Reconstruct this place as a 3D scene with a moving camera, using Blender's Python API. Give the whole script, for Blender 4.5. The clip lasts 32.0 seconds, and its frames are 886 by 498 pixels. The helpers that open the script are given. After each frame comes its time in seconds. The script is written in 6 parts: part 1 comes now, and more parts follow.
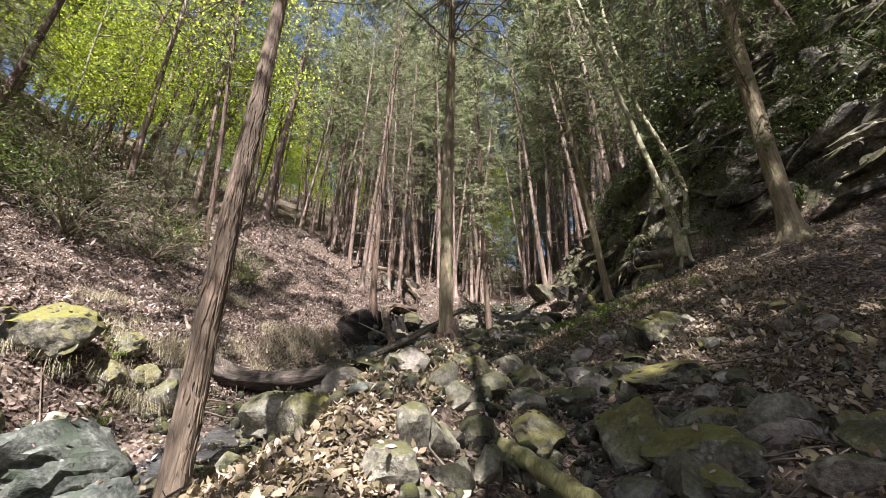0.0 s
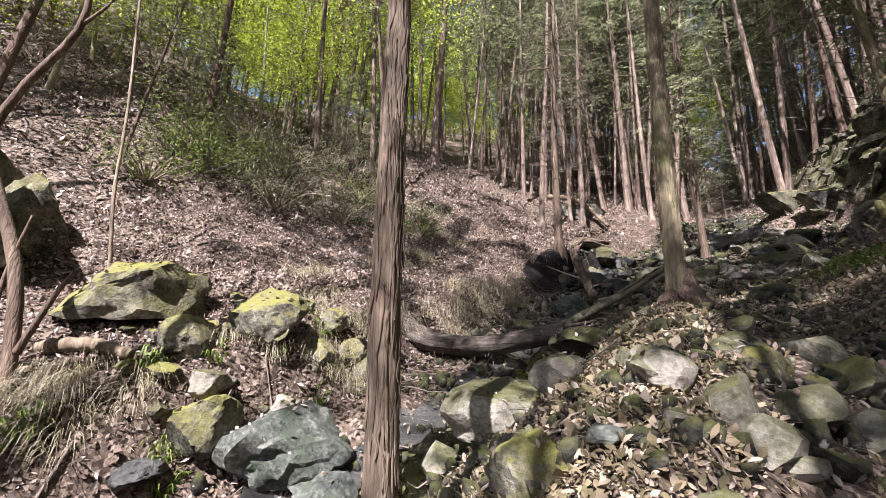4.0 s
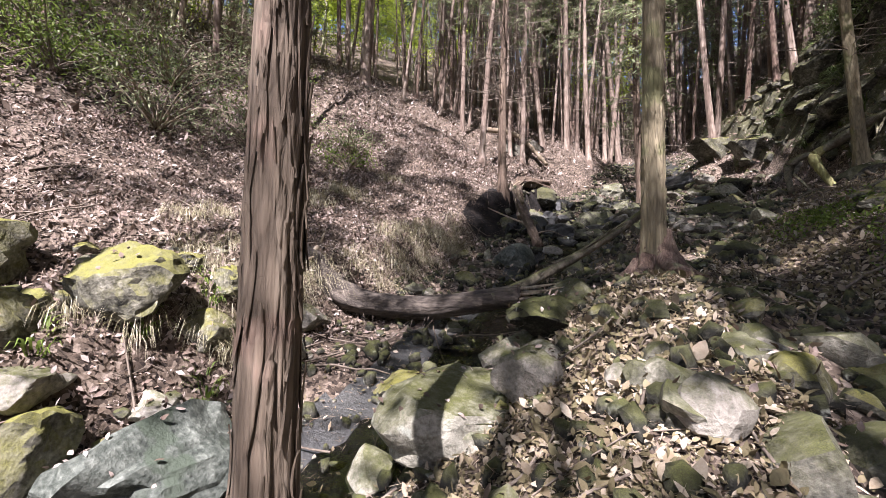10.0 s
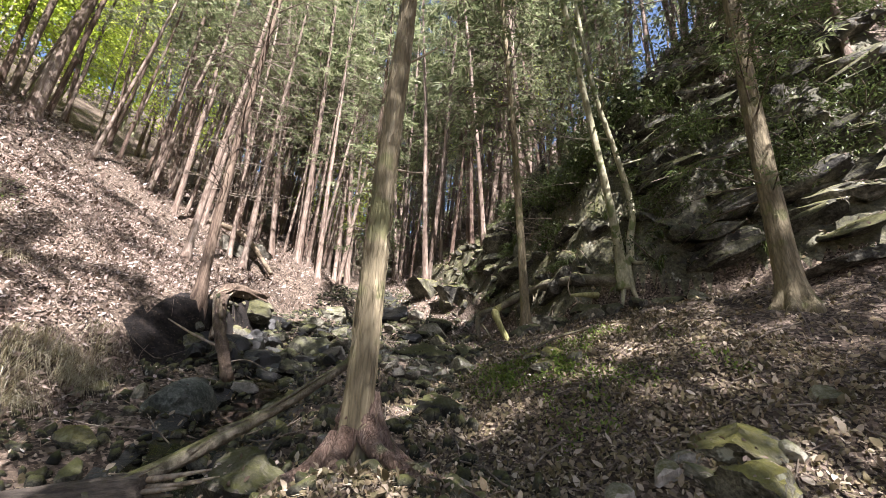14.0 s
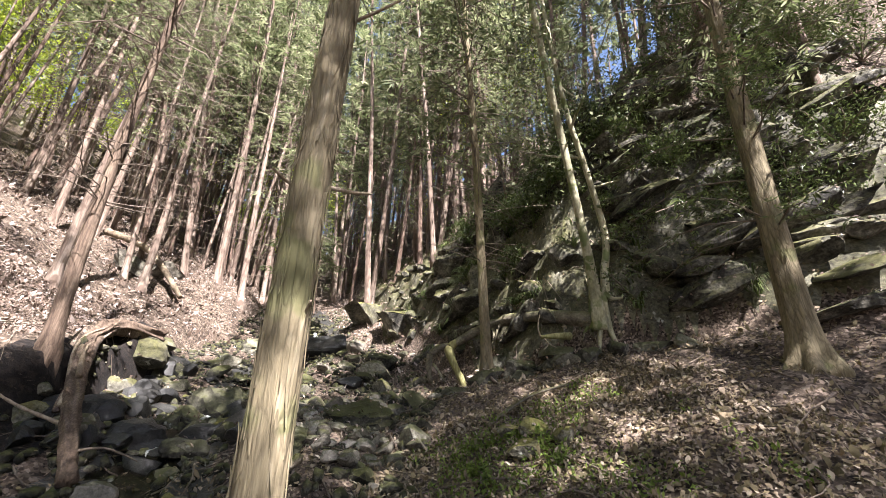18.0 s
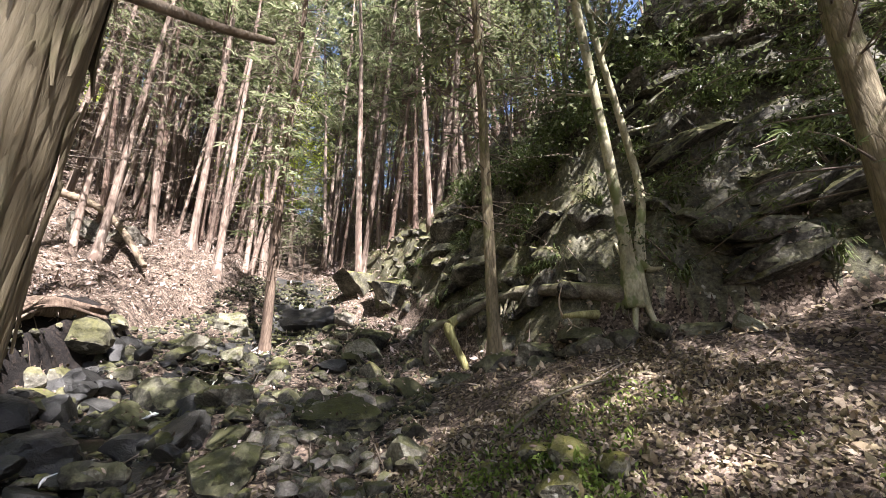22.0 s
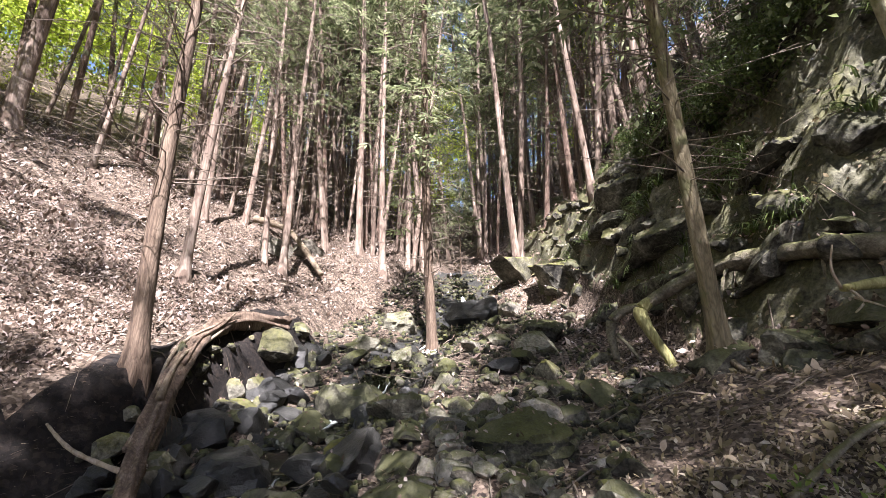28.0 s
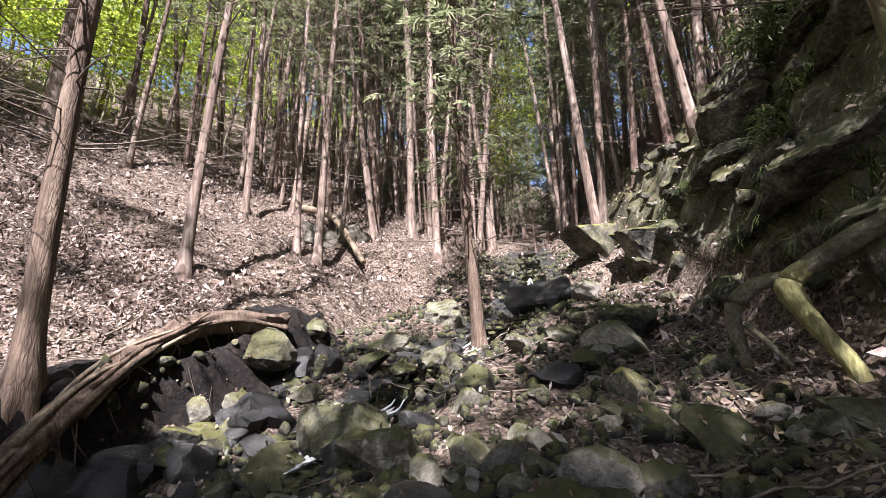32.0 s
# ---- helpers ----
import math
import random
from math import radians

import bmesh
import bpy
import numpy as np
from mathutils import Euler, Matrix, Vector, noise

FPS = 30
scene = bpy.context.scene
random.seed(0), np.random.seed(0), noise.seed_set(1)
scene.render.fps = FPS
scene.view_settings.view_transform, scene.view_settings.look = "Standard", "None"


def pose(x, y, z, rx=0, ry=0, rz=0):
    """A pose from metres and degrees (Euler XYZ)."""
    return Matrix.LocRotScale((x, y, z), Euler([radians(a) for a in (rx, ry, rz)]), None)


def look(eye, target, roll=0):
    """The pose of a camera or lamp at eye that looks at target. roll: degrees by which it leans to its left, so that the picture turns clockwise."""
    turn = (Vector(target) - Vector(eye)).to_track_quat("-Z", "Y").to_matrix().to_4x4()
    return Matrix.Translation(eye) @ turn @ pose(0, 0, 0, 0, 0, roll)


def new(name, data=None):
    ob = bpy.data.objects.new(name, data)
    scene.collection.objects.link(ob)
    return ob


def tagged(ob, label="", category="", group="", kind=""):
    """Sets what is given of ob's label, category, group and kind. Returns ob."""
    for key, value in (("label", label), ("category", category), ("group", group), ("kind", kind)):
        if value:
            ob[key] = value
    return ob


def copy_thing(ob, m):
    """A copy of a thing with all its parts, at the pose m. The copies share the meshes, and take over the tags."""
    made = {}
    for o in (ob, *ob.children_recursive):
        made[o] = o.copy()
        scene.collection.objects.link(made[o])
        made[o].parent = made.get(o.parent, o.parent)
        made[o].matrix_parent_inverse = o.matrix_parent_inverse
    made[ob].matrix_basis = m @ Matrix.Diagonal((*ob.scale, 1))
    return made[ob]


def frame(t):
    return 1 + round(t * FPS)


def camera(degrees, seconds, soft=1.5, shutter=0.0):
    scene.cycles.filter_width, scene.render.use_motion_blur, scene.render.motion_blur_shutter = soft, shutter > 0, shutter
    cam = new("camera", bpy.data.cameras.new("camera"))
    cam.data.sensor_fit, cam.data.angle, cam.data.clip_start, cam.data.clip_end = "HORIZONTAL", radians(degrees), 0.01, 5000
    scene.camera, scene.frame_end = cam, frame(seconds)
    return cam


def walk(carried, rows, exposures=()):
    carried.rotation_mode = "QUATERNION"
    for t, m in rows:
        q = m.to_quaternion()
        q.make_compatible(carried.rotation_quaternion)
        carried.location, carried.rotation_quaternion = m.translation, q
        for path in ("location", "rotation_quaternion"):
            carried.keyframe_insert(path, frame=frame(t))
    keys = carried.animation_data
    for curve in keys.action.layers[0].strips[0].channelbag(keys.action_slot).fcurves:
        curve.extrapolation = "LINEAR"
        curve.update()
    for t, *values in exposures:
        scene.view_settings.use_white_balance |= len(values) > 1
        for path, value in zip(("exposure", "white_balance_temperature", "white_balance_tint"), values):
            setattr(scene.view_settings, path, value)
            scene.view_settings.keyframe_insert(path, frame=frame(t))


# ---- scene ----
PATH = [
    (0, (0.0, 0.0, 1.5), (-0.423, 1.78, 2.308), 0.1),
    (0.5, (-0.091, 0.123, 1.47), (-0.63, 1.881, 2.257), 0.2),
    (1, (-0.117, 0.295, 1.506), (-0.889, 1.97, 2.279), 0.2),
    (1.5, (-0.214, 0.381, 1.538), (-1.252, 1.908, 2.307), 0.2),
    (2, (-0.382, 0.385, 1.565), (-1.586, 1.794, 2.319), 0.1),
    (2.5, (-0.478, 0.419, 1.76), (-1.723, 1.805, 2.487), 0.0),
    (4.5, (-0.81, 1.054, 2.2), (-2.0, 2.633, 2.5), 0.1),
    (5, (-1.201, 1.328, 2.138), (-2.53, 2.823, 2.152), -0.3),
    (5.5, (-1.37, 1.454, 2.185), (-2.821, 2.764, 1.761), -0.7),
    (6, (-1.515, 1.495, 2.222), (-2.962, 2.644, 1.457), -0.9),
    (6.5, (-1.595, 1.649, 2.37), (-2.915, 2.812, 1.418), -0.4),
    (7, (-1.577, 1.752, 2.468), (-2.733, 3.054, 1.483), 0.1),
    (7.5, (-1.557, 1.715, 2.515), (-2.617, 3.146, 1.605), 0.4),
    (8, (-1.543, 1.656, 2.552), (-2.592, 3.181, 1.795), 0.5),
    (8.5, (-1.348, 1.653, 2.62), (-2.423, 3.253, 2.088), 0.5),
    (9, (-1.396, 1.619, 2.63), (-2.511, 3.257, 2.365), 0.5),
    (9.5, (-1.362, 1.585, 2.589), (-2.46, 3.256, 2.571), 0.6),
    (10, (-1.298, 1.601, 2.577), (-2.228, 3.365, 2.729), 0.9),
    (10.5, (-1.23, 1.641, 2.578), (-1.864, 3.519, 2.845), 1.2),
    (11, (-1.149, 1.694, 2.649), (-1.505, 3.624, 3.034), 1.4),
    (11.5, (-1.204, 1.777, 2.756), (-1.381, 3.701, 3.272), 1.6),
    (12, (-1.325, 1.889, 2.784), (-1.436, 3.787, 3.406), 1.7),
    (12.5, (-1.417, 2.158, 2.844), (-1.515, 4.041, 3.511), 1.9),
    (13, (-1.418, 2.377, 2.89), (-1.473, 4.259, 3.566), 1.9),
    (13.5, (-1.345, 2.487, 2.956), (-1.267, 4.363, 3.645), 2.0),
    (14, (-1.267, 2.704, 3.021), (-1.01, 4.56, 3.721), 2.3),
    (14.5, (-1.262, 2.959, 3.058), (-0.867, 4.791, 3.757), 2.4),
    (16.5, (-1.245, 3.825, 3.561), (-0.795, 5.699, 4.093), 0.6),
    (17, (-1.283, 3.892, 3.791), (-0.809, 5.751, 4.357), 0.4),
    (17.5, (-1.23, 3.881, 3.848), (-0.719, 5.7, 4.505), 0.4),
    (18, (-1.211, 3.962, 3.833), (-0.695, 5.739, 4.591), 0.5),
    (18.5, (-1.219, 4.174, 3.869), (-0.741, 5.94, 4.678), 0.4),
    (19, (-1.259, 4.297, 3.843), (-0.829, 6.081, 4.637), 0.3),
    (19.5, (-1.344, 4.532, 3.92), (-0.949, 6.339, 4.682), 0.1),
    (20, (-1.289, 4.725, 3.894), (-0.917, 6.546, 4.633), 0.2),
    (20.5, (-0.965, 4.981, 4.094), (-0.612, 6.816, 4.806), 0.0),
    (21, (-0.852, 5.131, 4.15), (-0.478, 6.976, 4.826), -0.0),
    (21.5, (-0.873, 5.236, 4.261), (-0.426, 7.078, 4.9), 0.1),
    (22, (-0.854, 5.266, 4.287), (-0.309, 7.093, 4.892), 0.2),
    (22.5, (-0.861, 5.432, 4.285), (-0.273, 7.256, 4.857), 0.3),
    (23, (-0.906, 5.544, 4.219), (-0.347, 7.387, 4.76), 0.2),
    (23.5, (-0.848, 5.525, 4.245), (-0.338, 7.39, 4.758), 0.1),
    (24, (-0.824, 5.675, 4.231), (-0.347, 7.552, 4.73), 0.1),
    (24.5, (-0.797, 5.98, 4.36), (-0.355, 7.867, 4.851), 0.1),
    (25, (-0.858, 5.992, 4.45), (-0.487, 7.897, 4.933), -0.1),
    (25.5, (-0.859, 6.013, 4.5), (-0.619, 7.936, 4.993), -0.2),
    (26, (-0.847, 6.063, 4.547), (-0.774, 7.993, 5.064), -0.5),
    (26.5, (-0.832, 6.06, 4.575), (-0.904, 7.984, 5.115), -0.7),
    (28.5, (-0.787, 6.584, 4.535), (-0.959, 8.503, 5.072), -1.2),
    (29, (-0.713, 6.898, 4.494), (-0.887, 8.826, 4.994), -1.3),
    (29.5, (-0.586, 7.136, 4.492), (-0.784, 9.074, 4.945), -1.4),
    (30, (-0.423, 7.415, 4.52), (-0.695, 9.348, 4.952), -1.5),
    (30.5, (-0.365, 7.736, 4.574), (-0.754, 9.648, 5.015), -1.8),
    (31, (-0.293, 8.014, 4.693), (-0.787, 9.895, 5.158), -1.9),
    (31.5, (-0.169, 8.291, 4.723), (-0.732, 10.15, 5.201), -2.2),
    (32, (-0.183, 8.412, 4.804), (-0.786, 10.255, 5.293), -2.1),
]
cam = camera(93.0, 32.0, soft=0.55)
walk(cam, [(t, look(eye, target, roll)) for t, eye, target, roll in PATH], [(0, 2.02, 6400, 20), (2.5, 1.98, 6300, 20), (6, 2.03, 6200, 27), (9, 2.08, 6150, 26), (13, 2.4, 6300, 19), (17, 2.74, 6450, 19), (21, 2.62, 6400, 20), (24, 2.98, 6350, 20), (29, 2.6, 6200, 22), (32, 2.33, 6150, 23)])


# ---- light ----
SUN_AZ, SUN_EL = 168.0, 52.0     # degrees: bearing of the sun from +y towards +x, and its height
world = bpy.data.worlds.new("sky")
scene.world = world
world.use_nodes = True
wn = world.node_tree.nodes
sky = wn.new("ShaderNodeTexSky")
sky.sky_type, sky.sun_disc = "NISHITA", False
sky.sun_elevation, sky.sun_rotation = radians(SUN_EL), radians(SUN_AZ)
world.node_tree.links.new(sky.outputs[0], wn["Background"].inputs[0])
wn["Background"].inputs[1].default_value = 0.052
sun_lamp = bpy.data.lights.new("sun", "SUN")
sun_lamp.energy, sun_lamp.angle, sun_lamp.color = 5.0, radians(0.5), (1.0, 0.965, 0.92)
sun = new("sun", sun_lamp)
_sd = Vector((math.sin(radians(SUN_AZ)) * math.cos(radians(SUN_EL)), math.cos(radians(SUN_AZ)) * math.cos(radians(SUN_EL)), math.sin(radians(SUN_EL))))
sun.matrix_world = look(_sd * 60, (0, 0, 0))


# ---- materials ----
def mat(name, ramp, scale=4.0, fine=40.0, rough=0.85, bump=0.4, stretch=(1, 1, 1), moss=None, island=0.0, translucent=0.0,
        obj_random=0.0, spec=0.3, moss_amount=0.5, spots=None, flakes=0.0, placed=False, cracks=0.0):
    """A procedural surface: two scales of noise drive a colour ramp and the relief; moss grows where faces look up."""
    m = bpy.data.materials.new(name)
    m.use_nodes = True
    nt = m.node_tree
    n, ln = nt.nodes, nt.links
    b = n["Principled BSDF"]
    b.inputs["Roughness"].default_value = rough
    b.inputs["Specular IOR Level"].default_value = spec
    tc = n.new("ShaderNodeTexCoord")
    mp = n.new("ShaderNodeMapping")
    mp.inputs["Scale"].default_value = stretch
    place = n.new("ShaderNodeNewGeometry").outputs["Position"] if placed else tc.outputs["Object"]
    ln.new(place, mp.inputs[0])
    n1, n2 = n.new("ShaderNodeTexNoise"), n.new("ShaderNodeTexNoise")
    for nd, s, d in ((n1, scale, 5), (n2, fine, 6)):
        nd.inputs["Scale"].default_value, nd.inputs["Detail"].default_value, nd.inputs["Roughness"].default_value = s, d, 0.65
        ln.new(mp.outputs[0], nd.inputs["Vector"])
    mixf = n.new("ShaderNodeMath")
    mixf.operation = "MULTIPLY_ADD"
    ln.new(n2.outputs[0], mixf.inputs[0])
    mixf.inputs[1].default_value = 0.55
    ad = n.new("ShaderNodeMath")
    ad.operation = "MULTIPLY_ADD"
    ln.new(n1.outputs[0], ad.inputs[0])
    ad.inputs[1].default_value, ad.inputs[2].default_value = 0.75, -0.15
    ln.new(ad.outputs[0], mixf.inputs[2])
    fac = mixf.outputs[0]
    if flakes:
        vor = n.new("ShaderNodeTexVoronoi")
        vor.inputs["Scale"].default_value = flakes
        ln.new(mp.outputs[0], vor.inputs["Vector"])
        sepc = n.new("ShaderNodeSeparateColor")
        ln.new(vor.outputs["Color"], sepc.inputs[0])
        fl = n.new("ShaderNodeMath")
        fl.operation = "MULTIPLY_ADD"
        ln.new(sepc.outputs[0], fl.inputs[0])
        fl.inputs[1].default_value = 0.45
        half_ = n.new("ShaderNodeMath")
        half_.operation = "MULTIPLY"
        ln.new(fac, half_.inputs[0])
        half_.inputs[1].default_value = 0.6
        ln.new(half_.outputs[0], fl.inputs[2])
        fac = fl.outputs[0]
    if island or obj_random:
        src = n.new("ShaderNodeNewGeometry").outputs["Random Per Island"] if island else n.new("ShaderNodeObjectInfo").outputs["Random"]
        k = island or obj_random
        mm = n.new("ShaderNodeMath")
        mm.operation = "MULTIPLY_ADD"
        ln.new(src, mm.inputs[0])
        mm.inputs[1].default_value = k
        sc = n.new("ShaderNodeMath")
        sc.operation = "MULTIPLY_ADD"
        ln.new(fac, sc.inputs[0])
        sc.inputs[1].default_value, sc.inputs[2].default_value = 1.0 - k * 0.6, -k * 0.2
        ln.new(sc.outputs[0], mm.inputs[2])
        fac = mm.outputs[0]
    cr = n.new("ShaderNodeValToRGB")
    while len(cr.color_ramp.elements) < len(ramp):
        cr.color_ramp.elements.new(0.5)
    for e, (p, c) in zip(cr.color_ramp.elements, ramp):
        e.position, e.color = p, (*c, 1)
    ln.new(fac, cr.inputs[0])
    col = cr.outputs[0]
    if spots:
        vo = n.new("ShaderNodeTexNoise")
        vo.inputs["Scale"].default_value, vo.inputs["Detail"].default_value = spots[1], 4
        ln.new(place, vo.inputs["Vector"])
        st = n.new("ShaderNodeValToRGB")
        st.color_ramp.elements[0].position, st.color_ramp.elements[1].position = spots[2], spots[2] + 0.06
        ln.new(vo.outputs[0], st.inputs[0])
        mx = n.new("ShaderNodeMix")
        mx.data_type = "RGBA"
        ln.new(st.outputs[0], mx.inputs[0])
        ln.new(col, mx.inputs[6])
        mx.inputs[7].default_value = (*spots[0], 1)
        col = mx.outputs[2]
    if moss:
        ge = n.new("ShaderNodeNewGeometry")
        sp = n.new("ShaderNodeSeparateXYZ")
        ln.new(ge.outputs["Normal"], sp.inputs[0])
        n3 = n.new("ShaderNodeTexNoise")
        n3.inputs["Scale"].default_value, n3.inputs["Detail"].default_value, n3.inputs["Roughness"].default_value = 9.0, 9, 0.8
        ln.new(place, n3.inputs["Vector"])
        a = n.new("ShaderNodeMath")
        a.operation = "MULTIPLY_ADD"
        ln.new(sp.outputs[2], a.inputs[0])
        a.inputs[1].default_value = 0.45
        ln.new(n3.outputs[0], a.inputs[2])
        st = n.new("ShaderNodeValToRGB")
        t0 = 1.12 - 0.62 * moss_amount
        st.color_ramp.elements[0].position, st.color_ramp.elements[1].position = max(0, min(0.9, t0 - 0.25)), min(1, t0 + 0.25)
        ln.new(a.outputs[0], st.inputs[0])
        n4 = n.new("ShaderNodeTexNoise")
        n4.inputs["Scale"].default_value, n4.inputs["Detail"].default_value = 210, 6
        ln.new(place, n4.inputs["Vector"])
        mc = n.new("ShaderNodeValToRGB")
        mc.color_ramp.elements[0].position, mc.color_ramp.elements[1].position = 0.3, 0.72
        mc.color_ramp.elements[0].color = (moss[0] * 0.4, moss[1] * 0.4, moss[2] * 0.45, 1)
        mc.color_ramp.elements[1].color = (*moss, 1)
        ln.new(n4.outputs[0], mc.inputs[0])
        mx = n.new("ShaderNodeMix")
        mx.data_type = "RGBA"
        ln.new(st.outputs[0], mx.inputs[0])
        ln.new(col, mx.inputs[6])
        ln.new(mc.outputs[0], mx.inputs[7])
        col = mx.outputs[2]
    relief = mixf.outputs[0]
    if cracks:
        mc2 = n.new("ShaderNodeMapping")
        mc2.inputs["Scale"].default_value = (1, 1, 0.17)
        ln.new(place, mc2.inputs[0])
        nw = n.new("ShaderNodeTexNoise")
        nw.inputs["Scale"].default_value, nw.inputs["Detail"].default_value = 22, 4
        ln.new(mc2.outputs[0], nw.inputs["Vector"])
        wv = n.new("ShaderNodeVectorMath")
        wv.operation = "MULTIPLY_ADD"
        ln.new(nw.outputs["Color"], wv.inputs[0])
        wv.inputs[1].default_value = (0.06, 0.06, 0.06)
        ln.new(mc2.outputs[0], wv.inputs[2])
        vc = n.new("ShaderNodeTexVoronoi")
        vc.feature = "DISTANCE_TO_EDGE"
        vc.inputs["Scale"].default_value = cracks
        ln.new(wv.outputs[0], vc.inputs["Vector"])
        cw = n.new("ShaderNodeMapRange")
        cw.inputs["From Max"].default_value = 0.2
        cw.inputs["To Min"].default_value = 0.3
        ln.new(vc.outputs["Distance"], cw.inputs["Value"])
        mx = n.new("ShaderNodeMix")
        mx.data_type, mx.blend_type = "RGBA", "MULTIPLY"
        mx.inputs[0].default_value = 0.45
        ln.new(col, mx.inputs[6])
        ln.new(cw.outputs[0], mx.inputs[7])
        col = mx.outputs[2]
        rl = n.new("ShaderNodeMath")
        rl.operation = "MULTIPLY_ADD"
        ln.new(cw.outputs[0], rl.inputs[0])
        rl.inputs[1].default_value = 0.5
        ln.new(mixf.outputs[0], rl.inputs[2])
        relief = rl.outputs[0]
    ln.new(col, b.inputs["Base Color"])
    if bump:
        bp = n.new("ShaderNodeBump")
        bp.inputs["Strength"].default_value, bp.inputs["Distance"].default_value = bump, 0.03
        ln.new(relief, bp.inputs["Height"])
        ln.new(bp.outputs[0], b.inputs["Normal"])
    if translucent:
        tr = n.new("ShaderNodeBsdfTranslucent")
        ln.new(col, tr.inputs[0])
        ms = n.new("ShaderNodeMixShader")
        ms.inputs[0].default_value = translucent
        ln.new(b.outputs[0], ms.inputs[1])
        ln.new(tr.outputs[0], ms.inputs[2])
        ln.new(ms.outputs[0], n["Material Output"].inputs[0])
    return m


M_SOIL = mat("leaf_mould", [(0.28, (0.008, 0.005, 0.0035)), (0.46, (0.055, 0.04, 0.029)), (0.62, (0.1, 0.076, 0.056)), (0.85, (0.26, 0.21, 0.17))], 1.3, 26, 0.95, 0.9, flakes=30.0)
# near-black earth: the shade of the bank hollow is put into its colour
M_HOLLOW_SHADE = mat("dark_earth", [(0.3, (0.003, 0.0022, 0.0018)), (0.55, (0.008, 0.006, 0.005)), (0.8, (0.022, 0.016, 0.012))], 7.0, 45, 0.95, 1.0, placed=True, flakes=22.0)
# pinkish cast of the sunlit slope is put into this leaf colour
M_LEAF = mat("dry_leaves", [(0.0, (0.03, 0.02, 0.014)), (0.2, (0.075, 0.054, 0.037)), (0.42, (0.14, 0.102, 0.078)), (0.62, (0.22, 0.164, 0.135)), (0.8, (0.33, 0.27, 0.235)), (1.0, (0.52, 0.47, 0.43))],
             22, 110, 0.75, 0.3, island=0.85, translucent=0.12)
# the same litter in olive-tan, coloured as it looks on the shaded bank
M_LEAF_TAN = mat("damp_tan_leaves", [(0.0, (0.05, 0.038, 0.02)), (0.2, (0.1, 0.085, 0.042)), (0.42, (0.165, 0.135, 0.075)), (0.62, (0.21, 0.163, 0.105)), (0.8, (0.29, 0.24, 0.175)), (1.0, (0.43, 0.38, 0.3))],
                 22, 110, 0.75, 0.3, island=0.85, translucent=0.12)
ROCK_GREY = [(0.34, (0.011, 0.011, 0.008)), (0.43, (0.052, 0.05, 0.037)), (0.51, (0.105, 0.1, 0.076)), (0.59, (0.17, 0.163, 0.125)), (0.7, (0.33, 0.315, 0.255))]
MOSS_YELLOW, MOSS_DARK = (0.19, 0.18, 0.038), (0.085, 0.09, 0.024)
M_ROCK = mat("grey_stone", ROCK_GREY, 3.5, 30, 0.85, 1.0, obj_random=0.3, moss=MOSS_DARK, moss_amount=0.5, spots=((0.29, 0.3, 0.25), 9.0, 0.64), placed=True)
M_ROCK_MOSS = mat("mossy_stone", ROCK_GREY, 3.5, 30, 0.9, 1.0, moss=MOSS_YELLOW, moss_amount=0.6, spots=((0.33, 0.34, 0.29), 9.0, 0.62), placed=True)
M_ROCK_LUSH = mat("moss_covered_stone", ROCK_GREY, 3.5, 30, 0.9, 1.0, moss=(0.2, 0.195, 0.045), moss_amount=0.72, placed=True)
M_ROCK_PALE = mat("pale_stone", [(0.34, (0.05, 0.045, 0.035)), (0.44, (0.14, 0.13, 0.105)), (0.54, (0.225, 0.208, 0.172)), (0.7, (0.38, 0.355, 0.305))], 4, 34, 0.85, 0.9, obj_random=0.25, moss=MOSS_DARK, moss_amount=0.3, placed=True)
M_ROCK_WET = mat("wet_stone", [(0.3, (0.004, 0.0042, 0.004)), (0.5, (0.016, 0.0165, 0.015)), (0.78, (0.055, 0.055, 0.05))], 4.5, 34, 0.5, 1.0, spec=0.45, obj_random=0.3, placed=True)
M_ROCK_GREEN = mat("green_grey_stone", [(0.36, (0.014, 0.018, 0.014)), (0.47, (0.05, 0.058, 0.047)), (0.56, (0.1, 0.11, 0.092)), (0.7, (0.23, 0.245, 0.21))], 2.2, 24, 0.7, 1.0, spots=((0.045, 0.058, 0.04), 3.2, 0.56), placed=True)
M_CLIFF = mat("cliff_stone", [(0.37, (0.008, 0.0075, 0.006)), (0.48, (0.04, 0.038, 0.03)), (0.58, (0.105, 0.1, 0.08)), (0.72, (0.3, 0.29, 0.24))], 2.2, 18, 0.8, 1.0, moss=(0.12, 0.12, 0.032), moss_amount=0.6, spots=((0.28, 0.28, 0.25), 6.0, 0.66), placed=True)
M_CLIFF_MOSS = mat("mossy_cliff_stone", [(0.37, (0.008, 0.0075, 0.006)), (0.48, (0.04, 0.038, 0.03)), (0.58, (0.105, 0.1, 0.08)), (0.72, (0.3, 0.29, 0.24))], 2.2, 18, 0.85, 1.0, moss=(0.075, 0.08, 0.024), moss_amount=0.62, placed=True)
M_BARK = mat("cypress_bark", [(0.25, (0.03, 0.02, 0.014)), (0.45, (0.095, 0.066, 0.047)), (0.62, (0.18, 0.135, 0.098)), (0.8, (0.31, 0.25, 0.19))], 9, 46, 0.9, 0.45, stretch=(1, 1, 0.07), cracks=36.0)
M_BARK_WARM = mat("warm_cypress_bark", [(0.25, (0.04, 0.03, 0.021)), (0.45, (0.115, 0.088, 0.062)), (0.62, (0.185, 0.147, 0.106)), (0.8, (0.31, 0.262, 0.2))], 8, 46, 0.9, 0.45, stretch=(1, 1, 0.06), spots=((0.19, 0.135, 0.1), 2.5, 0.58), cracks=30.0)
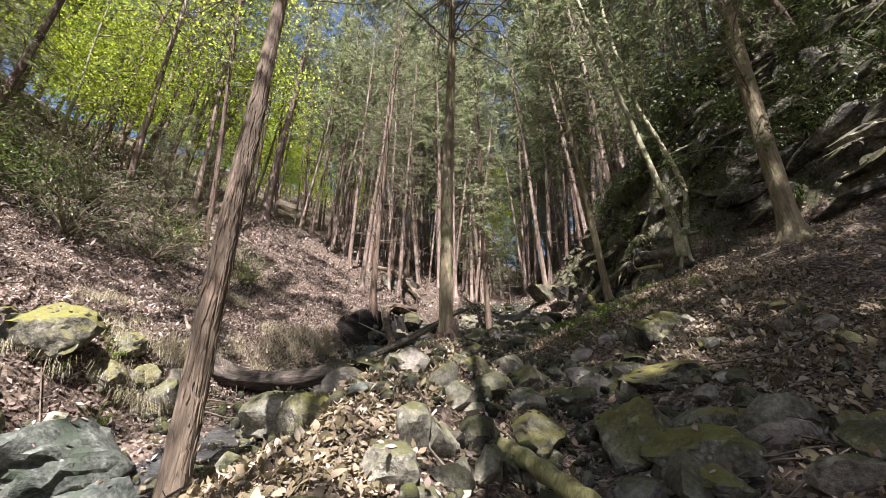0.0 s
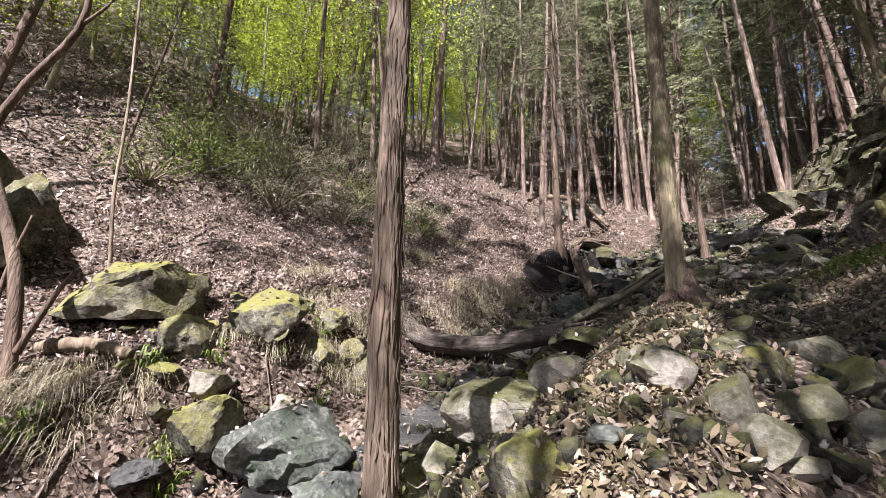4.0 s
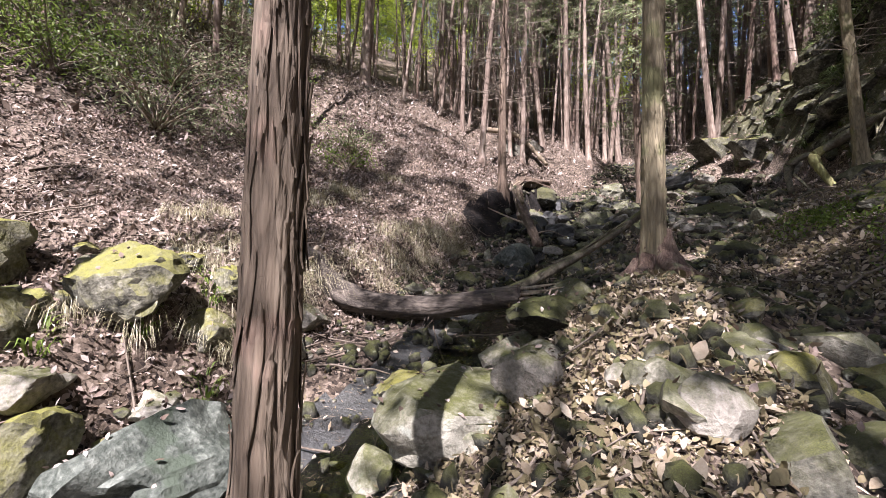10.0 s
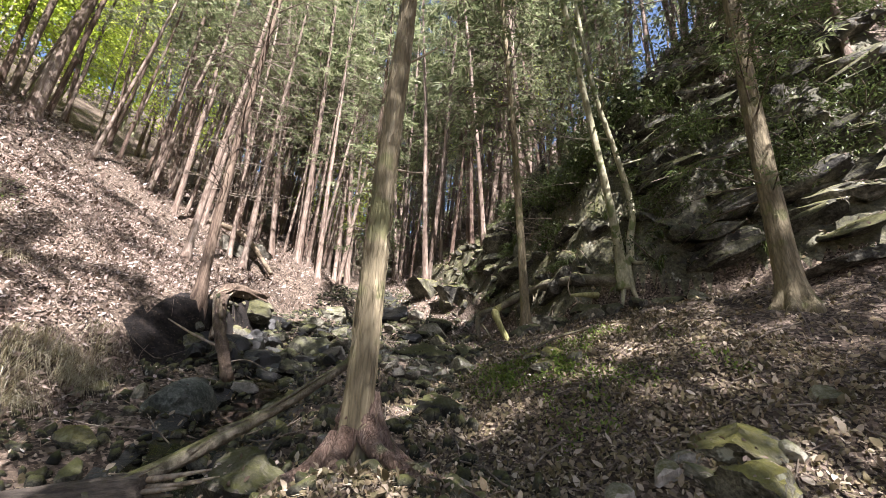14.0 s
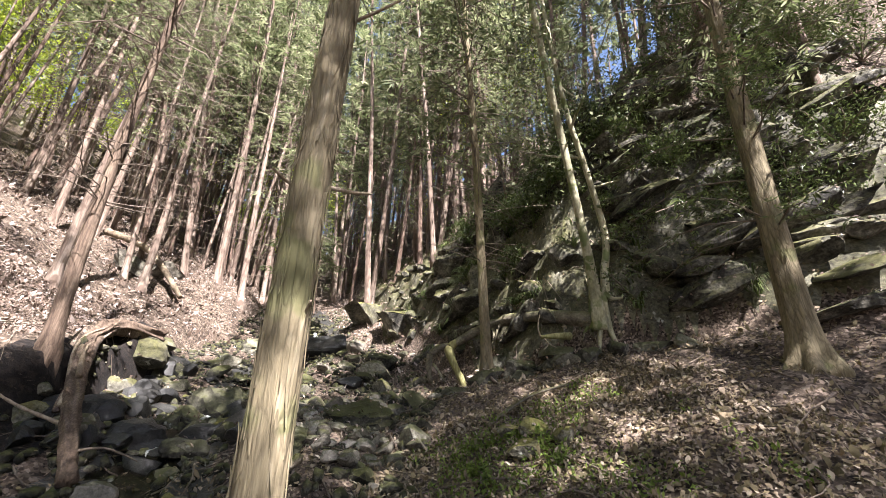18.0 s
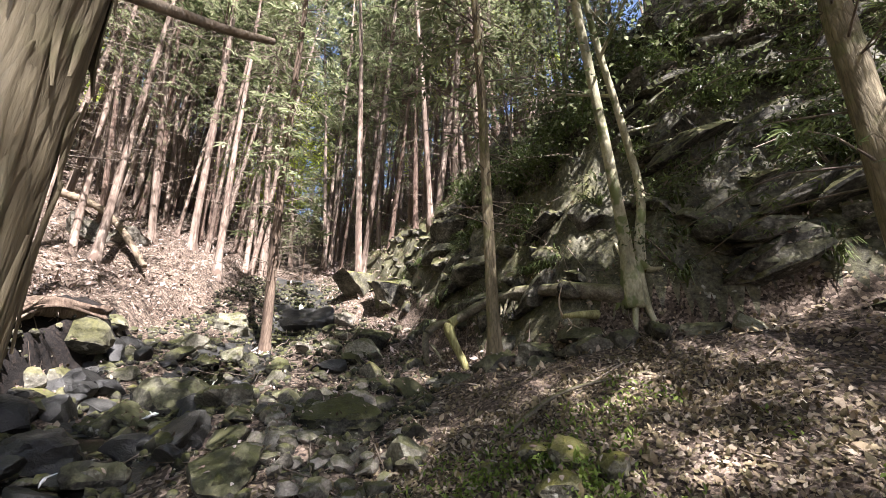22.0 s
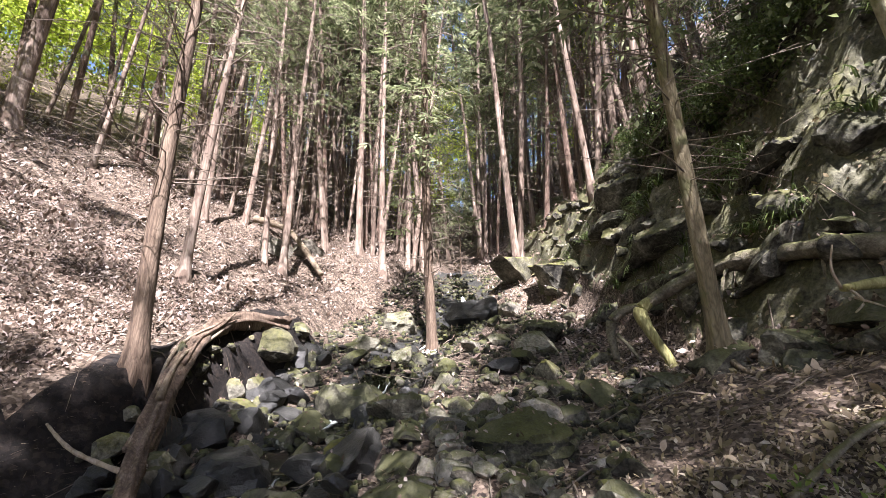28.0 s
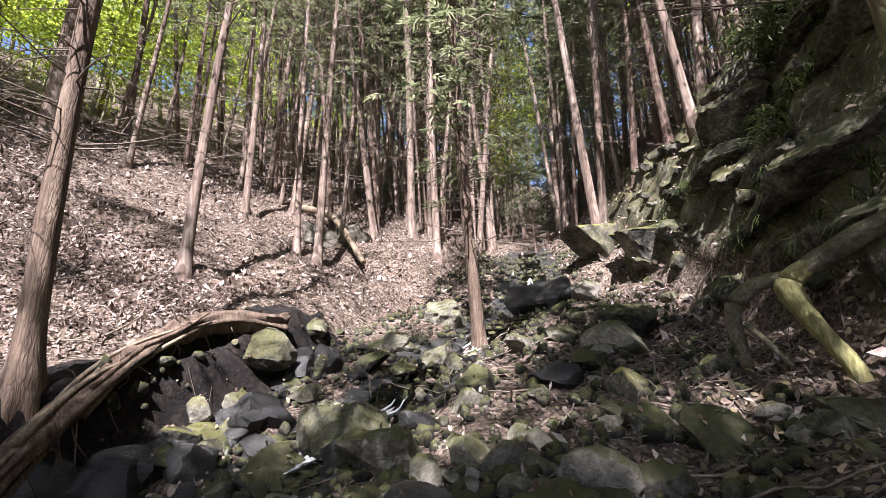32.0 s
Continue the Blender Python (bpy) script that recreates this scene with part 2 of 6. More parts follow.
M_BARK_RED = mat("red_cypress_bark", [(0.22, (0.035, 0.02, 0.014)), (0.42, (0.12, 0.077, 0.057)), (0.58, (0.21, 0.15, 0.116)), (0.8, (0.35, 0.285, 0.235))], 9, 46, 0.9, 1.0, stretch=(1, 1, 0.07), spots=((0.15, 0.15, 0.085), 3.5, 0.6), cracks=44.0)
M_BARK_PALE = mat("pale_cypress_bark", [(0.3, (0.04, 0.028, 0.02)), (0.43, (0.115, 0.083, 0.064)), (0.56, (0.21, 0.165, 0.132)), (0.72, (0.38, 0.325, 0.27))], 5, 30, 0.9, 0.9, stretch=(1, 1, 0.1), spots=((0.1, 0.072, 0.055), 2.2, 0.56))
M_BARK_GREEN = mat("lichened_bark", [(0.28, (0.08, 0.066, 0.04)), (0.45, (0.17, 0.143, 0.088)), (0.6, (0.25, 0.212, 0.135)), (0.8, (0.4, 0.355, 0.255))], 6, 34, 0.9, 0.45, stretch=(1, 1, 0.09), spots=((0.15, 0.145, 0.072), 2.6, 0.55), cracks=24.0)
M_BARK_SMOOTH = mat("smooth_pale_bark", [(0.25, (0.08, 0.078, 0.05)), (0.5, (0.25, 0.24, 0.15)), (0.75, (0.45, 0.42, 0.31))], 4, 30, 0.8, 0.35, stretch=(1, 1, 0.5), spots=((0.11, 0.13, 0.05), 3.0, 0.55))
M_DEAD = mat("dead_wood", [(0.22, (0.05, 0.036, 0.024)), (0.45, (0.16, 0.125, 0.085)), (0.65, (0.33, 0.28, 0.21)), (0.82, (0.48, 0.43, 0.35))], 7, 38, 0.9, 0.9, stretch=(1, 1, 0.12), obj_random=0.2)
M_LOG_DARK = mat("rotten_wood", [(0.25, (0.012, 0.01, 0.008)), (0.46, (0.045, 0.037, 0.03)), (0.64, (0.11, 0.092, 0.074)), (0.84, (0.25, 0.215, 0.18))], 8, 40, 0.9, 1.0, stretch=(0.25, 1, 1))
M_ROOT = mat("mossy_root", [(0.22, (0.03, 0.026, 0.02)), (0.45, (0.1, 0.088, 0.065)), (0.65, (0.21, 0.19, 0.14)), (0.82, (0.34, 0.31, 0.25))], 7, 34, 0.9, 1.0, moss=(0.11, 0.115, 0.03), moss_amount=0.55)
M_LOG_MOSS = mat("mossy_log", [(0.22, (0.05, 0.045, 0.02)), (0.45, (0.16, 0.15, 0.06)), (0.65, (0.32, 0.31, 0.14)), (0.82, (0.45, 0.42, 0.28))], 7, 38, 0.9, 0.9, stretch=(1, 1, 0.2))
M_FOAM = mat("white_water", [(0.3, (0.35, 0.38, 0.38)), (0.6, (0.7, 0.73, 0.73)), (0.8, (0.85, 0.87, 0.87))], 12, 60, 0.35, 0.6, spec=0.5)
M_TWIG = mat("twig", [(0.3, (0.05, 0.038, 0.028)), (0.6, (0.17, 0.14, 0.11)), (0.8, (0.3, 0.27, 0.23))], 8, 40, 0.9, 0.3)
M_NEEDLE = mat("dry_needles", [(0.1, (0.03, 0.02, 0.013)), (0.5, (0.12, 0.085, 0.055)), (0.9, (0.33, 0.27, 0.2))], 8, 40, 0.85, 0, island=0.8)
M_FOL = mat("cypress_foliage", [(0.1, (0.05, 0.07, 0.03)), (0.5, (0.16, 0.19, 0.09)), (0.9, (0.34, 0.36, 0.22))], 1.2, 20, 0.6, 0, island=0.7, translucent=0.45)
M_FOL_Y = mat("maple_foliage", [(0.1, (0.17, 0.23, 0.022)), (0.5, (0.38, 0.48, 0.055)), (0.9, (0.58, 0.64, 0.13))], 1.2, 20, 0.6, 0, island=0.6, translucent=0.6)
M_FOL_D = mat("evergreen_foliage", [(0.1, (0.025, 0.038, 0.014)), (0.5, (0.07, 0.1, 0.03)), (0.9, (0.16, 0.2, 0.07))], 1.2, 20, 0.35, 0, island=0.6, translucent=0.25)
M_GRASS = mat("dry_grass", [(0.1, (0.14, 0.13, 0.06)), (0.35, (0.3, 0.27, 0.16)), (0.6, (0.45, 0.41, 0.29)), (0.9, (0.62, 0.58, 0.46))], 3, 20, 0.8, 0, island=0.7, translucent=0.3)
M_FERN = mat("green_herb", [(0.1, (0.045, 0.075, 0.015)), (0.5, (0.13, 0.19, 0.035)), (0.9, (0.24, 0.31, 0.07))], 3, 20, 0.6, 0, island=0.6, translucent=0.4)

M_WATER = bpy.data.materials.new("stream_water")
M_WATER.use_nodes = True
_n, _l = M_WATER.node_tree.nodes, M_WATER.node_tree.links
_b = _n["Principled BSDF"]
_b.inputs["Base Color"].default_value = (0.16, 0.165, 0.14, 1)
_b.inputs["Roughness"].default_value, _b.inputs["IOR"].default_value, _b.inputs["Transmission Weight"].default_value = 0.04, 1.33, 1.0
_w = _n.new("ShaderNodeTexNoise")
_w.inputs["Scale"].default_value, _w.inputs["Detail"].default_value = 9, 3
_bp = _n.new("ShaderNodeBump")
_bp.inputs["Strength"].default_value, _bp.inputs["Distance"].default_value = 0.25, 0.02
_l.new(_w.outputs[0], _bp.inputs["Height"])
_l.new(_bp.outputs[0], _b.inputs["Normal"])


# ---- lie of the land ----
def _hash(i, j, seed):
    v = np.sin(i * 127.1 + j * 311.7 + seed * 74.7) * 43758.5453
    return v - np.floor(v)


def vnoise(x, y, seed=0):
    x, y = np.asarray(x, float), np.asarray(y, float)
    i, j = np.floor(x), np.floor(y)
    u, v = x - i, y - j
    u, v = u * u * (3 - 2 * u), v * v * (3 - 2 * v)
    a, b, c, d = _hash(i, j, seed), _hash(i + 1, j, seed), _hash(i, j + 1, seed), _hash(i + 1, j + 1, seed)
    return (a + (b - a) * u) * (1 - v) + (c + (d - c) * u) * v - 0.5


def fbm(x, y, f, octaves=4, seed=0):
    out, amp = 0, 1.0
    for k in range(octaves):
        out = out + amp * vnoise(np.asarray(x) * f + k * 17.3, np.asarray(y) * f - k * 9.1, seed + k)
        f, amp = f * 2.03, amp * 0.5
    return out


def sstep(v):
    v = np.clip(v, 0, 1)
    return v * v * (3 - 2 * v)


def xs_of(y):
    return np.interp(y, [-30, 0, 2, 5, 8, 12, 16, 18, 24, 40, 80], [-4.6, -4.0, -3.7, -3.2, -2.9, -2.9, -1.7, -1.2, -2.0, -2.4, -2.4])


def xl_of(y):
    return np.interp(y, [-30, 0, 2, 4, 8, 10, 13, 16, 20, 24, 40], [-5.6, -4.6, -4.5, -4.5, -4.6, -4.3, -4.2, -3.9, -3.4, -3.6, -4])


def x0_of(y):
    return np.interp(y, [-30, 0, 2, 3.7, 4.7, 6, 7, 8.3, 9.7, 11.2, 12, 15, 18, 24], [-1.5, -0.7, 0, 0.25, 0, -0.6, -1, -1, -0.5, 0, 0.6, 0.4, -0.6, -1.6])


def xw_of(y):
    return np.interp(y, [-30, 2, 6, 9, 10, 11, 12, 13, 15, 18, 20, 24, 40], [8, 7.5, 6.4, 4.8, 3.1, 2.4, 2.1, 1.8, 1.4, 0.8, 0.6, 0.2, 0])


def land(x, y, rough=True):
    """Height of the ground."""
    x, y = np.asarray(x, float), np.asarray(y, float)
    z = np.interp(y, [-200, -30, 0, 6, 10, 12.5, 14, 16, 17.6, 18.4, 24, 40, 80, 300], [-20, -8, -0.1, 2.15, 3.6, 4.15, 4.75, 5.45, 5.85, 6.6, 8.7, 14.8, 32, 90])
    xs, xl, x0, xw = xs_of(y), xl_of(y), x0_of(y), xw_of(y)
    bed = -0.30 * np.exp(-(((x - xs) / 0.75) ** 2))
    pool = -0.35 * np.exp(-(((x + 3.6) / 0.75) ** 2 + ((y - 2.2) / 1.3) ** 2))
    spine = 0.72 * np.exp(-(((x + 1.2) / 0.95) ** 2)) * sstep((y + 0.6) / 1.5) * sstep((7.0 - y) / 1.75)
    d = np.maximum(x - x0, 0)
    right = 0.36 * (np.sqrt(d * d + 0.09) - 0.3)
    s = np.maximum(x - xw, 0)
    k = np.interp(y, [2, 6.5, 7.6, 9, 11, 12, 16, 18, 22], [0.5, 0.5, 1.3, 2.2, 2.2, 2.0, 2.1, 2.0, 1.2])
    w = np.interp(y, [2, 9, 11, 12, 16, 18, 22], [3, 2.6, 2.4, 2.2, 1.6, 0.8, 0.6])
    ledge = 1 + 0.35 * fbm(x, y, 0.8, 3, 31)
    wall = (k * np.minimum(s, w) + np.interp(y, [12.5, 16], [0.75, 0.42]) * np.maximum(s - w, 0)) * np.where(s > 0, ledge, 1)
    tier = 0.62
    q = wall / tier + 0.9 * fbm(x, y, 0.7, 3, 61)
    stair = tier * (np.floor(q) + sstep((q - np.floor(q) - 0.55) / 0.4)) - tier * 0.9 * fbm(x, y, 0.7, 3, 61)
    wall = wall + (stair + tier * 0.2 - wall) * 0.75 * np.clip(s / 0.5, 0, 1) * sstep((y - 8.5) / 1.5)
    e = np.maximum(xl - x, 0)
    cut = sstep((y - 9.6) / 1.2) * sstep((14.8 - y) / 1.2)
    left = (np.interp(y, [4, 6], [0.95, 0.55]) + 0.3 * cut) * sstep(e / (0.8 - 0.6 * cut)) + np.interp(y, [8, 13], [0.5, 0.42]) * np.maximum(e - 0.3, 0)
    left = left + np.interp(y, [6, 12], [0.38, 0.14]) * np.maximum(e - np.interp(y, [8, 12], [3, 5]), 0)
    left = left + 0.3 * np.interp(y, [9.5, 12, 16, 18.5], [0, 1, 1, 0]) * np.clip(e - 1.8, 0, 5)
    far = np.maximum(np.abs(x) - 45, 0)
    out = z + bed + pool + spine + right + wall + left - 0.35 * far
    if rough:
        out = out + 0.16 * fbm(x, y, 0.9, 3, 3) + 0.10 * fbm(x, y, 2.6, 3, 9)
        out = out + np.where(s > 0.05, 1, 0) * (0.5 * fbm(x * 1.2, y, 1.1, 4, 21) + 0.22 * np.abs(fbm(x, y, 2.7, 3, 5))) * np.clip(s, 0, 1)
    return out
# ---- end of land ----


def mesh_of(name, verts, faces, smooth=False):
    me = bpy.data.meshes.new(name)
    verts, faces = np.asarray(verts, np.float32), np.asarray(faces, np.int32)
    me.vertices.add(len(verts))
    me.vertices.foreach_set("co", verts.ravel())
    k = faces.shape[1]
    me.loops.add(faces.size)
    me.loops.foreach_set("vertex_index", faces.ravel())
    me.polygons.add(len(faces))
    me.polygons.foreach_set("loop_start", np.arange(0, faces.size, k, dtype=np.int32))
    me.polygons.foreach_set("loop_total", np.full(len(faces), k, np.int32))
    me.update(calc_edges=True)
    me.validate()
    if smooth:
        me.polygons.foreach_set("use_smooth", np.ones(len(me.polygons), bool))
    return me


def mesh_part(name, me, material, parent=None, label=""):
    if not me.materials:
        me.materials.append(material)
    ob = new(name, me)
    if parent is not None:
        ob.parent = parent
    if label:
        ob["label"] = label
    return ob


def grid_faces(nu, nv, closed=False):
    """Quads of a grid of nu rings with nv points each."""
    i, j = np.meshgrid(np.arange(nu - 1), np.arange(nv if closed else nv - 1), indexing="ij")
    j2 = (j + 1) % nv
    return np.stack([i * nv + j, i * nv + j2, (i + 1) * nv + j2, (i + 1) * nv + j], -1).reshape(-1, 4)


# ---- the ground ----
def steps(*spans):
    out = [spans[0][0]]
    for a, b, st in spans:
        n = max(1, round((b - a) / st))
        out += [a + (b - a) * (i + 1) / n for i in range(n)]
    return np.array(out)


gx = steps((-400, -100, 60), (-100, -40, 12), (-40, -14, 1.0), (-14, -7.5, 0.3), (-7.5, 7, 0.09), (7, 14, 0.4), (14, 40, 1.2), (40, 100, 12), (100, 400, 60))
gy = steps((-400, -100, 60), (-100, -20, 10), (-20, -2, 0.8), (-2, 16, 0.1), (16, 26, 0.2), (26, 60, 0.8), (60, 120, 6), (120, 500, 60))
GX, GY = np.meshgrid(gx, gy, indexing="ij")
ground = mesh_part("ground", mesh_of("ground", np.stack([GX, GY, land(GX, GY)], -1).reshape(-1, 3), grid_faces(len(gx), len(gy)), True), M_SOIL)
ground.data.materials.append(M_CLIFF)
ground.data.materials.append(M_ROCK_WET)
ground.data.materials.append(M_HOLLOW_SHADE)
_cx, _cy = ((gx[:-1] + gx[1:]) / 2)[:, None] * np.ones(len(gy) - 1), ((gy[:-1] + gy[1:]) / 2) * np.ones((len(gx) - 1, 1))
_rise = _cx - xw_of(_cy) + 0.5 * fbm(_cx, _cy, 0.9, 3, 51)
_slot = np.where((_rise > 0.15) & (_rise < 2.6 + 2.0 * fbm(_cx, _cy, 0.5, 2, 52)) & (_cy > 7.4) & (_cy < 24), 1, 0)
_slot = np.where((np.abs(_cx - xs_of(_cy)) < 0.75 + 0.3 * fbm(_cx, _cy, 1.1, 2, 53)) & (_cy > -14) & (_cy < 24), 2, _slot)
# strip below the bank lip, coloured near-black as the shade of the hollow
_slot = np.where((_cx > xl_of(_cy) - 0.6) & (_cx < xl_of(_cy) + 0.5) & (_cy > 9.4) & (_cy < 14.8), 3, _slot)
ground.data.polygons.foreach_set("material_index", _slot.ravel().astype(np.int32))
tagged(ground, "steep forest floor of brown leaf mould in a rocky gully", "ground", kind="structure")


# ---- builders ----
def norm_rows(v):
    return v / np.maximum(np.linalg.norm(v, axis=-1, keepdims=True), 1e-9)


def tube(points, radii, sides=10, ridges=0.0, seed=0, lobes=0.0, lobe_height=0.5, caps=True):
    """A tube along points, with long bark ridges and, at its foot, root lobes. Returns verts and faces."""
    p, r = np.asarray(points, float), np.asarray(radii, float)
    tan = norm_rows(np.gradient(p, axis=0))
    ref = np.where(np.abs(tan[:, 2:3]) > 0.85, np.array([[1.0, 0, 0]]), np.array([[0, 0, 1.0]]))
    u = norm_rows(np.cross(ref, tan))
    v = np.cross(tan, u)
    a = np.arange(sides) * 2 * np.pi / sides
    along = np.r_[0, np.cumsum(np.linalg.norm(np.diff(p, axis=0), axis=1))]
    A, L = np.meshgrid(a, along)
    rad = r[:, None] * np.ones_like(A)
    if ridges:
        cx, sy = np.cos(A), np.sin(A)
        tw = 0.15 * np.sin(L * 0.7 + seed)
        rib = np.abs(fbm(A * 3.6 + tw * 3 + seed * 3.1, L * 0.55, 1.0, 3, seed)) - 0.22
        seam = 1 - np.abs(A / np.pi - 1) ** 12
        rad = rad * (1 + ridges * (2.2 * rib * seam + 0.6 * fbm(cx * 1.5, sy * 1.5 + L * 0.5, 1.3, 2, seed + 4)))
    if lobes:
        k = 5 + seed % 3
        lob = np.exp(-np.maximum(L - 0.32, 0) / lobe_height * 2.6)
        rad = rad * (1 + lobes * lob * (0.55 + 0.75 * np.abs(np.cos(k * A / 2 + seed)) ** 1.5))
    ring = p[:, None] + rad[..., None] * (np.cos(A)[..., None] * u[:, None] + np.sin(A)[..., None] * v[:, None])
    verts, faces = ring.reshape(-1, 3), grid_faces(len(p), sides, True)
    if caps:
        n = len(verts)
        verts = np.vstack([verts, p[0], p[-1]])
        j = np.arange(sides)
        j2 = (j + 1) % sides
        faces = np.vstack([faces, np.stack([np.full(sides, n), j2, j, np.full(sides, n)], -1), np.stack([np.full(sides, n + 1), n - sides + j, n - sides + j2, np.full(sides, n + 1)], -1)])
    return verts, faces


def tri_fix(faces):
    """Faces as triangles, so that caps may share a mesh with quads."""
    f = np.asarray(faces)
    t = np.vstack([f[:, [0, 1, 2]], f[:, [0, 2, 3]]])
    return t[(t[:, 0] != t[:, 1]) & (t[:, 1] != t[:, 2]) & (t[:, 0] != t[:, 2])]


def merge(pieces):
    vs, fs, n = [], [], 0
    for v, f in pieces:
        vs.append(v)
        fs.append(np.asarray(f) + n)
        n += len(v)
    return np.vstack(vs), np.vstack(fs)


def tube_mesh(name, *args, **kw):
    v, f = tube(*args, **kw)
    return mesh_of(name, v, tri_fix(f), True)


def curve_pts(knots, n=20):
    """A smooth line through a few knots."""
    k = np.asarray(knots, float)
    t = np.linspace(0, len(k) - 1, n)
    i = np.clip(t.astype(int), 0, len(k) - 2)
    f = (t - i)[:, None]
    prev, nxt = k[np.clip(i - 1, 0, len(k) - 1)], k[np.clip(i + 2, 0, len(k) - 1)]
    a, b = k[i], k[i + 1]
    return 0.5 * ((2 * a) + (b - prev) * f + (2 * prev - 5 * a + 4 * b - nxt) * f**2 + (3 * a - prev - 3 * b + nxt) * f**3)


def blades(centres, ways, normals, length, width, fold=0.25, bend=0.0):
    """Leaf blades, each of six points: a pointed oval folded along its rib. Returns verts and triangles."""
    c, d = np.asarray(centres), norm_rows(np.asarray(ways))
    nrm = norm_rows(normals - (normals * d).sum(-1, keepdims=True) * d)
    s = np.cross(d, nrm)
    L, W = np.broadcast_to(length, len(c))[:, None], np.broadcast_to(width, len(c))[:, None]
    tip = c + d * L + nrm * bend * L
    m1 = c + d * L * 0.45
    lift = nrm * W * fold
    v = np.stack([c, m1 + s * W * 0.5 + lift, tip, m1 - s * W * 0.5 + lift], 1)
    base = np.arange(len(c))[:, None] * 4
    f = np.concatenate([base + [0, 1, 2], base + [0, 2, 3]], 0)
    return v.reshape(-1, 3), f


def flakes_of(centres, ways, normals, length, width, curl):
    """Dry leaves, each a pointed blade of eight points, folded along its rib, cupped and twisted."""
    c, d = np.asarray(centres), norm_rows(np.asarray(ways))
    nrm = norm_rows(normals - (normals * d).sum(-1, keepdims=True) * d)
    s = np.cross(d, nrm)
    L, W, q = length[:, None], width[:, None], curl[:, None]
    skew = (np.sin(np.arange(len(c)) * 12.9898) * 0.12)[:, None]
    up = np.abs(q) * 0.55 + 0.12
    at = lambda t, w, h: c + d * L * t + s * W * (w + skew * np.sin(np.pi * t)) + nrm * (h * W + q * L * 0.4 * t * t)
    v = np.stack([at(0, 0, 0), at(0.24, 0.36, 1.0 * up[:, :1]), at(0.55, 0.48, 1.1 * up[:, :1]), at(0.82, 0.24, 0.7 * up[:, :1]), at(1.0, 0, 0.2),
                  at(0.8, -0.27, 0.8 * up[:, :1]), at(0.5, -0.46, 0.9 * up[:, :1]), at(0.22, -0.34, 0.7 * up[:, :1])], 1)
    b = np.arange(len(c))[:, None] * 8
    return v.reshape(-1, 3), np.concatenate([b + [0, 1, 7], b + [1, 2, 6], b + [1, 6, 7], b + [2, 3, 5], b + [2, 5, 6], b + [3, 4, 5]], 0)


def rng_dirs(rng, n, up=0.0):
    v = rng.normal(size=(n, 3))
    v[:, 2] += up
    return norm_rows(v)


def spray_crown(rng, stems, per, spread, length, width, droop=0.08):
    """Feathery cypress sprays along branch lines: flat fans, each of five slim blades."""
    cs, ds, ns = [], [], []
    for p in stems:
        n = max(2, round(per / 5))
        t = rng.uniform(0.25, 1.0, n)
        i = t * (len(p) - 1)
        k = np.clip(i.astype(int), 0, len(p) - 2)
        c = p[k] + (p[k + 1] - p[k]) * (i - k)[:, None]
        along = norm_rows(p[-1] - p[0])
        side = norm_rows(np.cross(along, [0, 0, 1.0]) + 1e-6)
        sgn = rng.choice([-1, 1], n)[:, None]
        d = norm_rows(along * rng.uniform(0.2, 0.9, (n, 1)) + side * sgn * rng.uniform(0.2, 1.0, (n, 1)) + rng.normal(size=(n, 3)) * 0.25 + np.array([0, 0, -droop]))
        up = rng.normal(size=(n, 3)) * 0.45 + np.array([0, 0, 1.0])
        up = norm_rows(up - (up * d).sum(-1, keepdims=True) * d)
        cross = np.cross(up, d)
        c = c + rng.normal(size=(n, 3)) * spread * np.array([1, 1, 0.45])
        for turn, step in ((0.0, 0.45), (0.75, 0.3), (-0.75, 0.3), (1.0, 0.0), (-1.0, 0.0)):
            turn = turn + rng.normal(size=(n, 1)) * 0.12
            cs.append(c + d * length * step)
            ds.append(d * np.cos(turn) + cross * np.sin(turn))
            ns.append(up + rng.normal(size=(n, 3)) * 0.12)
    c, d, nn = np.vstack(cs), np.vstack(ds), np.vstack(ns)
    return blades(c, d, nn, length * rng.uniform(0.55, 1.1, len(c)), width * rng.uniform(0.7, 1.3, len(c)), 0.1, -0.15)


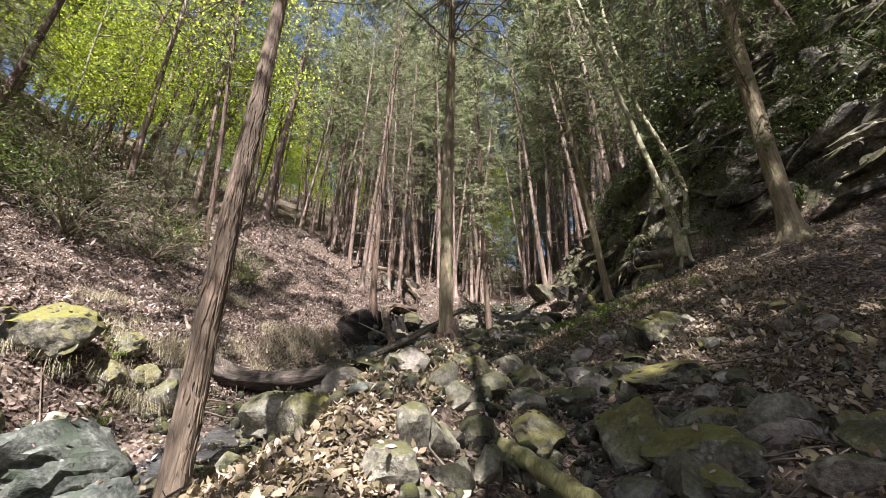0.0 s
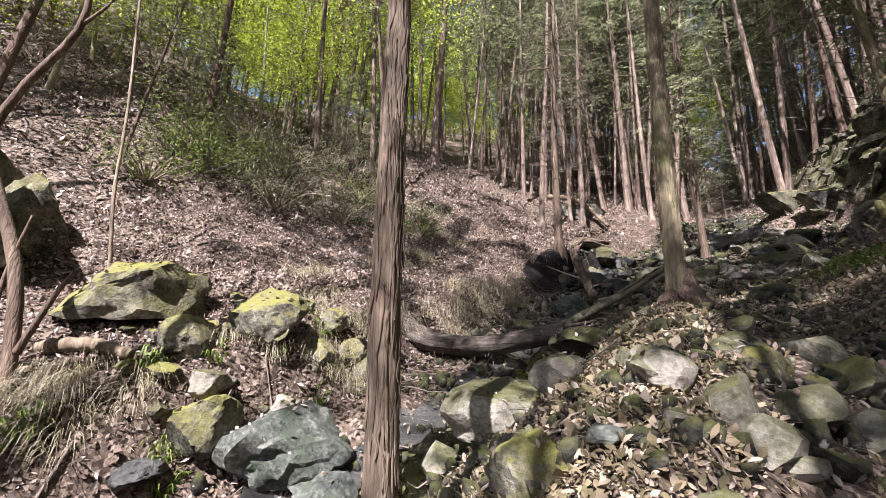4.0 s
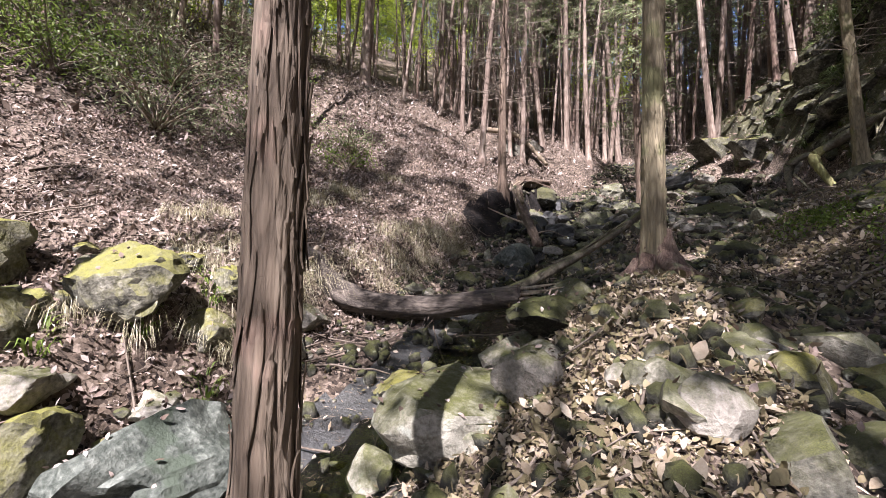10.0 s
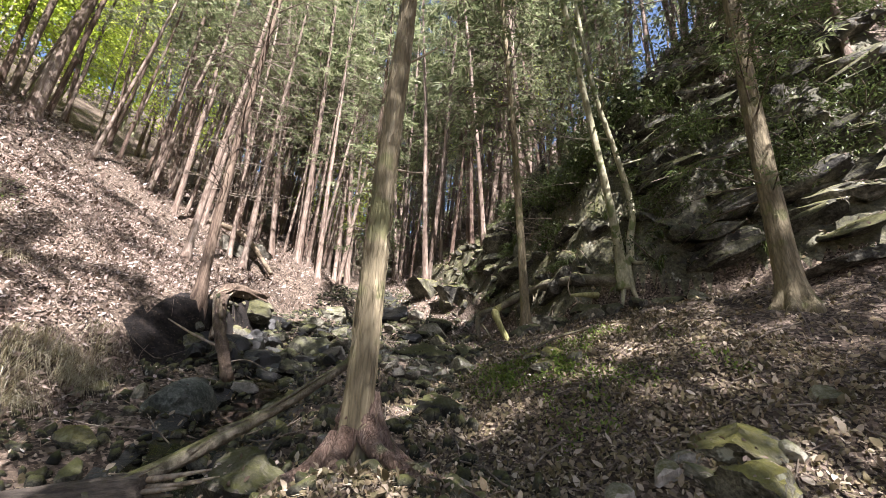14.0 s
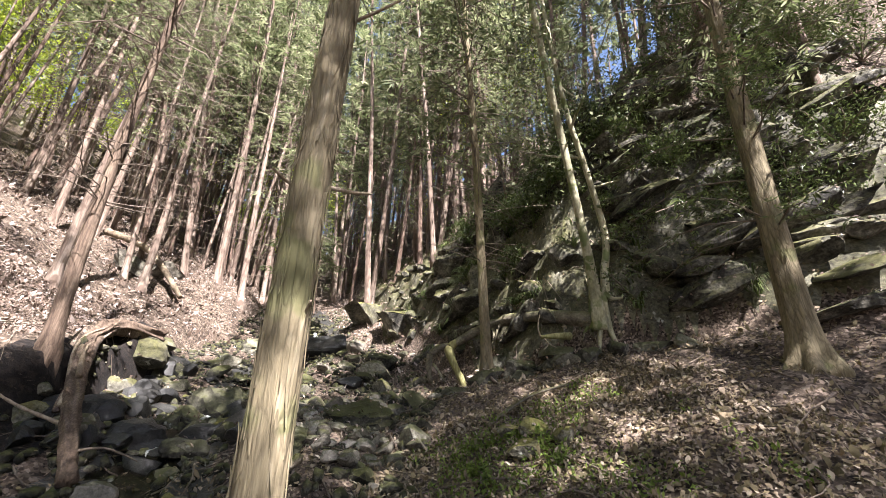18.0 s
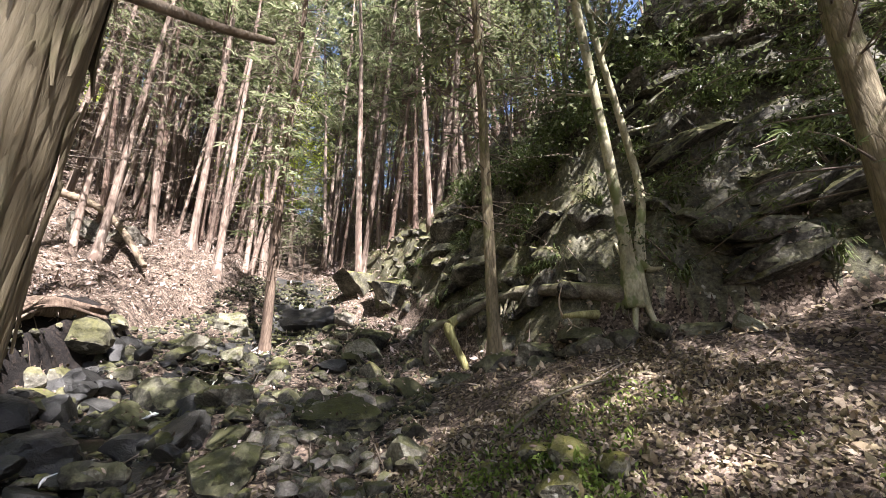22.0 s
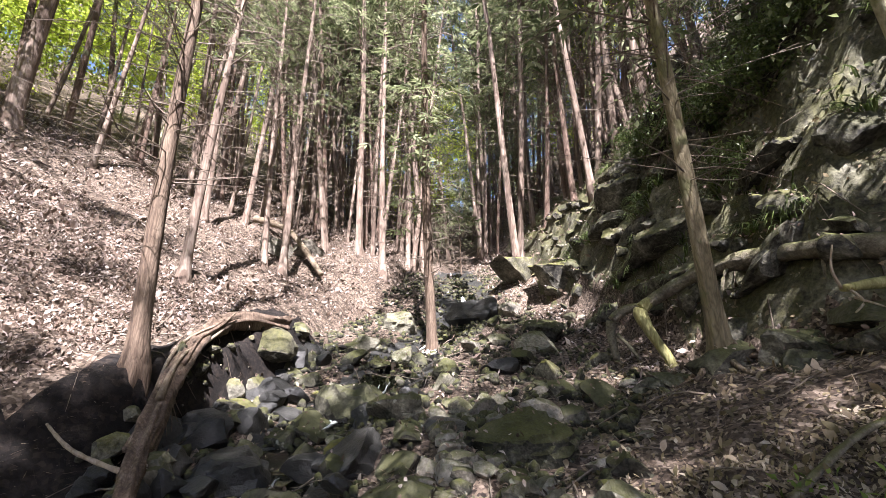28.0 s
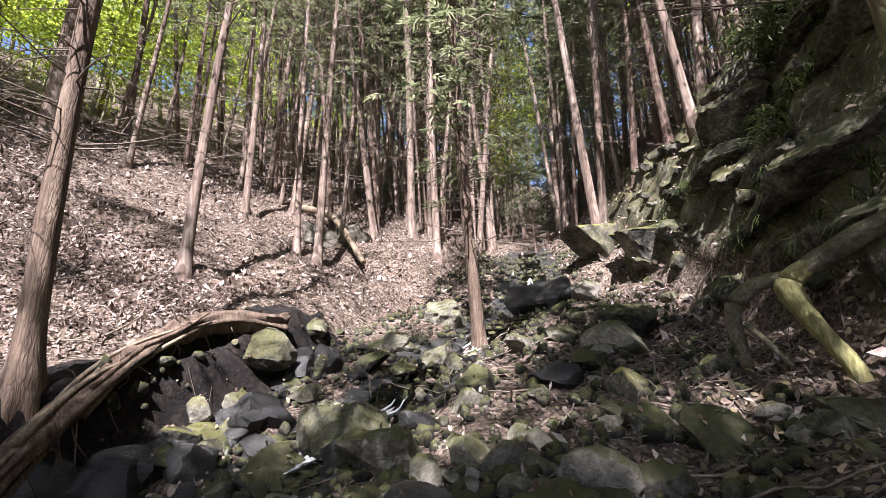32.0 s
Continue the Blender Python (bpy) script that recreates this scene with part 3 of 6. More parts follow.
def conifer(seed, height=15.0, radius=0.12, lean=(0, 0), crown_from=6.0, boughs=46, per=46, dead=16, bark=None, sides=9, ridges=0.05, lobes=0.6,
            fol=None, rings=26, dead_from=1.6, twigs=0, reach=1.6, blade=(0.24, 0.05), foot_z=-0.4, bow=0.0, base=None):
    """A plantation cypress: an Empty at its foot with trunk, dead lower branches and a crown."""
    rng = np.random.default_rng(seed)
    tree = new("cypress_tree")
    zs = np.r_[np.linspace(foot_z, 2.2, rings // 2), np.linspace(2.6, height, rings // 2)]
    wob = 0.035 * np.sin(zs * 0.55 + seed)
    pts = np.stack([lean[0] * zs + wob + bow * np.sin(zs / height * 3.1), lean[1] * zs + 0.03 * np.cos(zs * 0.5 + seed * 2) - 0.03, zs], -1)
    rad = radius * np.clip(1 - zs / height * 0.88, 0.06, 1.0)
    mesh_part("trunk", tube_mesh("trunk", pts, rad, sides, ridges, seed, lobes, 0.55), bark or M_BARK, tree)
    axis = lambda z: np.array([np.interp(z, zs, pts[:, 0]), np.interp(z, zs, pts[:, 1]), z])
    for k in range(dead):
        z = rng.uniform(dead_from, crown_from + 1.5)
        a, L = rng.uniform(0, 2 * np.pi), rng.uniform(0.35, 1.5)
        d = np.array([np.cos(a), np.sin(a), rng.uniform(-0.25, 0.35)])
        side = np.array([-np.sin(a), np.cos(a), 0])
        kn = [axis(z), axis(z) + d * L * 0.45 + side * rng.normal() * 0.08, axis(z) + d * L + side * rng.normal() * 0.2 + np.array([0, 0, rng.uniform(-0.2, 0.2)])]
        v, f = tube(curve_pts(kn, 6), np.linspace(0.014, 0.003, 6), 4, caps=False)
        mesh_part("dead_branch", mesh_of("dead_branch", v, f), M_TWIG, tree)
    if twigs:
        wood = []
        for k in range(twigs):
            z = rng.uniform(dead_from, crown_from + (height - crown_from) * 0.55)
            a, L = rng.uniform(0, 2 * np.pi), rng.uniform(0.4, 1.7)
            d = np.array([np.cos(a), np.sin(a), rng.uniform(-0.3, 0.4)])
            side = np.array([-np.sin(a), np.cos(a), 0])
            p = curve_pts([axis(z), axis(z) + d * L * 0.5 + side * rng.normal() * 0.1, axis(z) + d * L + side * rng.normal() * 0.25 + [0, 0, rng.uniform(-0.3, 0.15)]], 5)
            wood.append(tube(p, np.linspace(0.010, 0.003, 5), 3, caps=False))
            for h in range(2):
                q0 = p[int(rng.integers(1, 4))]
                q1 = q0 + (d * 0.6 + side * rng.normal() * 0.8 + [0, 0, rng.normal() * 0.35]) * L * rng.uniform(0.2, 0.5)
                wood.append(tube(np.array([q0, (q0 + q1) / 2 + rng.normal(size=3) * 0.02, q1]), [0.005, 0.004, 0.002], 3, caps=False))
        v, f = merge(wood)
        tagged(mesh_part("brushwood", mesh_of("brushwood", v, f), M_TWIG, tree), kind="stuff")
    if boughs:
        stems, wood = [], []
        for k in range(boughs):
            u = rng.uniform(0, 1)
            z = crown_from + (height - crown_from) * u ** 0.9
            a = rng.uniform(0, 2 * np.pi)
            L = reach * (0.35 + 0.65 * (1 - u)) * rng.uniform(0.7, 1.25)
            d = np.array([np.cos(a), np.sin(a), 0])
            kn = [axis(z), axis(z) + d * L * 0.5 + [0, 0, 0.12 * L], axis(z) + d * L + [0, 0, -0.22 * L]]
            p = curve_pts(kn, 5)
            stems.append(p)
            wood.append(tube(p[::2], np.linspace(0.02, 0.004, 3), 3, caps=False))
        v, f = merge(wood)
        tagged(mesh_part("branchwork", mesh_of("branchwork", v, f), M_TWIG, tree), kind="stuff")
        v, f = spray_crown(rng, stems, per, 0.16, blade[0], blade[1])
        mesh_part("crown", mesh_of("crown", v, f), fol or M_FOL, tree)
    if base is not None:
        tree.matrix_basis = pose(*base)
    return tree


def broadleaf(seed, height=11.0, radius=0.11, fol=None, bark=None, limbs=9, leaves=2600, leaf=0.11, first=2.5, spread=2.6, knots=None, crown_flat=0.35):
    """A broadleaved tree: a bent trunk, forking limbs and a loose crown of single leaves."""
    rng = np.random.default_rng(seed)
    tree = new("broadleaf_tree")
    kn = knots or [(0, 0, -0.4), (0.1, 0.05, height * 0.25), (-0.15, 0.1, height * 0.55), (0.2, 0, height)]
    pts = curve_pts(kn, 22)
    mesh_part("trunk", tube_mesh("trunk", pts, radius * np.linspace(1, 0.15, 22), 9, 0.04, seed, 0.4, 0.5), bark or M_BARK_SMOOTH, tree)
    tips = []
    for k in range(limbs):
        i = int(np.interp(rng.uniform(first, height * 0.95), pts[:, 2], np.arange(22)))
        a = rng.uniform(0, 2 * np.pi)
        L = spread * rng.uniform(0.5, 1.1)
        d = np.array([np.cos(a), np.sin(a), rng.uniform(0.15, 0.8)])
        p = curve_pts([pts[i], pts[i] + d * L * 0.5, pts[i] + d * L + [0, 0, rng.uniform(-0.3, 0.5)]], 8)
        v, f = tube(p, np.linspace(radius * 0.35, 0.008, 8), 5, caps=False)
        mesh_part("limb", mesh_of("limb", v, f, True), bark or M_BARK_SMOOTH, tree)
        tips.append(p)
    n = leaves
    pick = rng.integers(0, len(tips), n)
    c = np.array([tips[k][rng.integers(2, 8)] for k in pick]) + rng.normal(size=(n, 3)) * np.array([0.75, 0.75, crown_flat])
    v, f = blades(c, rng_dirs(rng, n, -0.3), rng.normal(size=(n, 3)) * 0.6 + [0, 0, 1], leaf * rng.uniform(0.7, 1.3, n), leaf * 0.62, 0.1, -0.1)
    mesh_part("crown", mesh_of("crown", v, f), fol or M_FOL_Y, tree)
    return tree


def rock_mesh(seed, detail=3, cuts=9, flat=0.62, lumps=0.16, low=0.22):
    """An angular stone about one metre across, cut by planes and roughened."""
    rng = np.random.default_rng(seed)
    bm = bmesh.new()
    bmesh.ops.create_icosphere(bm, subdivisions=detail, radius=0.6)
    v = np.array([q.co for q in bm.verts])
    for k in range(cuts):
        n = rng_dirs(rng, 1)[0]
        lim = rng.uniform(low, 0.45)
        h = v @ n
        v = v - np.where(h > lim, (h - lim) * 0.93, 0)[:, None] * n
    r = 1 + lumps * (fbm(v[:, 0] * 1.7 + seed, v[:, 1] * 1.7 + v[:, 2] * 1.3, 1.6, 3, seed) + 0.8 * fbm(v[:, 1] * 3 + seed, v[:, 2] * 3 - v[:, 0], 2.6, 3, seed + 2) + 0.45 * fbm(v[:, 0] * 7 + seed, v[:, 2] * 7 + v[:, 1] * 6, 2.0, 2, seed + 5))
    v = v * r[:, None] * np.array([1, 0.8, flat])
    for q, co in zip(bm.verts, v):
        q.co = co
    me = bpy.data.meshes.new("stone")
    bm.to_mesh(me)
    bm.free()
    me.polygons.foreach_set("use_smooth", np.ones(len(me.polygons), bool))
    me.set_sharp_from_angle(angle=radians(24))
    return me


big_rocks = []


def boulder(x, y, size, material, label, seed, turn=0.0, sink=0.25, tilt=(0, 0), z=None, flat=0.62, cuts=9, name="boulder", category="rock", detail=4, low=0.22):
    me = rock_mesh(seed, detail, cuts, flat, low=low)
    me.materials.append(material)
    ob = new(name, me)
    h = size[2] * 0.9
    zz = float(land(x, y)) if z is None else z
    ob.matrix_basis = pose(x, y, zz + h * (0.36 - sink), tilt[0], tilt[1], turn) @ Matrix.Diagonal((size[0], size[1] / 0.8, h / flat, 1))
    if size[0] > 0.28 and material is not M_ROCK_WET:
        big_rocks.append(ob)
    return tagged(ob, label, category)


def bark_strips(tree, radius, lean, n, z_span, seed, material, tree_seed, wide=1.25):
    """Long peeling strips of bark standing a few millimetres proud of a trunk."""
    rng = np.random.default_rng(seed)
    for k in range(n):
        z0, a, L, w = rng.uniform(*z_span), rng.uniform(0, 2 * np.pi), rng.uniform(0.1, 0.5), rng.uniform(0.012, 0.034) * wide
        m = 7
        zz = z0 + np.linspace(0, L, m)
        aa = a + 0.12 * np.sin(np.linspace(0, 2.5, m) + k) + rng.normal() * 0.08 * np.linspace(0, 1, m)
        lift = 0.002 + 0.012 * np.abs(np.linspace(-1, 1, m)) ** 3 * rng.uniform(0.2, 1)
        half = w / radius * np.sin(np.linspace(0.06, 3.0, m)) ** 0.7 / 2
        rad = radius * np.clip(1 - zz / 15 * 0.88, 0.06, 1) * 1.03
        rows = []
        for off, up in ((-1, 0.0), (-0.5, 0.004), (0.5, 0.004), (1, 0.0)):
            q = aa + off * half
            rr = rad + lift + up
            rows.append(np.stack([lean[0] * zz + 0.035 * np.sin(zz * 0.55 + tree_seed) + rr * np.cos(q), lean[1] * zz + 0.03 * np.cos(zz * 0.5 + tree_seed * 2) - 0.03 + rr * np.sin(q), zz], -1))
        v = np.stack(rows, 1).reshape(-1, 3)
        mesh_part("bark_strip", mesh_of("bark_strip", v, grid_faces(m, 4), True), material, tree)


def log_thing(name, knots, r0, r1, material, label, category="log", seed=0, sides=12, ridges=0.07, n=26):
    p = curve_pts(knots, n)
    ob = mesh_part(name, tube_mesh(name, p, np.linspace(r0, r1, n) * (1 + 0.12 * np.sin(np.arange(n) * 1.7 + seed)), sides, ridges, seed), material)
    return tagged(ob, label, category)


def Z(x, y, up=0.0):
    return float(land(x, y)) + up


# ---- the near trees ----
def near_tree(base, lean, radius, height, seed, label, bark, **kw):
    z = Z(base[0], base[1])
    tree = conifer(seed, height, radius, lean, bark=bark, base=(base[0], base[1], z), **kw)
    return tagged(tree, label, "tree")


TREE_A = near_tree((-2.16, 2.45), (-0.025, -0.01), 0.082, 15, 11, "straight cypress with brown shredding bark beside the stream pool", M_BARK_WARM, sides=64, rings=150, ridges=0.09, lobes=0.45, dead=6, dead_from=4.5, twigs=30, boughs=64, per=50, reach=2.1, crown_from=7.5)
TREE_B = near_tree((-1.36, 6.1), (0.017, -0.035), 0.108, 15, 23, "straight cypress with grey-green flaking bark and flared red roots", M_BARK_GREEN, sides=64, rings=150, ridges=0.06, lobes=1.3, dead=10, dead_from=4.2, twigs=30, boughs=130, per=66, reach=2.7, crown_from=6.0, blade=(0.14, 0.03))
TREE_E = near_tree((1.82, 11.4), (-0.10, -0.155), 0.10, 13, 31, "slim brown cypress with clawed roots below the rock face", M_BARK_GREEN, sides=30, rings=70, ridges=0.09, lobes=1.3, dead=20, dead_from=2.0, twigs=90, boughs=80, per=46, crown_from=3.8, reach=1.7)
TREE_D = near_tree((4.26, 7.53), (0.056, 0.017), 0.17, 16, 41, "thick grey cypress with a broad flared foot on the bank", M_BARK_GREEN, sides=44, rings=90, ridges=0.11, lobes=1.0, dead=14, dead_from=3.0, twigs=40, boughs=110, per=60, reach=3.0, crown_from=5.5)
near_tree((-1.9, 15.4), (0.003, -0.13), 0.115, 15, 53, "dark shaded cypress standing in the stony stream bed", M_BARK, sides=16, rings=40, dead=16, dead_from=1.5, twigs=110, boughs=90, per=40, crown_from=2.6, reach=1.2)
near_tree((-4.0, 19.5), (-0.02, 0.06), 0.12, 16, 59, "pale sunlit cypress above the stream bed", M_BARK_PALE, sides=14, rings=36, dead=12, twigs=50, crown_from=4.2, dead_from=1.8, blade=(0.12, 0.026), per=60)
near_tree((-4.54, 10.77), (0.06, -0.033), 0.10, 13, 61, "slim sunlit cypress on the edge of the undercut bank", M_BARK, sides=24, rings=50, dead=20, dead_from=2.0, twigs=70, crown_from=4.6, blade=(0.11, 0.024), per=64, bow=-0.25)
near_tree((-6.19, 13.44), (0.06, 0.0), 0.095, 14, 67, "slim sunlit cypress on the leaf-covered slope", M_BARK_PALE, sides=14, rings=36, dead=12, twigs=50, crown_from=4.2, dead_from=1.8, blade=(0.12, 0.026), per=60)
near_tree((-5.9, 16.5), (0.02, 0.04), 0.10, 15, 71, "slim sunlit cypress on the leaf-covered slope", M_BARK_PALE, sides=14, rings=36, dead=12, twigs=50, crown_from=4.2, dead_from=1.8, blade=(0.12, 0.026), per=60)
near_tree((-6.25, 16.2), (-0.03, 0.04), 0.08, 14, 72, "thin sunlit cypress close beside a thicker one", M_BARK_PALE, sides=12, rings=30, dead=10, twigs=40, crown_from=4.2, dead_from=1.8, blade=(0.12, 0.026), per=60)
near_tree((-11.1, 13.7), (0.05, 0.0), 0.19, 15, 73, "stout old tree with reddish bark high on the slope", M_BARK_PALE, sides=18, rings=40, dead=10, twigs=30)
near_tree((-10.1, 14.9), (0.12, -0.02), 0.07, 11, 74, "thin leaning cypress high on the slope", M_BARK_PALE, sides=10, rings=30, dead=10, twigs=30)

# stub limbs on the middle cypress
for _k, (_a, _z, _L, _r) in enumerate([(0.45, 2.48, 0.24, 0.014), (-2.6, 2.4, 0.14, 0.012), (0.9, 2.75, 0.12, 0.01), (-1.2, 1.75, 0.08, 0.01), (2.0, 3.2, 0.2, 0.012), (-0.6, 3.6, 0.3, 0.012)]):
    _o = np.array([0.017 * _z, -0.035 * _z, _z])
    _d = np.array([math.cos(_a), math.sin(_a), 0.06])
    _v, _f = tube(curve_pts([_o + _d * 0.05, _o + _d * (0.1 + _L * 0.5) + [0, 0, 0.02], _o + _d * (0.1 + _L) + [0, 0, 0.05]], 9), np.linspace(_r, _r * 0.55, 9), 9, 0.08, _k)
    mesh_part("stub", mesh_of("stub", _v, tri_fix(_f), True), M_DEAD, TREE_B, "broken dead limb stub")
bark_strips(TREE_A, 0.082, (-0.025, -0.01), 200, (0.2, 3.2), 5, M_BARK_WARM, 11, 0.9)
bark_strips(TREE_B, 0.108, (0.017, -0.035), 200, (0.4, 4.4), 6, M_BARK_GREEN, 23, 1.1)
# surface roots of the middle cypress and of the slim one at the rock foot
for _k in range(8):
    _a = _k * 0.79 + 0.25
    _pts = []
    for _s in (0.02, 0.14, 0.3, 0.55, 0.95):
        _x, _y = _s * math.cos(_a + _s * 0.5), _s * math.sin(_a + _s * 0.5)
        _pts.append((_x, _y, Z(-1.36 + _x, 6.1 + _y) - Z(-1.36, 6.1) + 0.55 * math.exp(-_s / 0.17) + 0.07 * (1 - _s / 0.9)))
    _v, _f = tube(curve_pts(_pts, 16), np.linspace(0.1, 0.02, 16), 10, 0.25, _k)
    mesh_part("root", mesh_of("root", _v, tri_fix(_f), True), M_BARK_RED, TREE_B)
for _k in range(6):
    _a = _k * 1.05 + 0.2
    _pts = []
    for _s in (0.03, 0.16, 0.32, 0.5):
        _x, _y = _s * math.cos(_a + _s * 0.6), _s * math.sin(_a + _s * 0.6)
        _pts.append((_x, _y, Z(1.82 + _x, 11.4 + _y) - Z(1.82, 11.4) + 0.4 * math.exp(-_s / 0.15) + 0.05 * (1 - _s / 0.5)))
    _v, _f = tube(curve_pts(_pts, 12), np.linspace(0.065, 0.015, 12), 8, 0.2, _k)
    mesh_part("root", mesh_of("root", _v, tri_fix(_f), True), M_BARK_WARM, TREE_E)
# low leafy sprays on the thick cypress
_rng = np.random.default_rng(61)
_stems = []
for _k in range(16):
    _a, _z, _L = _rng.uniform(1.6, 5.2), _rng.uniform(1.6, 5.0), _rng.uniform(1.2, 2.4)
    _o = np.array([0.056 * _z, 0.017 * _z, _z])
    _d = np.array([math.cos(_a), math.sin(_a), 0])
    _stems.append(curve_pts([_o, _o + _d * _L * 0.5 + [0, 0, 0.1], _o + _d * _L + [0, 0, -0.35]], 6))
    _v, _f = tube(_stems[-1], np.linspace(0.016, 0.004, 6), 4, caps=False)
    mesh_part("low_bough", mesh_of("low_bough", _v, _f), M_TWIG, TREE_D)
_v, _f = spray_crown(_rng, _stems, 150, 0.13, 0.12, 0.022)
mesh_part("low_foliage", mesh_of("low_foliage", _v, _f), M_FOL_D, TREE_D)

# twin-stemmed smooth tree on the rock foot
twin = new("twin_stem_tree")
twin.matrix_basis = pose(3.46, 10.06, Z(3.46, 10.06) + 0.1)
_p = curve_pts([(-0.1, 0, -0.6), (-0.12, 0, 0.3), (-0.33, -0.14, 1.5), (-0.76, -0.4, 3.6), (-1.35, -0.78, 6.5), (-2.0, -1.2, 10)], 44)
mesh_part("stem", tube_mesh("stem", _p, np.linspace(0.1, 0.045, 44), 20, 0.04, 3, 0.6, 0.8), M_BARK_SMOOTH, twin)
_p = curve_pts([(0.08, 0.02, -0.6), (0.16, 0.03, 0.4), (0.3, 0.02, 1.25), (0.0, -0.1, 2.5), (-0.5, -0.3, 4.2), (-0.75, -0.3, 7.5), (-0.5, 0.2, 10)], 44)
mesh_part("stem", tube_mesh("stem", _p, np.linspace(0.078, 0.035, 44), 20, 0.04, 5, 0.5, 0.8), M_BARK_SMOOTH, twin)
_rng = np.random.default_rng(77)
_c = np.vstack([_p[_rng.integers(24, 44, 2600)]]) + _rng.normal(size=(2600, 3)) * [1.5, 1.5, 0.8]
_v, _f = blades(_c, rng_dirs(_rng, 2600, -0.3), _rng.normal(size=(2600, 3)) * 0.5 + [0, 0, 1], 0.11, 0.065)
mesh_part("crown", mesh_of("crown", _v, _f), M_FOL, twin)
for _k in range(7):
    _i, _a = 20 + 3 * _k, _k * 2.3
    _d = np.array([math.cos(_a), math.sin(_a), 0.45])
    _v, _f = tube(curve_pts([_p[_i], _p[_i] + _d * 0.9, _p[_i] + _d * 1.9 + [0, 0, 0.2]], 7), np.linspace(0.03, 0.006, 7), 5, caps=False)
    mesh_part("limb", mesh_of("limb", _v, _f, True), M_BARK_SMOOTH, twin)
for _k in range(6):
    _a = _k * 1.05 + 0.3
    _pts = []
    for _s in (0.02, 0.1, 0.2, 0.36):
        _x, _y = _s * math.cos(_a + _s * 0.6), _s * math.sin(_a + _s * 0.6)
        _pts.append((_x, _y, Z(3.46 + _x, 10.06 + _y) - Z(3.46, 10.06) - 0.12 + 0.2 * math.exp(-_s / 0.12) + 0.05 * (1 - _s / 0.4)))
    _v, _f = tube(curve_pts(_pts, 12), np.linspace(0.085, 0.02, 12), 8, 0.15, _k)
    mesh_part("root", mesh_of("root", _v, tri_fix(_f), True), M_BARK_SMOOTH, twin)
tagged(twin, "twin-stemmed tree with smooth pale olive bark at the rock foot", "tree")

# ---- the forest: few models, set out by a seeded scatter ----
BARKS = (M_BARK_PALE, M_BARK_RED, M_BARK_PALE)
models = [conifer(100 + k, 17 + 1.3 * k % 4, 0.08 + 0.012 * (k % 3), (0.02 * (k - 2), 0.015 * (k % 3 - 1)), crown_from=4.6 + 1.0 * (k % 3), boughs=60, per=38, dead=5, twigs=40, sides=8, rings=18, reach=1.5 + 0.12 * k,
                  bark=BARKS[k % 3], blade=(0.17, 0.036)) for k in range(6)]
far_models = [conifer(130 + k, 20 + k, 0.085 + 0.01 * k, (0.02 * (k - 1), 0.01), crown_from=5.0 + 1.2 * k, boughs=44, per=15, dead=0, twigs=12, sides=6, rings=10, reach=1.9, bark=BARKS[k % 3], blade=(0.45, 0.11)) for k in range(3)]
pole_models = [conifer(180 + k, 17 + k, 0.062 + 0.012 * k, (0.025 * (k - 1), 0.012), crown_from=7.5 + k, boughs=24, per=13, dead=0, twigs=14, sides=6, rings=10, reach=1.5, bark=BARKS[k % 3], blade=(0.4, 0.09)) for k in range(3)]
# shade, tall and thin models: added out of view, only to cast shade
shade_models = [conifer(150 + k, 19 + k, 0.16, (0.01, 0.01), crown_from=5.5, boughs=90, per=34, dead=0, twigs=0, sides=8, rings=14, reach=2.8, fol=M_FOL_D, blade=(0.3, 0.07)) for k in range(2)]
tall_shade_models = [conifer(160 + k, 21 + k, 0.1, (0.0, 0.01), crown_from=12.0, boughs=110, per=40, dead=6, twigs=0, sides=10, rings=16, reach=3.0, fol=M_FOL_D, blade=(0.3, 0.07)) for k in range(2)]
thin_shade_models = [conifer(165 + k, 21 + k, 0.09, (0.0, 0.01), crown_from=11.0, boughs=64, per=24, dead=6, twigs=0, sides=10, rings=16, reach=3.2, blade=(0.3, 0.07)) for k in range(2)]
maples = [broadleaf(200 + k, 9 + k, 0.09, leaves=5600, limbs=14, spread=3.0, leaf=0.11, first=2.4) for k in range(3)]
far_maples = [broadleaf(210 + k, 10 + k, 0.09, leaves=1500, limbs=11, spread=3.0, leaf=0.24, first=2.0) for k in range(3)]
back_models = [conifer(170 + k, 20 + 2 * k, 0.1, (0.01, 0.01), crown_from=0.8, boughs=90, per=18, dead=0, twigs=0, sides=6, rings=10, reach=2.2, bark=M_BARK_PALE, blade=(0.5, 0.12)) for k in range(2)]
for q in models + far_models + pole_models:
    tagged(q, "slim plantation cypress with bare lower trunk on the slope", "tree", "plantation cypresses")
for q in tall_shade_models + thin_shade_models:
    tagged(q, "unseen tall evergreen with a high crown, added to cast shade", "tree", "shading evergreens")
for q in back_models:
    tagged(q, "distant cypress leafy to the ground at the head of the gully", "tree", "distant cypresses")
for q in shade_models:
    tagged(q, "unseen dense dark evergreen, added to shade the bank", "tree", "shading evergreens")
for q in maples + far_maples:
    tagged(q, "broadleaved tree with bright yellow-green spring leaves", "tree", "yellow-green broadleaved trees")
leafy_models = [conifer(190 + k, 8.0 + k, 0.055, (0.02, 0.01), crown_from=1.6 + 0.5 * k, boughs=66, per=60, dead=6, twigs=24, sides=7, rings=14, reach=1.7, bark=M_BARK, blade=(0.14, 0.03)) for k in range(3)]
for q in leafy_models:
    tagged(q, "young cypress with pale feathery sprays low on its trunk", "tree", "leafy young cypresses")
used = set()


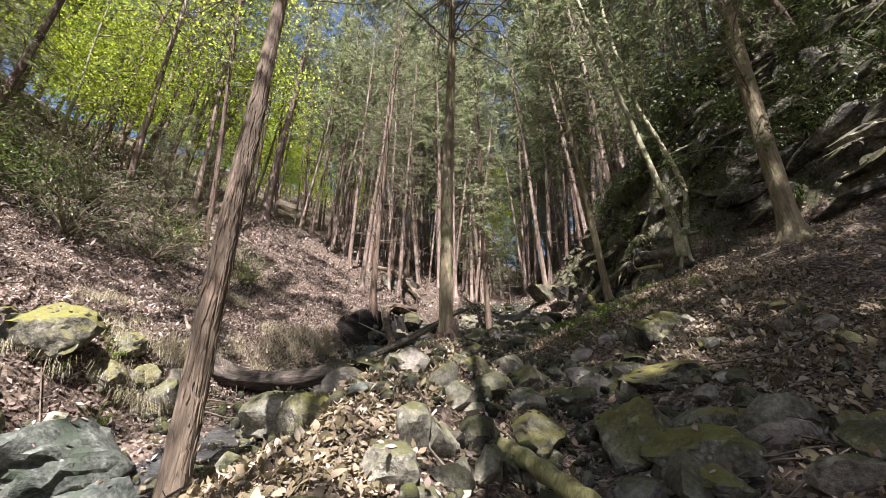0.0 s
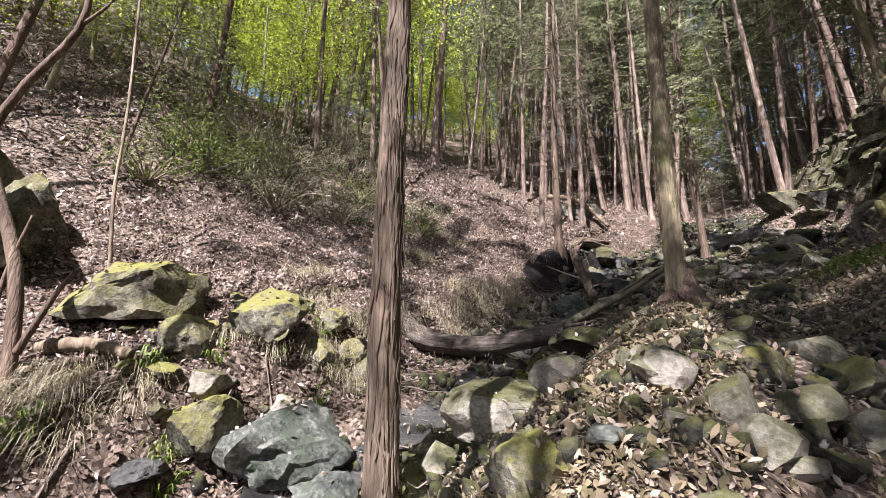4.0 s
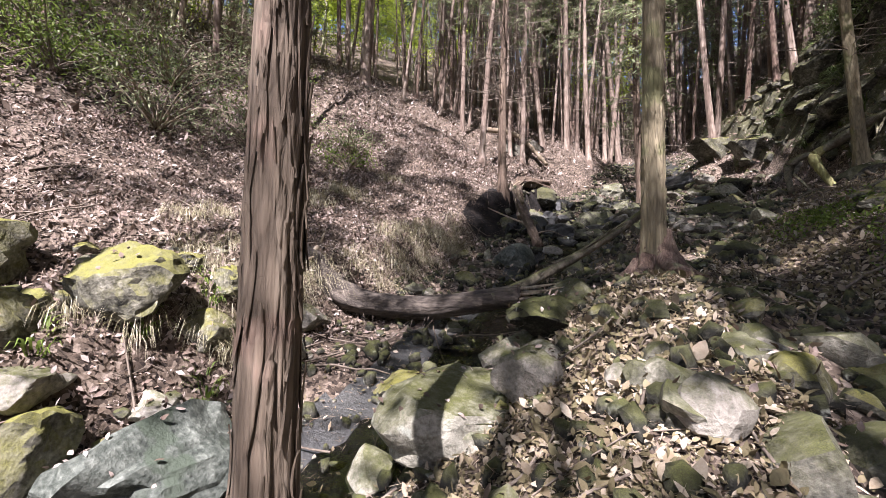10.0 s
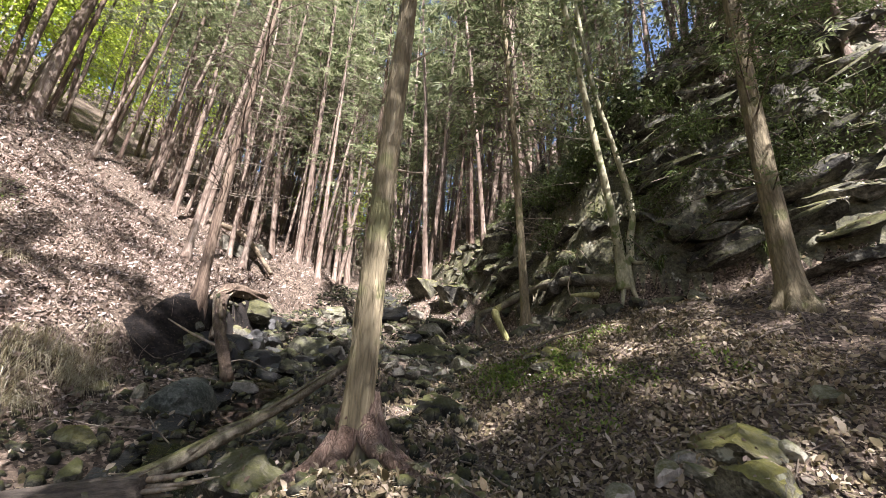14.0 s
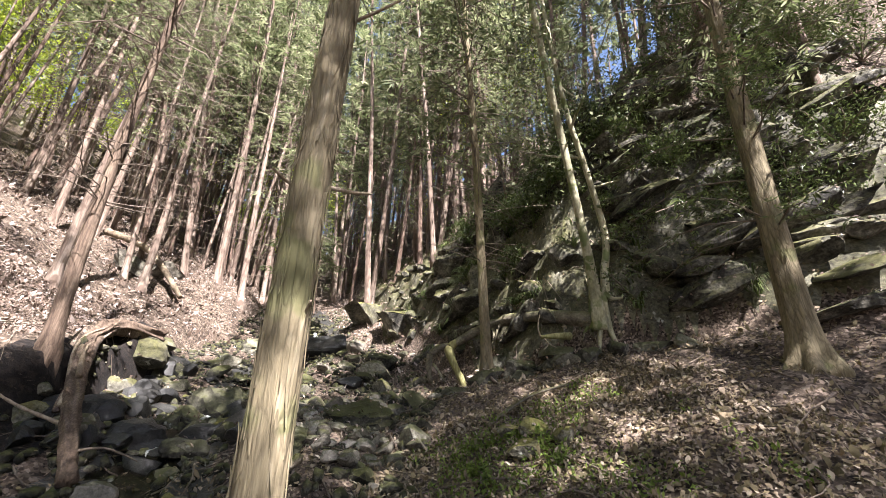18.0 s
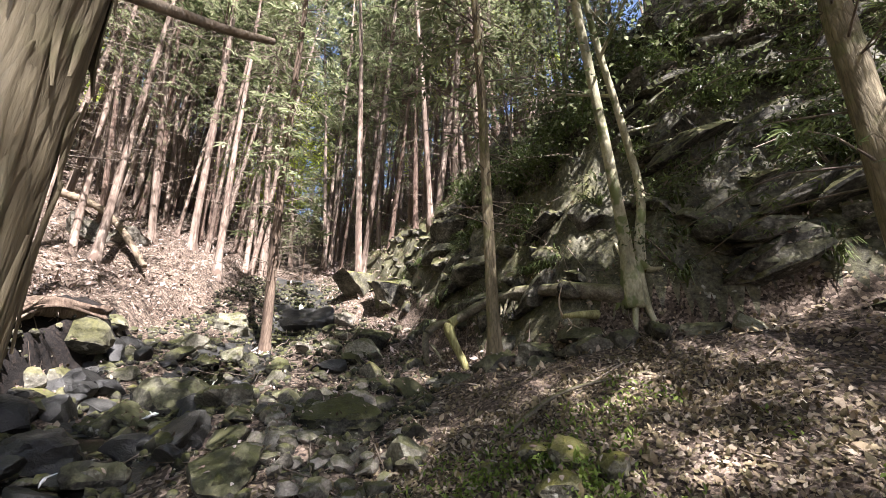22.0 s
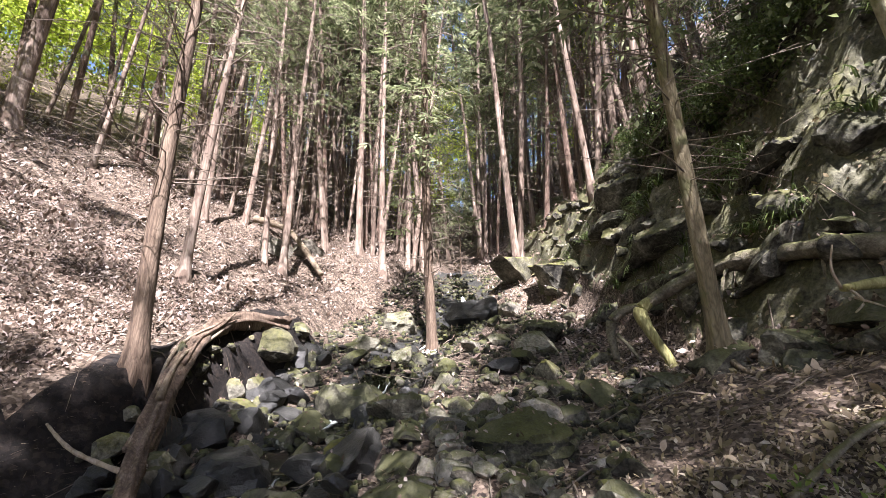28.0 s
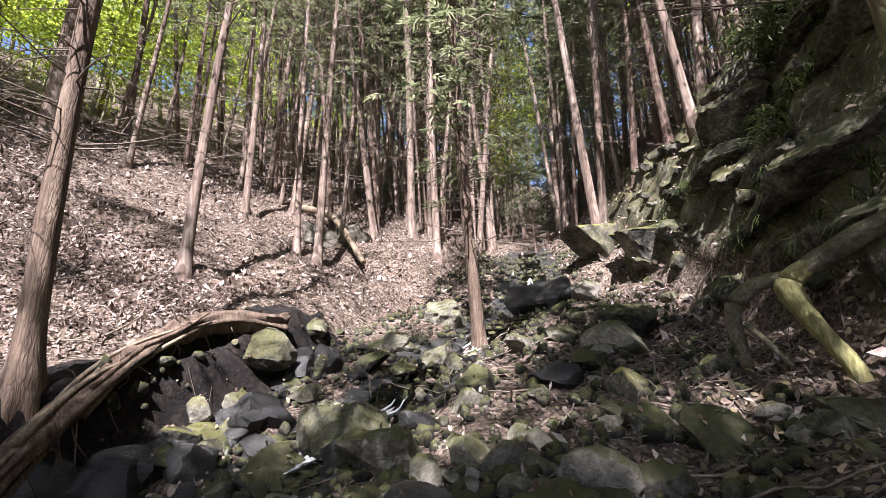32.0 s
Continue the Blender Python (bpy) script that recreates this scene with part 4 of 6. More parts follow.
def set_tree(model, x, y, turn, scale, tilt=5.5):
    key = id(model)
    m = pose(x, y, Z(x, y) - 0.05, tilt * math.sin(turn * 3.7 + x), tilt * math.sin(turn * 2.3 + y), turn) @ Matrix.Diagonal((scale, scale, scale, 1))
    if key in used:
        return copy_thing(model, m)
    used.add(key)
    model.matrix_basis = m
    return model


far_trees = {}


def plant_far(model, x, y, turn, scale):
    """Add a distant tree to the joined far wood."""
    rot = np.array(pose(0, 0, 0, 4.5 * math.sin(turn * 3.7 + x), 4.5 * math.sin(turn * 2.3 + y), turn).to_3x3()) * scale
    for ch in model.children:
        if ch.name.split(".")[0] in ("branchwork", "limb", "dead_branch"):
            continue
        me = ch.data
        v = np.empty(len(me.vertices) * 3, np.float32)
        me.vertices.foreach_get("co", v)
        f = np.array([q.vertices for q in me.polygons]) if ch.name not in face_cache else face_cache[ch.name]
        if len(f) > 5000 and ch.name not in face_cache:
            f = f[(f[:, 0] // 4) % 2 == 0]
        face_cache[ch.name] = f
        rec = far_trees.setdefault(me.materials[0].name, [[], [], 0])
        rec[0].append(v.reshape(-1, 3) @ rot.T + [x, y, Z(x, y) - 0.05])
        rec[1].append((tri_fix(f) if f.shape[1] == 4 else f) + rec[2])
        rec[2] += len(me.vertices)


face_cache = {}
frng = np.random.default_rng(5)
NEAR = [(-2.15, 2.3), (-1.36, 6.1), (1.9, 11.4), (4.26, 7.5), (-1.9, 15.4), (-4, 19.5), (-4.6, 10.8), (-6.2, 13.5), (-5.9, 16.5), (3.5, 10.2), (-11.1, 13.7), (-10.1, 14.9), (-6.25, 16.2)]


def clear_of_stems(x, y, room):
    return min(math.hypot(x - a, y - b) for a, b in NEAR) > room


def wood_lot(x_span, y_span, step, keep, choose, ok, seed, put=set_tree):
    rng = np.random.default_rng(seed)
    for y0 in np.arange(*y_span, step):
        for x0 in np.arange(*x_span, step):
            x, y = x0 + rng.uniform(-0.42, 0.42) * step, y0 + rng.uniform(-0.42, 0.42) * step
            r, turn, sc, pick = rng.uniform(), rng.uniform(0, 360), rng.uniform(0.82, 1.2), int(rng.integers(0, 60))
            if r < keep and ok(x, y) and clear_of_stems(x, y, 0.9) and abs(x - xs_of(y)) > 1.0:
                put(choose(x, y, pick, rng.uniform()), x, y, turn, sc)


def cypress_or_maple(x, y, pick, u):
    return maples[pick % 3] if u < np.interp(x, [-16, -10, 30], [0.4, 0.03, 0.03]) else models[pick % 6]


def far_choice(x, y, pick, u):
    return far_maples[pick % 3] if (x < -17 and u < 0.6) or u < 0.06 else far_models[pick % 3]


wood_lot((-15, 9), (15.5, 31), 1.6, 0.8, cypress_or_maple, lambda x, y: (x < xl_of(y) - 0.9 and (y > 17 or x < -7)) or (x > xw_of(y) + 1.0 and vnoise(x * 5.1, y * 4.3, 8) > 0.0) or (y > 21 and x < 0), 41)
wood_lot((-17, -8.5), (9.5, 15.5), 2.0, 0.6, cypress_or_maple, lambda x, y: x < -9.5 - 0.25 * (y - 9.5) or x < -12, 42)
wood_lot((-19, -9.5), (-2, 12), 2.4, 0.78, lambda x, y, p, u: maples[p % 3] if u < 0.42 else models[p % 6], lambda x, y: y > 4.6 or x < -11, 43)
wood_lot((-34, 24), (31, 48), 2.9, 0.85, far_choice, lambda x, y: True, 44, plant_far)
wood_lot((-11, 12), (30, 46), 2.8, 0.8, far_choice, lambda x, y: True, 49, plant_far)
wood_lot((-24, 18), (47, 66), 3.9, 0.9, lambda x, y, p, u: back_models[p % 2], lambda x, y: True, 50, plant_far)
for _x, _y in ((-2.2, 44), (-3.4, 41.5), (-0.8, 47), (-4.6, 46), (0.6, 42.5), (-1.9, 51)):
    plant_far(back_models[int(_y) % 2], _x, _y, 40 * _x, 1.0)
wood_lot((-13, 9), (19, 33), 1.35, 0.75, lambda x, y, p, u: pole_models[p % 3], lambda x, y: x < xl_of(y) - 0.6 or (x > xw_of(y) + 0.8 and vnoise(x * 3.1, y * 4.7, 6) > 0.1) or (y > 23 and x < 0), 54, plant_far)
wood_lot((-15, 5), (20, 31), 3.1, 0.85, lambda x, y, p, u: far_models[p % 3], lambda x, y: abs(x - xs_of(y)) > 1.5, 55, lambda q, x, y, turn, sc: plant_far(q, x, y, turn, sc * 1.2))
wood_lot((-40, -15), (12, 31), 3.2, 0.7, far_choice, lambda x, y: True, 45, plant_far)
wood_lot((4, 22), (6, 31), 2.2, 0.55, lambda x, y, p, u: models[p % 6] if u < 0.3 else far_models[p % 3], lambda x, y: x > xw_of(y) + 3.0 and 7.4 - 0.13 * y < x < 13, 46)
wood_lot((13, 24), (8, 34), 2.9, 0.5, lambda x, y, p, u: far_models[p % 3], lambda x, y: True, 51, plant_far)
wood_lot((-25, -15), (6, 24), 2.6, 0.75, lambda x, y, p, u: far_maples[p % 3] if u < 0.7 else back_models[p % 2], lambda x, y: True, 53, lambda q, x, y, turn, sc: plant_far(q, x, y, turn, sc * 0.55))
wood_lot((-36, -19), (-4, 14), 4.0, 0.85, lambda x, y, p, u: far_maples[p % 3] if u < 0.5 else far_models[p % 3], lambda x, y: True, 52, plant_far)
for _x, _y in ((6.7, 9.0), (7.5, 8.0), (8.7, 8.6), (7.4, 9.9), (9.8, 9.3)):
    set_tree(models[int(_x * 10) % 6], _x, _y, 60 * _x, 0.95)
# unseen evergreens added behind the start and up the bank to shade the gully
for _x, _y in ((4.0, -6.5), (2.5, -1.5), (6.5, -7.5), (-1.0, -1.5), (4.0, -10.0), (6.0, -2.5), (7.5, -9.5), (3.0, 1.0), (8.6, 5.5)):
    set_tree(tall_shade_models[0], _x, _y, 0, 1.0, 0)
for _x, _y in ((2.0, -4.5), (8.0, -4.5)):
    set_tree(shade_models[0], _x, _y, 0, 1.0, 0)
for _x, _y in ((-4.8, -0.9), (-8.6, -1.6), (6.4, 4.0), (0.6, -1.8), (-0.3, -3.4), (7.8, 1.4)):
    set_tree(thin_shade_models[int(_x * 5) % 2], _x, _y, 60 * _x, 1.0, 0)
set_tree(thin_shade_models[1], -4.4, -1.6, -264, 1.3, 0)
# slim cypresses added beyond the view on the left for dappled shade
for _k, (_x, _y) in enumerate(((-11.5, -3.5), (-13.0, 0.0))):
    set_tree(models[_k], _x, _y, 70 * _k, 1.0)
# unseen cypresses behind the start; the gap keeps the left bank sunny
wood_lot((-20, 2), (-19, -8), 3.3, 0.5, lambda x, y, p, u: models[p % 6], lambda x, y: x < -9 or x > -1, 48)
for _k, (_x, _y) in enumerate(((0.6, 20.5), (1.8, 24.0), (-4.4, 24.5), (-2.4, 28.0), (-6.5, 27.0), (-3.2, 23.5), (-0.8, 25.5), (2.6, 21.5), (-0.6, 29.0), (1.5, 28.0))):
    set_tree(models[_k % 6], _x, _y, 83 * _k, 1.4)
for _k, (_x, _y) in enumerate(((-11.2, 5.0), (-12.6, 3.4), (-10.4, 3.0), (-13.4, 6.0), (-12.0, 8.8), (-14.5, 4.2), (-10.8, 10.0))):
    set_tree(leafy_models[_k % 3], _x, _y, 61 * _k, 0.55 + 0.08 * (_k % 4))
for _k, (_x, _y) in enumerate(((-13.2, 2.0), (-14.8, 5.6), (-13.8, 8.2), (-15.6, 3.0), (-16.2, 7.0), (-12.4, 6.6))):
    set_tree(maples[_k % 3], _x, _y, 71 * _k, 0.75)
for _k, (_x, _y) in enumerate(((2.2, 16.8), (1.45, 19.8), (2.7, 17.7), (3.1, 18.8), (2.1, 18.4), (3.5, 17.2), (3.9, 19.4), (2.6, 20.6), (4.4, 17.9), (4.9, 19.2), (3.4, 21.4))):
    set_tree(models[_k % 6], _x, _y, 97 * _k, 1.15 if _k < 2 else 0.95, 4.0)
for _k, (_x, _y) in enumerate(((5.2, 15.2), (6.4, 13.6), (4.8, 16.6), (6.2, 17.4), (7.6, 15.4), (7.2, 11.6), (5.8, 12.6), (8.4, 13.0), (8.8, 10.8), (6.6, 15.6), (9.4, 12.0), (7.0, 10.4))):
    set_tree((models if _k % 2 else leafy_models)[_k % 3], _x, _y, 89 * _k, 1.0 if _k % 2 else 1.25, 5.0)
# leafy young cypresses between the trunks
for _k, (_x, _y) in enumerate(((-2.9, 26.5), (-1.6, 23.4), (2.6, 20.2), (1.2, 23.0), (3.8, 14.2), (-12.2, 10.4), (-10.3, 8.4), (-13.4, 7.6), (0.4, 26.0), (-9.0, 27.0), (-5.0, 27.5))):
    set_tree(leafy_models[_k % 3], _x, _y, 47 * _k, 0.8 + 0.09 * (_k % 5))

far_names = sorted(far_trees)
_v = np.vstack([a for k in far_names for a in far_trees[k][0]])
_off = np.cumsum([0] + [far_trees[k][2] for k in far_names])
_f = np.vstack([np.vstack(far_trees[k][1]) + o for k, o in zip(far_names, _off)])
_slot = np.concatenate([np.full(sum(len(q) for q in far_trees[k][1]), i) for i, k in enumerate(far_names)])
far_wood = mesh_part("far_wood", mesh_of("far_wood", _v, _f), bpy.data.materials[far_names[0]])
for k in far_names[1:]:
    far_wood.data.materials.append(bpy.data.materials[k])
far_wood.data.polygons.foreach_set("material_index", _slot.astype(np.int32))
tagged(far_wood, "distant wood of cypresses and yellow-green trees closing the gully", "trees", kind="stuff")
for q in models + far_models + pole_models + shade_models + tall_shade_models + thin_shade_models + maples + far_maples + back_models + leafy_models:
    if id(q) not in used:
        for ch in list(q.children):
            bpy.data.objects.remove(ch)
        bpy.data.objects.remove(q)


# ---- rocks ----
MOSSY, GREY, WET, PALE, GREEN = M_ROCK_MOSS, M_ROCK, M_ROCK_WET, M_ROCK_PALE, M_ROCK_GREEN
boulder(-1.66, 2.86, (0.36, 0.34, 0.4), M_ROCK_LUSH, "round boulder capped with yellow-green moss among dry leaves", 5, 0, 0.26, cuts=3, detail=4, low=0.42)
boulder(-1.88, 3.24, (0.31, 0.24, 0.33), PALE, "pale angular stone in the rubble", 2, 47, 0.26, cuts=8, detail=3)
boulder(-1.34, 3.04, (0.26, 0.22, 0.15), GREEN, "smooth green-grey slab beside the pool", 3, 94, 0.26, cuts=9, detail=3)
boulder(-2.47, 4.28, (1.07, 1.0, 0.69), GREY, "angular grey stone spotted with lichen in the rubble", 4, 141, 0.33, cuts=10, detail=4, low=0.32)
boulder(-2.07, 4.21, (0.42, 0.29, 0.44), PALE, "pale bleached stone among dry leaves", 5, 8, 0.26, cuts=11, low=0.34, detail=3)
boulder(-2.51, 5.34, (0.66, 0.51, 0.38), PALE, "pale angular stone in the rubble", 6, 55, 0.26, cuts=7, detail=4)
boulder(-2.17, 5.47, (0.97, 0.83, 0.51), GREY, "angular grey stone spotted with lichen in the rubble", 7, 102, 0.33, cuts=8, detail=4)
boulder(-3.47, 5.05, (0.74, 0.7, 0.33), MOSSY, "rounded stone with a cap of green moss", 8, 149, 0.26, cuts=9, low=0.34, detail=4)
boulder(-3.88, 3.37, (0.57, 0.4, 0.6), GREEN, "smooth green-grey slab beside the pool", 9, 16, 0.26, cuts=10, detail=4)
boulder(-3.49, 3.06, (0.53, 0.41, 0.56), MOSSY, "boulder dark with yellow-green moss in the gully", 10, 63, 0.26, cuts=11, detail=3)
boulder(-4.43, 3.41, (1.1, 0.95, 0.7), GREEN, "smooth green-grey slab beside the pool", 11, 110, 0.12, cuts=7, low=0.34, detail=4)
boulder(-6.4, 2.4, (1.6, 1.3, 1.0), M_ROCK_LUSH, "boulder dark with yellow-green moss in the gully", 16, 165, 0.12, cuts=7, detail=4)
boulder(-4.42, 1.5, (0.42, 0.3, 0.2), GREY, "flat grey stone at the edge of the pool", 18, 79, 0.1, cuts=9, detail=4)
for k, (x, y, w) in enumerate([(-4.75, 0.75, 0.3), (-4.85, 1.1, 0.36), (-4.7, 1.62, 0.4), (-4.55, 0.55, 0.26), (-4.25, 0.75, 0.34), (-4.05, 0.95, 0.22), (-3.4, 1.05, 0.24), (-4.55, 1.25, 0.26), (-3.1, 1.25, 0.2), (-4.45, 2.0, 0.34), (-4.5, 2.4, 0.28), (-4.9, 1.35, 0.24), (-3.75, 0.8, 0.26), (-4.35, 1.0, 0.22), (-3.0, 1.7, 0.22), (-2.85, 2.1, 0.2)]):
    boulder(x, y, (w * 1.25, w, w * 0.7), (WET, GREY, WET, MOSSY)[k % 4], ("wet dark stone at the edge of the pool", "grey stone at the edge of the pool", "wet dark stone at the edge of the pool", "mossy stone at the edge of the pool")[k % 4], 1160 + k, 67 * k, 0.02, (7 * (k % 5) - 14, 6 * (k % 4) - 9), cuts=10, detail=3, name="bed_stone", category="stone")["group"] = "stones round the pool"
boulder(-4.18, 2.89, (0.77, 0.66, 0.51), WET, "wet dark stone at the edge of the stream", 19, 126, 0.26, cuts=10, detail=4)
boulder(-3.0, 2.94, (0.24, 0.17, 0.25), GREY, "grey broken stone in the gully bed", 21, 40, 0.26, cuts=7, detail=3)
boulder(-2.28, 6.72, (0.77, 0.66, 0.52), PALE, "pale bleached stone among dry leaves", 23, 134, 0.26, cuts=9, low=0.34, detail=4)
boulder(-0.92, 4.6, (0.48, 0.45, 0.45), GREY, "grey broken stone in the gully bed", 24, 1, 0.26, cuts=10, detail=3)
boulder(-1.13, 3.69, (0.34, 0.24, 0.32), PALE, "pale bleached stone among dry leaves", 25, 48, 0.26, cuts=11, detail=3)
boulder(-0.71, 4.4, (0.34, 0.27, 0.28), MOSSY, "rounded stone with a cap of green moss", 26, 95, 0.26, cuts=7, low=0.34, detail=3)
boulder(-0.21, 4.87, (0.68, 0.58, 0.46), MOSSY, "mossy block among dry leaves and rubble", 27, 142, 0.26, cuts=8, detail=4)
boulder(0.37, 5.09, (0.56, 0.53, 0.51), PALE, "pale angular stone in the rubble", 28, 9, 0.26, cuts=9, detail=4)
boulder(0.5, 4.71, (0.43, 0.3, 0.36), PALE, "pale bleached stone among dry leaves", 29, 56, 0.26, cuts=10, low=0.34, detail=3)
boulder(1.23, 5.51, (0.63, 0.5, 0.49), MOSSY, "mossy block among dry leaves and rubble", 30, 103, 0.26, cuts=11, detail=4, low=0.32)
boulder(1.55, 5.88, (0.61, 0.52, 0.35), MOSSY, "boulder dark with yellow-green moss in the gully", 31, 150, 0.33, cuts=7, detail=4, low=0.32)
boulder(0.15, 4.74, (0.74, 0.7, 0.35), GREY, "weathered grey block half sunk in leaves", 32, 17, 0.26, cuts=8, detail=4)
boulder(-1.5, 4.01, (0.26, 0.18, 0.2), PALE, "pale bleached stone among dry leaves", 33, 64, 0.26, cuts=9, detail=3)
boulder(-1.29, 3.85, (0.27, 0.21, 0.23), GREY, "angular grey stone spotted with lichen in the rubble", 34, 111, 0.26, cuts=10, low=0.34, detail=3)
boulder(-4.87, 5.06, (0.75, 0.65, 0.51), PALE, "pale bleached stone among dry leaves", 35, 158, 0.26, cuts=11, detail=4)
boulder(-4.73, 4.59, (0.51, 0.48, 0.48), GREY, "grey broken stone in the gully bed", 36, 25, 0.08, cuts=7, detail=3)
boulder(-3.58, 8.53, (0.88, 0.62, 0.61), GREEN, "dark green-grey slab beside the stream", 37, 72, 0.33, cuts=8, low=0.34, detail=3)
boulder(-2.1, 10.71, (0.75, 0.6, 0.5), WET, "dark wet slab lying in the stream", 38, 119, 0.33, cuts=9, detail=4)
boulder(-2.92, 9.92, (0.6, 0.5, 0.36), WET, "wet dark stone at the edge of the stream", 39, 166, 0.33, cuts=10, detail=4)
boulder(-0.51, 7.93, (0.68, 0.64, 0.42), GREY, "angular grey stone spotted with lichen in the rubble", 40, 33, 0.26, cuts=11, low=0.34, detail=3)
boulder(-0.85, 2.75, (0.39, 0.27, 0.34), GREY, "weathered grey block half sunk in leaves", 41, 80, 0.26, cuts=7, detail=3)
boulder(-0.7, 2.83, (0.31, 0.24, 0.29), GREY, "grey broken stone in the gully bed", 42, 127, 0.26, cuts=8, detail=3)
boulder(-0.48, 3.16, (0.3, 0.26, 0.32), GREY, "angular grey stone spotted with lichen in the rubble", 43, 174, 0.26, cuts=9, low=0.34, detail=3)
boulder(-0.16, 3.8, (0.77, 0.72, 0.45), MOSSY, "rounded stone with a cap of green moss", 44, 41, 0.26, cuts=10, detail=4)
boulder(0.59, 3.77, (0.8, 0.56, 0.7), MOSSY, "mossy block among dry leaves and rubble", 45, 88, 0.33, cuts=11, detail=4, low=0.32)
boulder(0.93, 3.33, (0.64, 0.5, 0.3), MOSSY, "boulder dark with yellow-green moss in the gully", 46, 135, 0.33, cuts=7, detail=4, low=0.32)
boulder(1.2, 3.5, (0.5, 0.43, 0.31), MOSSY, "rounded stone with a cap of green moss", 47, 2, 0.26, cuts=8, detail=3)
boulder(-0.25, 3.04, (0.31, 0.29, 0.26), GREY, "grey broken stone in the gully bed", 48, 49, 0.26, cuts=9, low=0.34, detail=3)
boulder(-0.38, 2.79, (0.29, 0.2, 0.29), GREY, "angular grey stone spotted with lichen in the rubble", 49, 96, 0.26, cuts=10, detail=3)
boulder(-0.53, 2.62, (0.23, 0.18, 0.23), GREY, "weathered grey block half sunk in leaves", 50, 143, 0.26, cuts=11, detail=3)
boulder(-0.8, 2.24, (0.29, 0.25, 0.24), GREY, "grey broken stone in the gully bed", 51, 10, 0.26, cuts=7, low=0.34, detail=3)
boulder(-0.64, 2.26, (0.32, 0.3, 0.2), GREY, "angular grey stone spotted with lichen in the rubble", 52, 57, 0.26, cuts=8, detail=3)
boulder(0.91, 2.99, (0.38, 0.26, 0.19), MOSSY, "rounded stone with a cap of green moss", 53, 104, 0.26, cuts=9, detail=4, low=0.32)
boulder(1.4, 2.64, (0.36, 0.28, 0.25), PALE, "pale angular stone in the rubble", 54, 151, 0.26, cuts=10, detail=3)
boulder(0.56, 3.2, (0.35, 0.3, 0.27), PALE, "pale bleached stone among dry leaves", 55, 18, 0.26, cuts=11, low=0.34, detail=3)
boulder(1.12, 4.61, (0.77, 0.72, 0.32), MOSSY, "rounded stone with a cap of green moss", 56, 65, 0.33, cuts=7, detail=4, low=0.32)
boulder(-0.55, 4.03, (0.44, 0.31, 0.34), GREY, "grey broken stone in the gully bed", 57, 112, 0.26, cuts=8, detail=3)
boulder(1.42, 3.13, (0.42, 0.33, 0.29), PALE, "pale angular stone in the rubble", 58, 159, 0.26, cuts=9, detail=3)
boulder(-0.52, 10.87, (1.03, 0.89, 0.58), GREY, "weathered grey block half sunk in leaves", 59, 26, 0.33, cuts=10, low=0.34, detail=4)
boulder(-0.88, 11.71, (0.39, 0.37, 0.33), PALE, "pale angular stone in the rubble", 60, 73, 0.26, cuts=11, detail=3)
boulder(-0.65, 12.16, (0.32, 0.22, 0.27), PALE, "pale bleached stone among dry leaves", 61, 120, 0.26, cuts=7, detail=3)
boulder(-2.65, 12.61, (1.06, 0.83, 1.11), M_CLIFF_MOSS, "rounded stone with a cap of green moss", 62, 167, 0.33, cuts=8, low=0.34, detail=4)
boulder(-1.86, 11.82, (0.85, 0.7, 0.5), GREY, "grey broken stone in the gully bed", 63, 34, 0.33, cuts=9, detail=4)
# darker cliff stone used here because this boulder lies in shadow
boulder(-4.29, 13.1, (0.77, 0.72, 0.78), M_CLIFF, "angular stone under the lip of the bank, darkened for shade", 64, 81, 0.26, cuts=10, detail=3)
boulder(-4.01, 13.61, (0.6, 0.42, 0.63), WET, "wet dark stone at the edge of the stream", 65, 128, 0.26, cuts=11, low=0.34, detail=3)
boulder(-4.08, 11.2, (0.65, 0.5, 0.5), WET, "dark wet slab lying in the stream", 66, 175, 0.33, cuts=7, detail=3)
boulder(-3.03, 11.96, (1.06, 0.91, 0.52), M_CLIFF_MOSS, "boulder dark with yellow-green moss in the gully", 67, 42, 0.33, cuts=8, detail=4)
boulder(-3.32, 10.61, (0.85, 0.8, 0.5), WET, "dark wet slab lying in the stream", 68, 89, 0.33, cuts=9, low=0.34, detail=4)
boulder(-1.5, 9.73, (0.92, 0.74, 0.6), M_CLIFF_MOSS, "mossy block among dry leaves and rubble", 69, 136, 0.33, cuts=10, detail=4)
boulder(-2.74, 11.03, (0.51, 0.4, 0.48), M_CLIFF_MOSS, "boulder dark with yellow-green moss in the gully", 70, 3, 0.26, cuts=11, detail=3)
boulder(-1.4, 13.2, (0.51, 0.44, 0.43), GREY, "weathered grey block half sunk in leaves", 71, 50, 0.26, cuts=7, low=0.34, detail=3)
boulder(0.67, 12.23, (0.67, 0.63, 0.42), M_CLIFF_MOSS, "mossy block among dry leaves and rubble", 72, 97, 0.26, cuts=8, detail=3)
boulder(0.29, 10.13, (0.42, 0.29, 0.29), M_CLIFF_MOSS, "boulder dark with yellow-green moss in the gully", 73, 144, 0.26, cuts=9, detail=3)
boulder(-1.11, 10.19, (0.32, 0.25, 0.29), PALE, "pale angular stone in the rubble", 74, 11, 0.26, cuts=10, low=0.34, detail=3)
boulder(-1.06, 10.67, (0.31, 0.27, 0.29), PALE, "pale bleached stone among dry leaves", 75, 58, 0.26, cuts=11, detail=3)
boulder(-1.32, 10.35, (0.29, 0.27, 0.24), PALE, "pale angular stone in the rubble", 76, 105, 0.26, cuts=7, detail=3)
boulder(-1.06, 17.95, (1.65, 1.15, 1.3), WET, "wet dark stone at the edge of the stream", 77, 152, 0.33, cuts=8, low=0.34, detail=4)
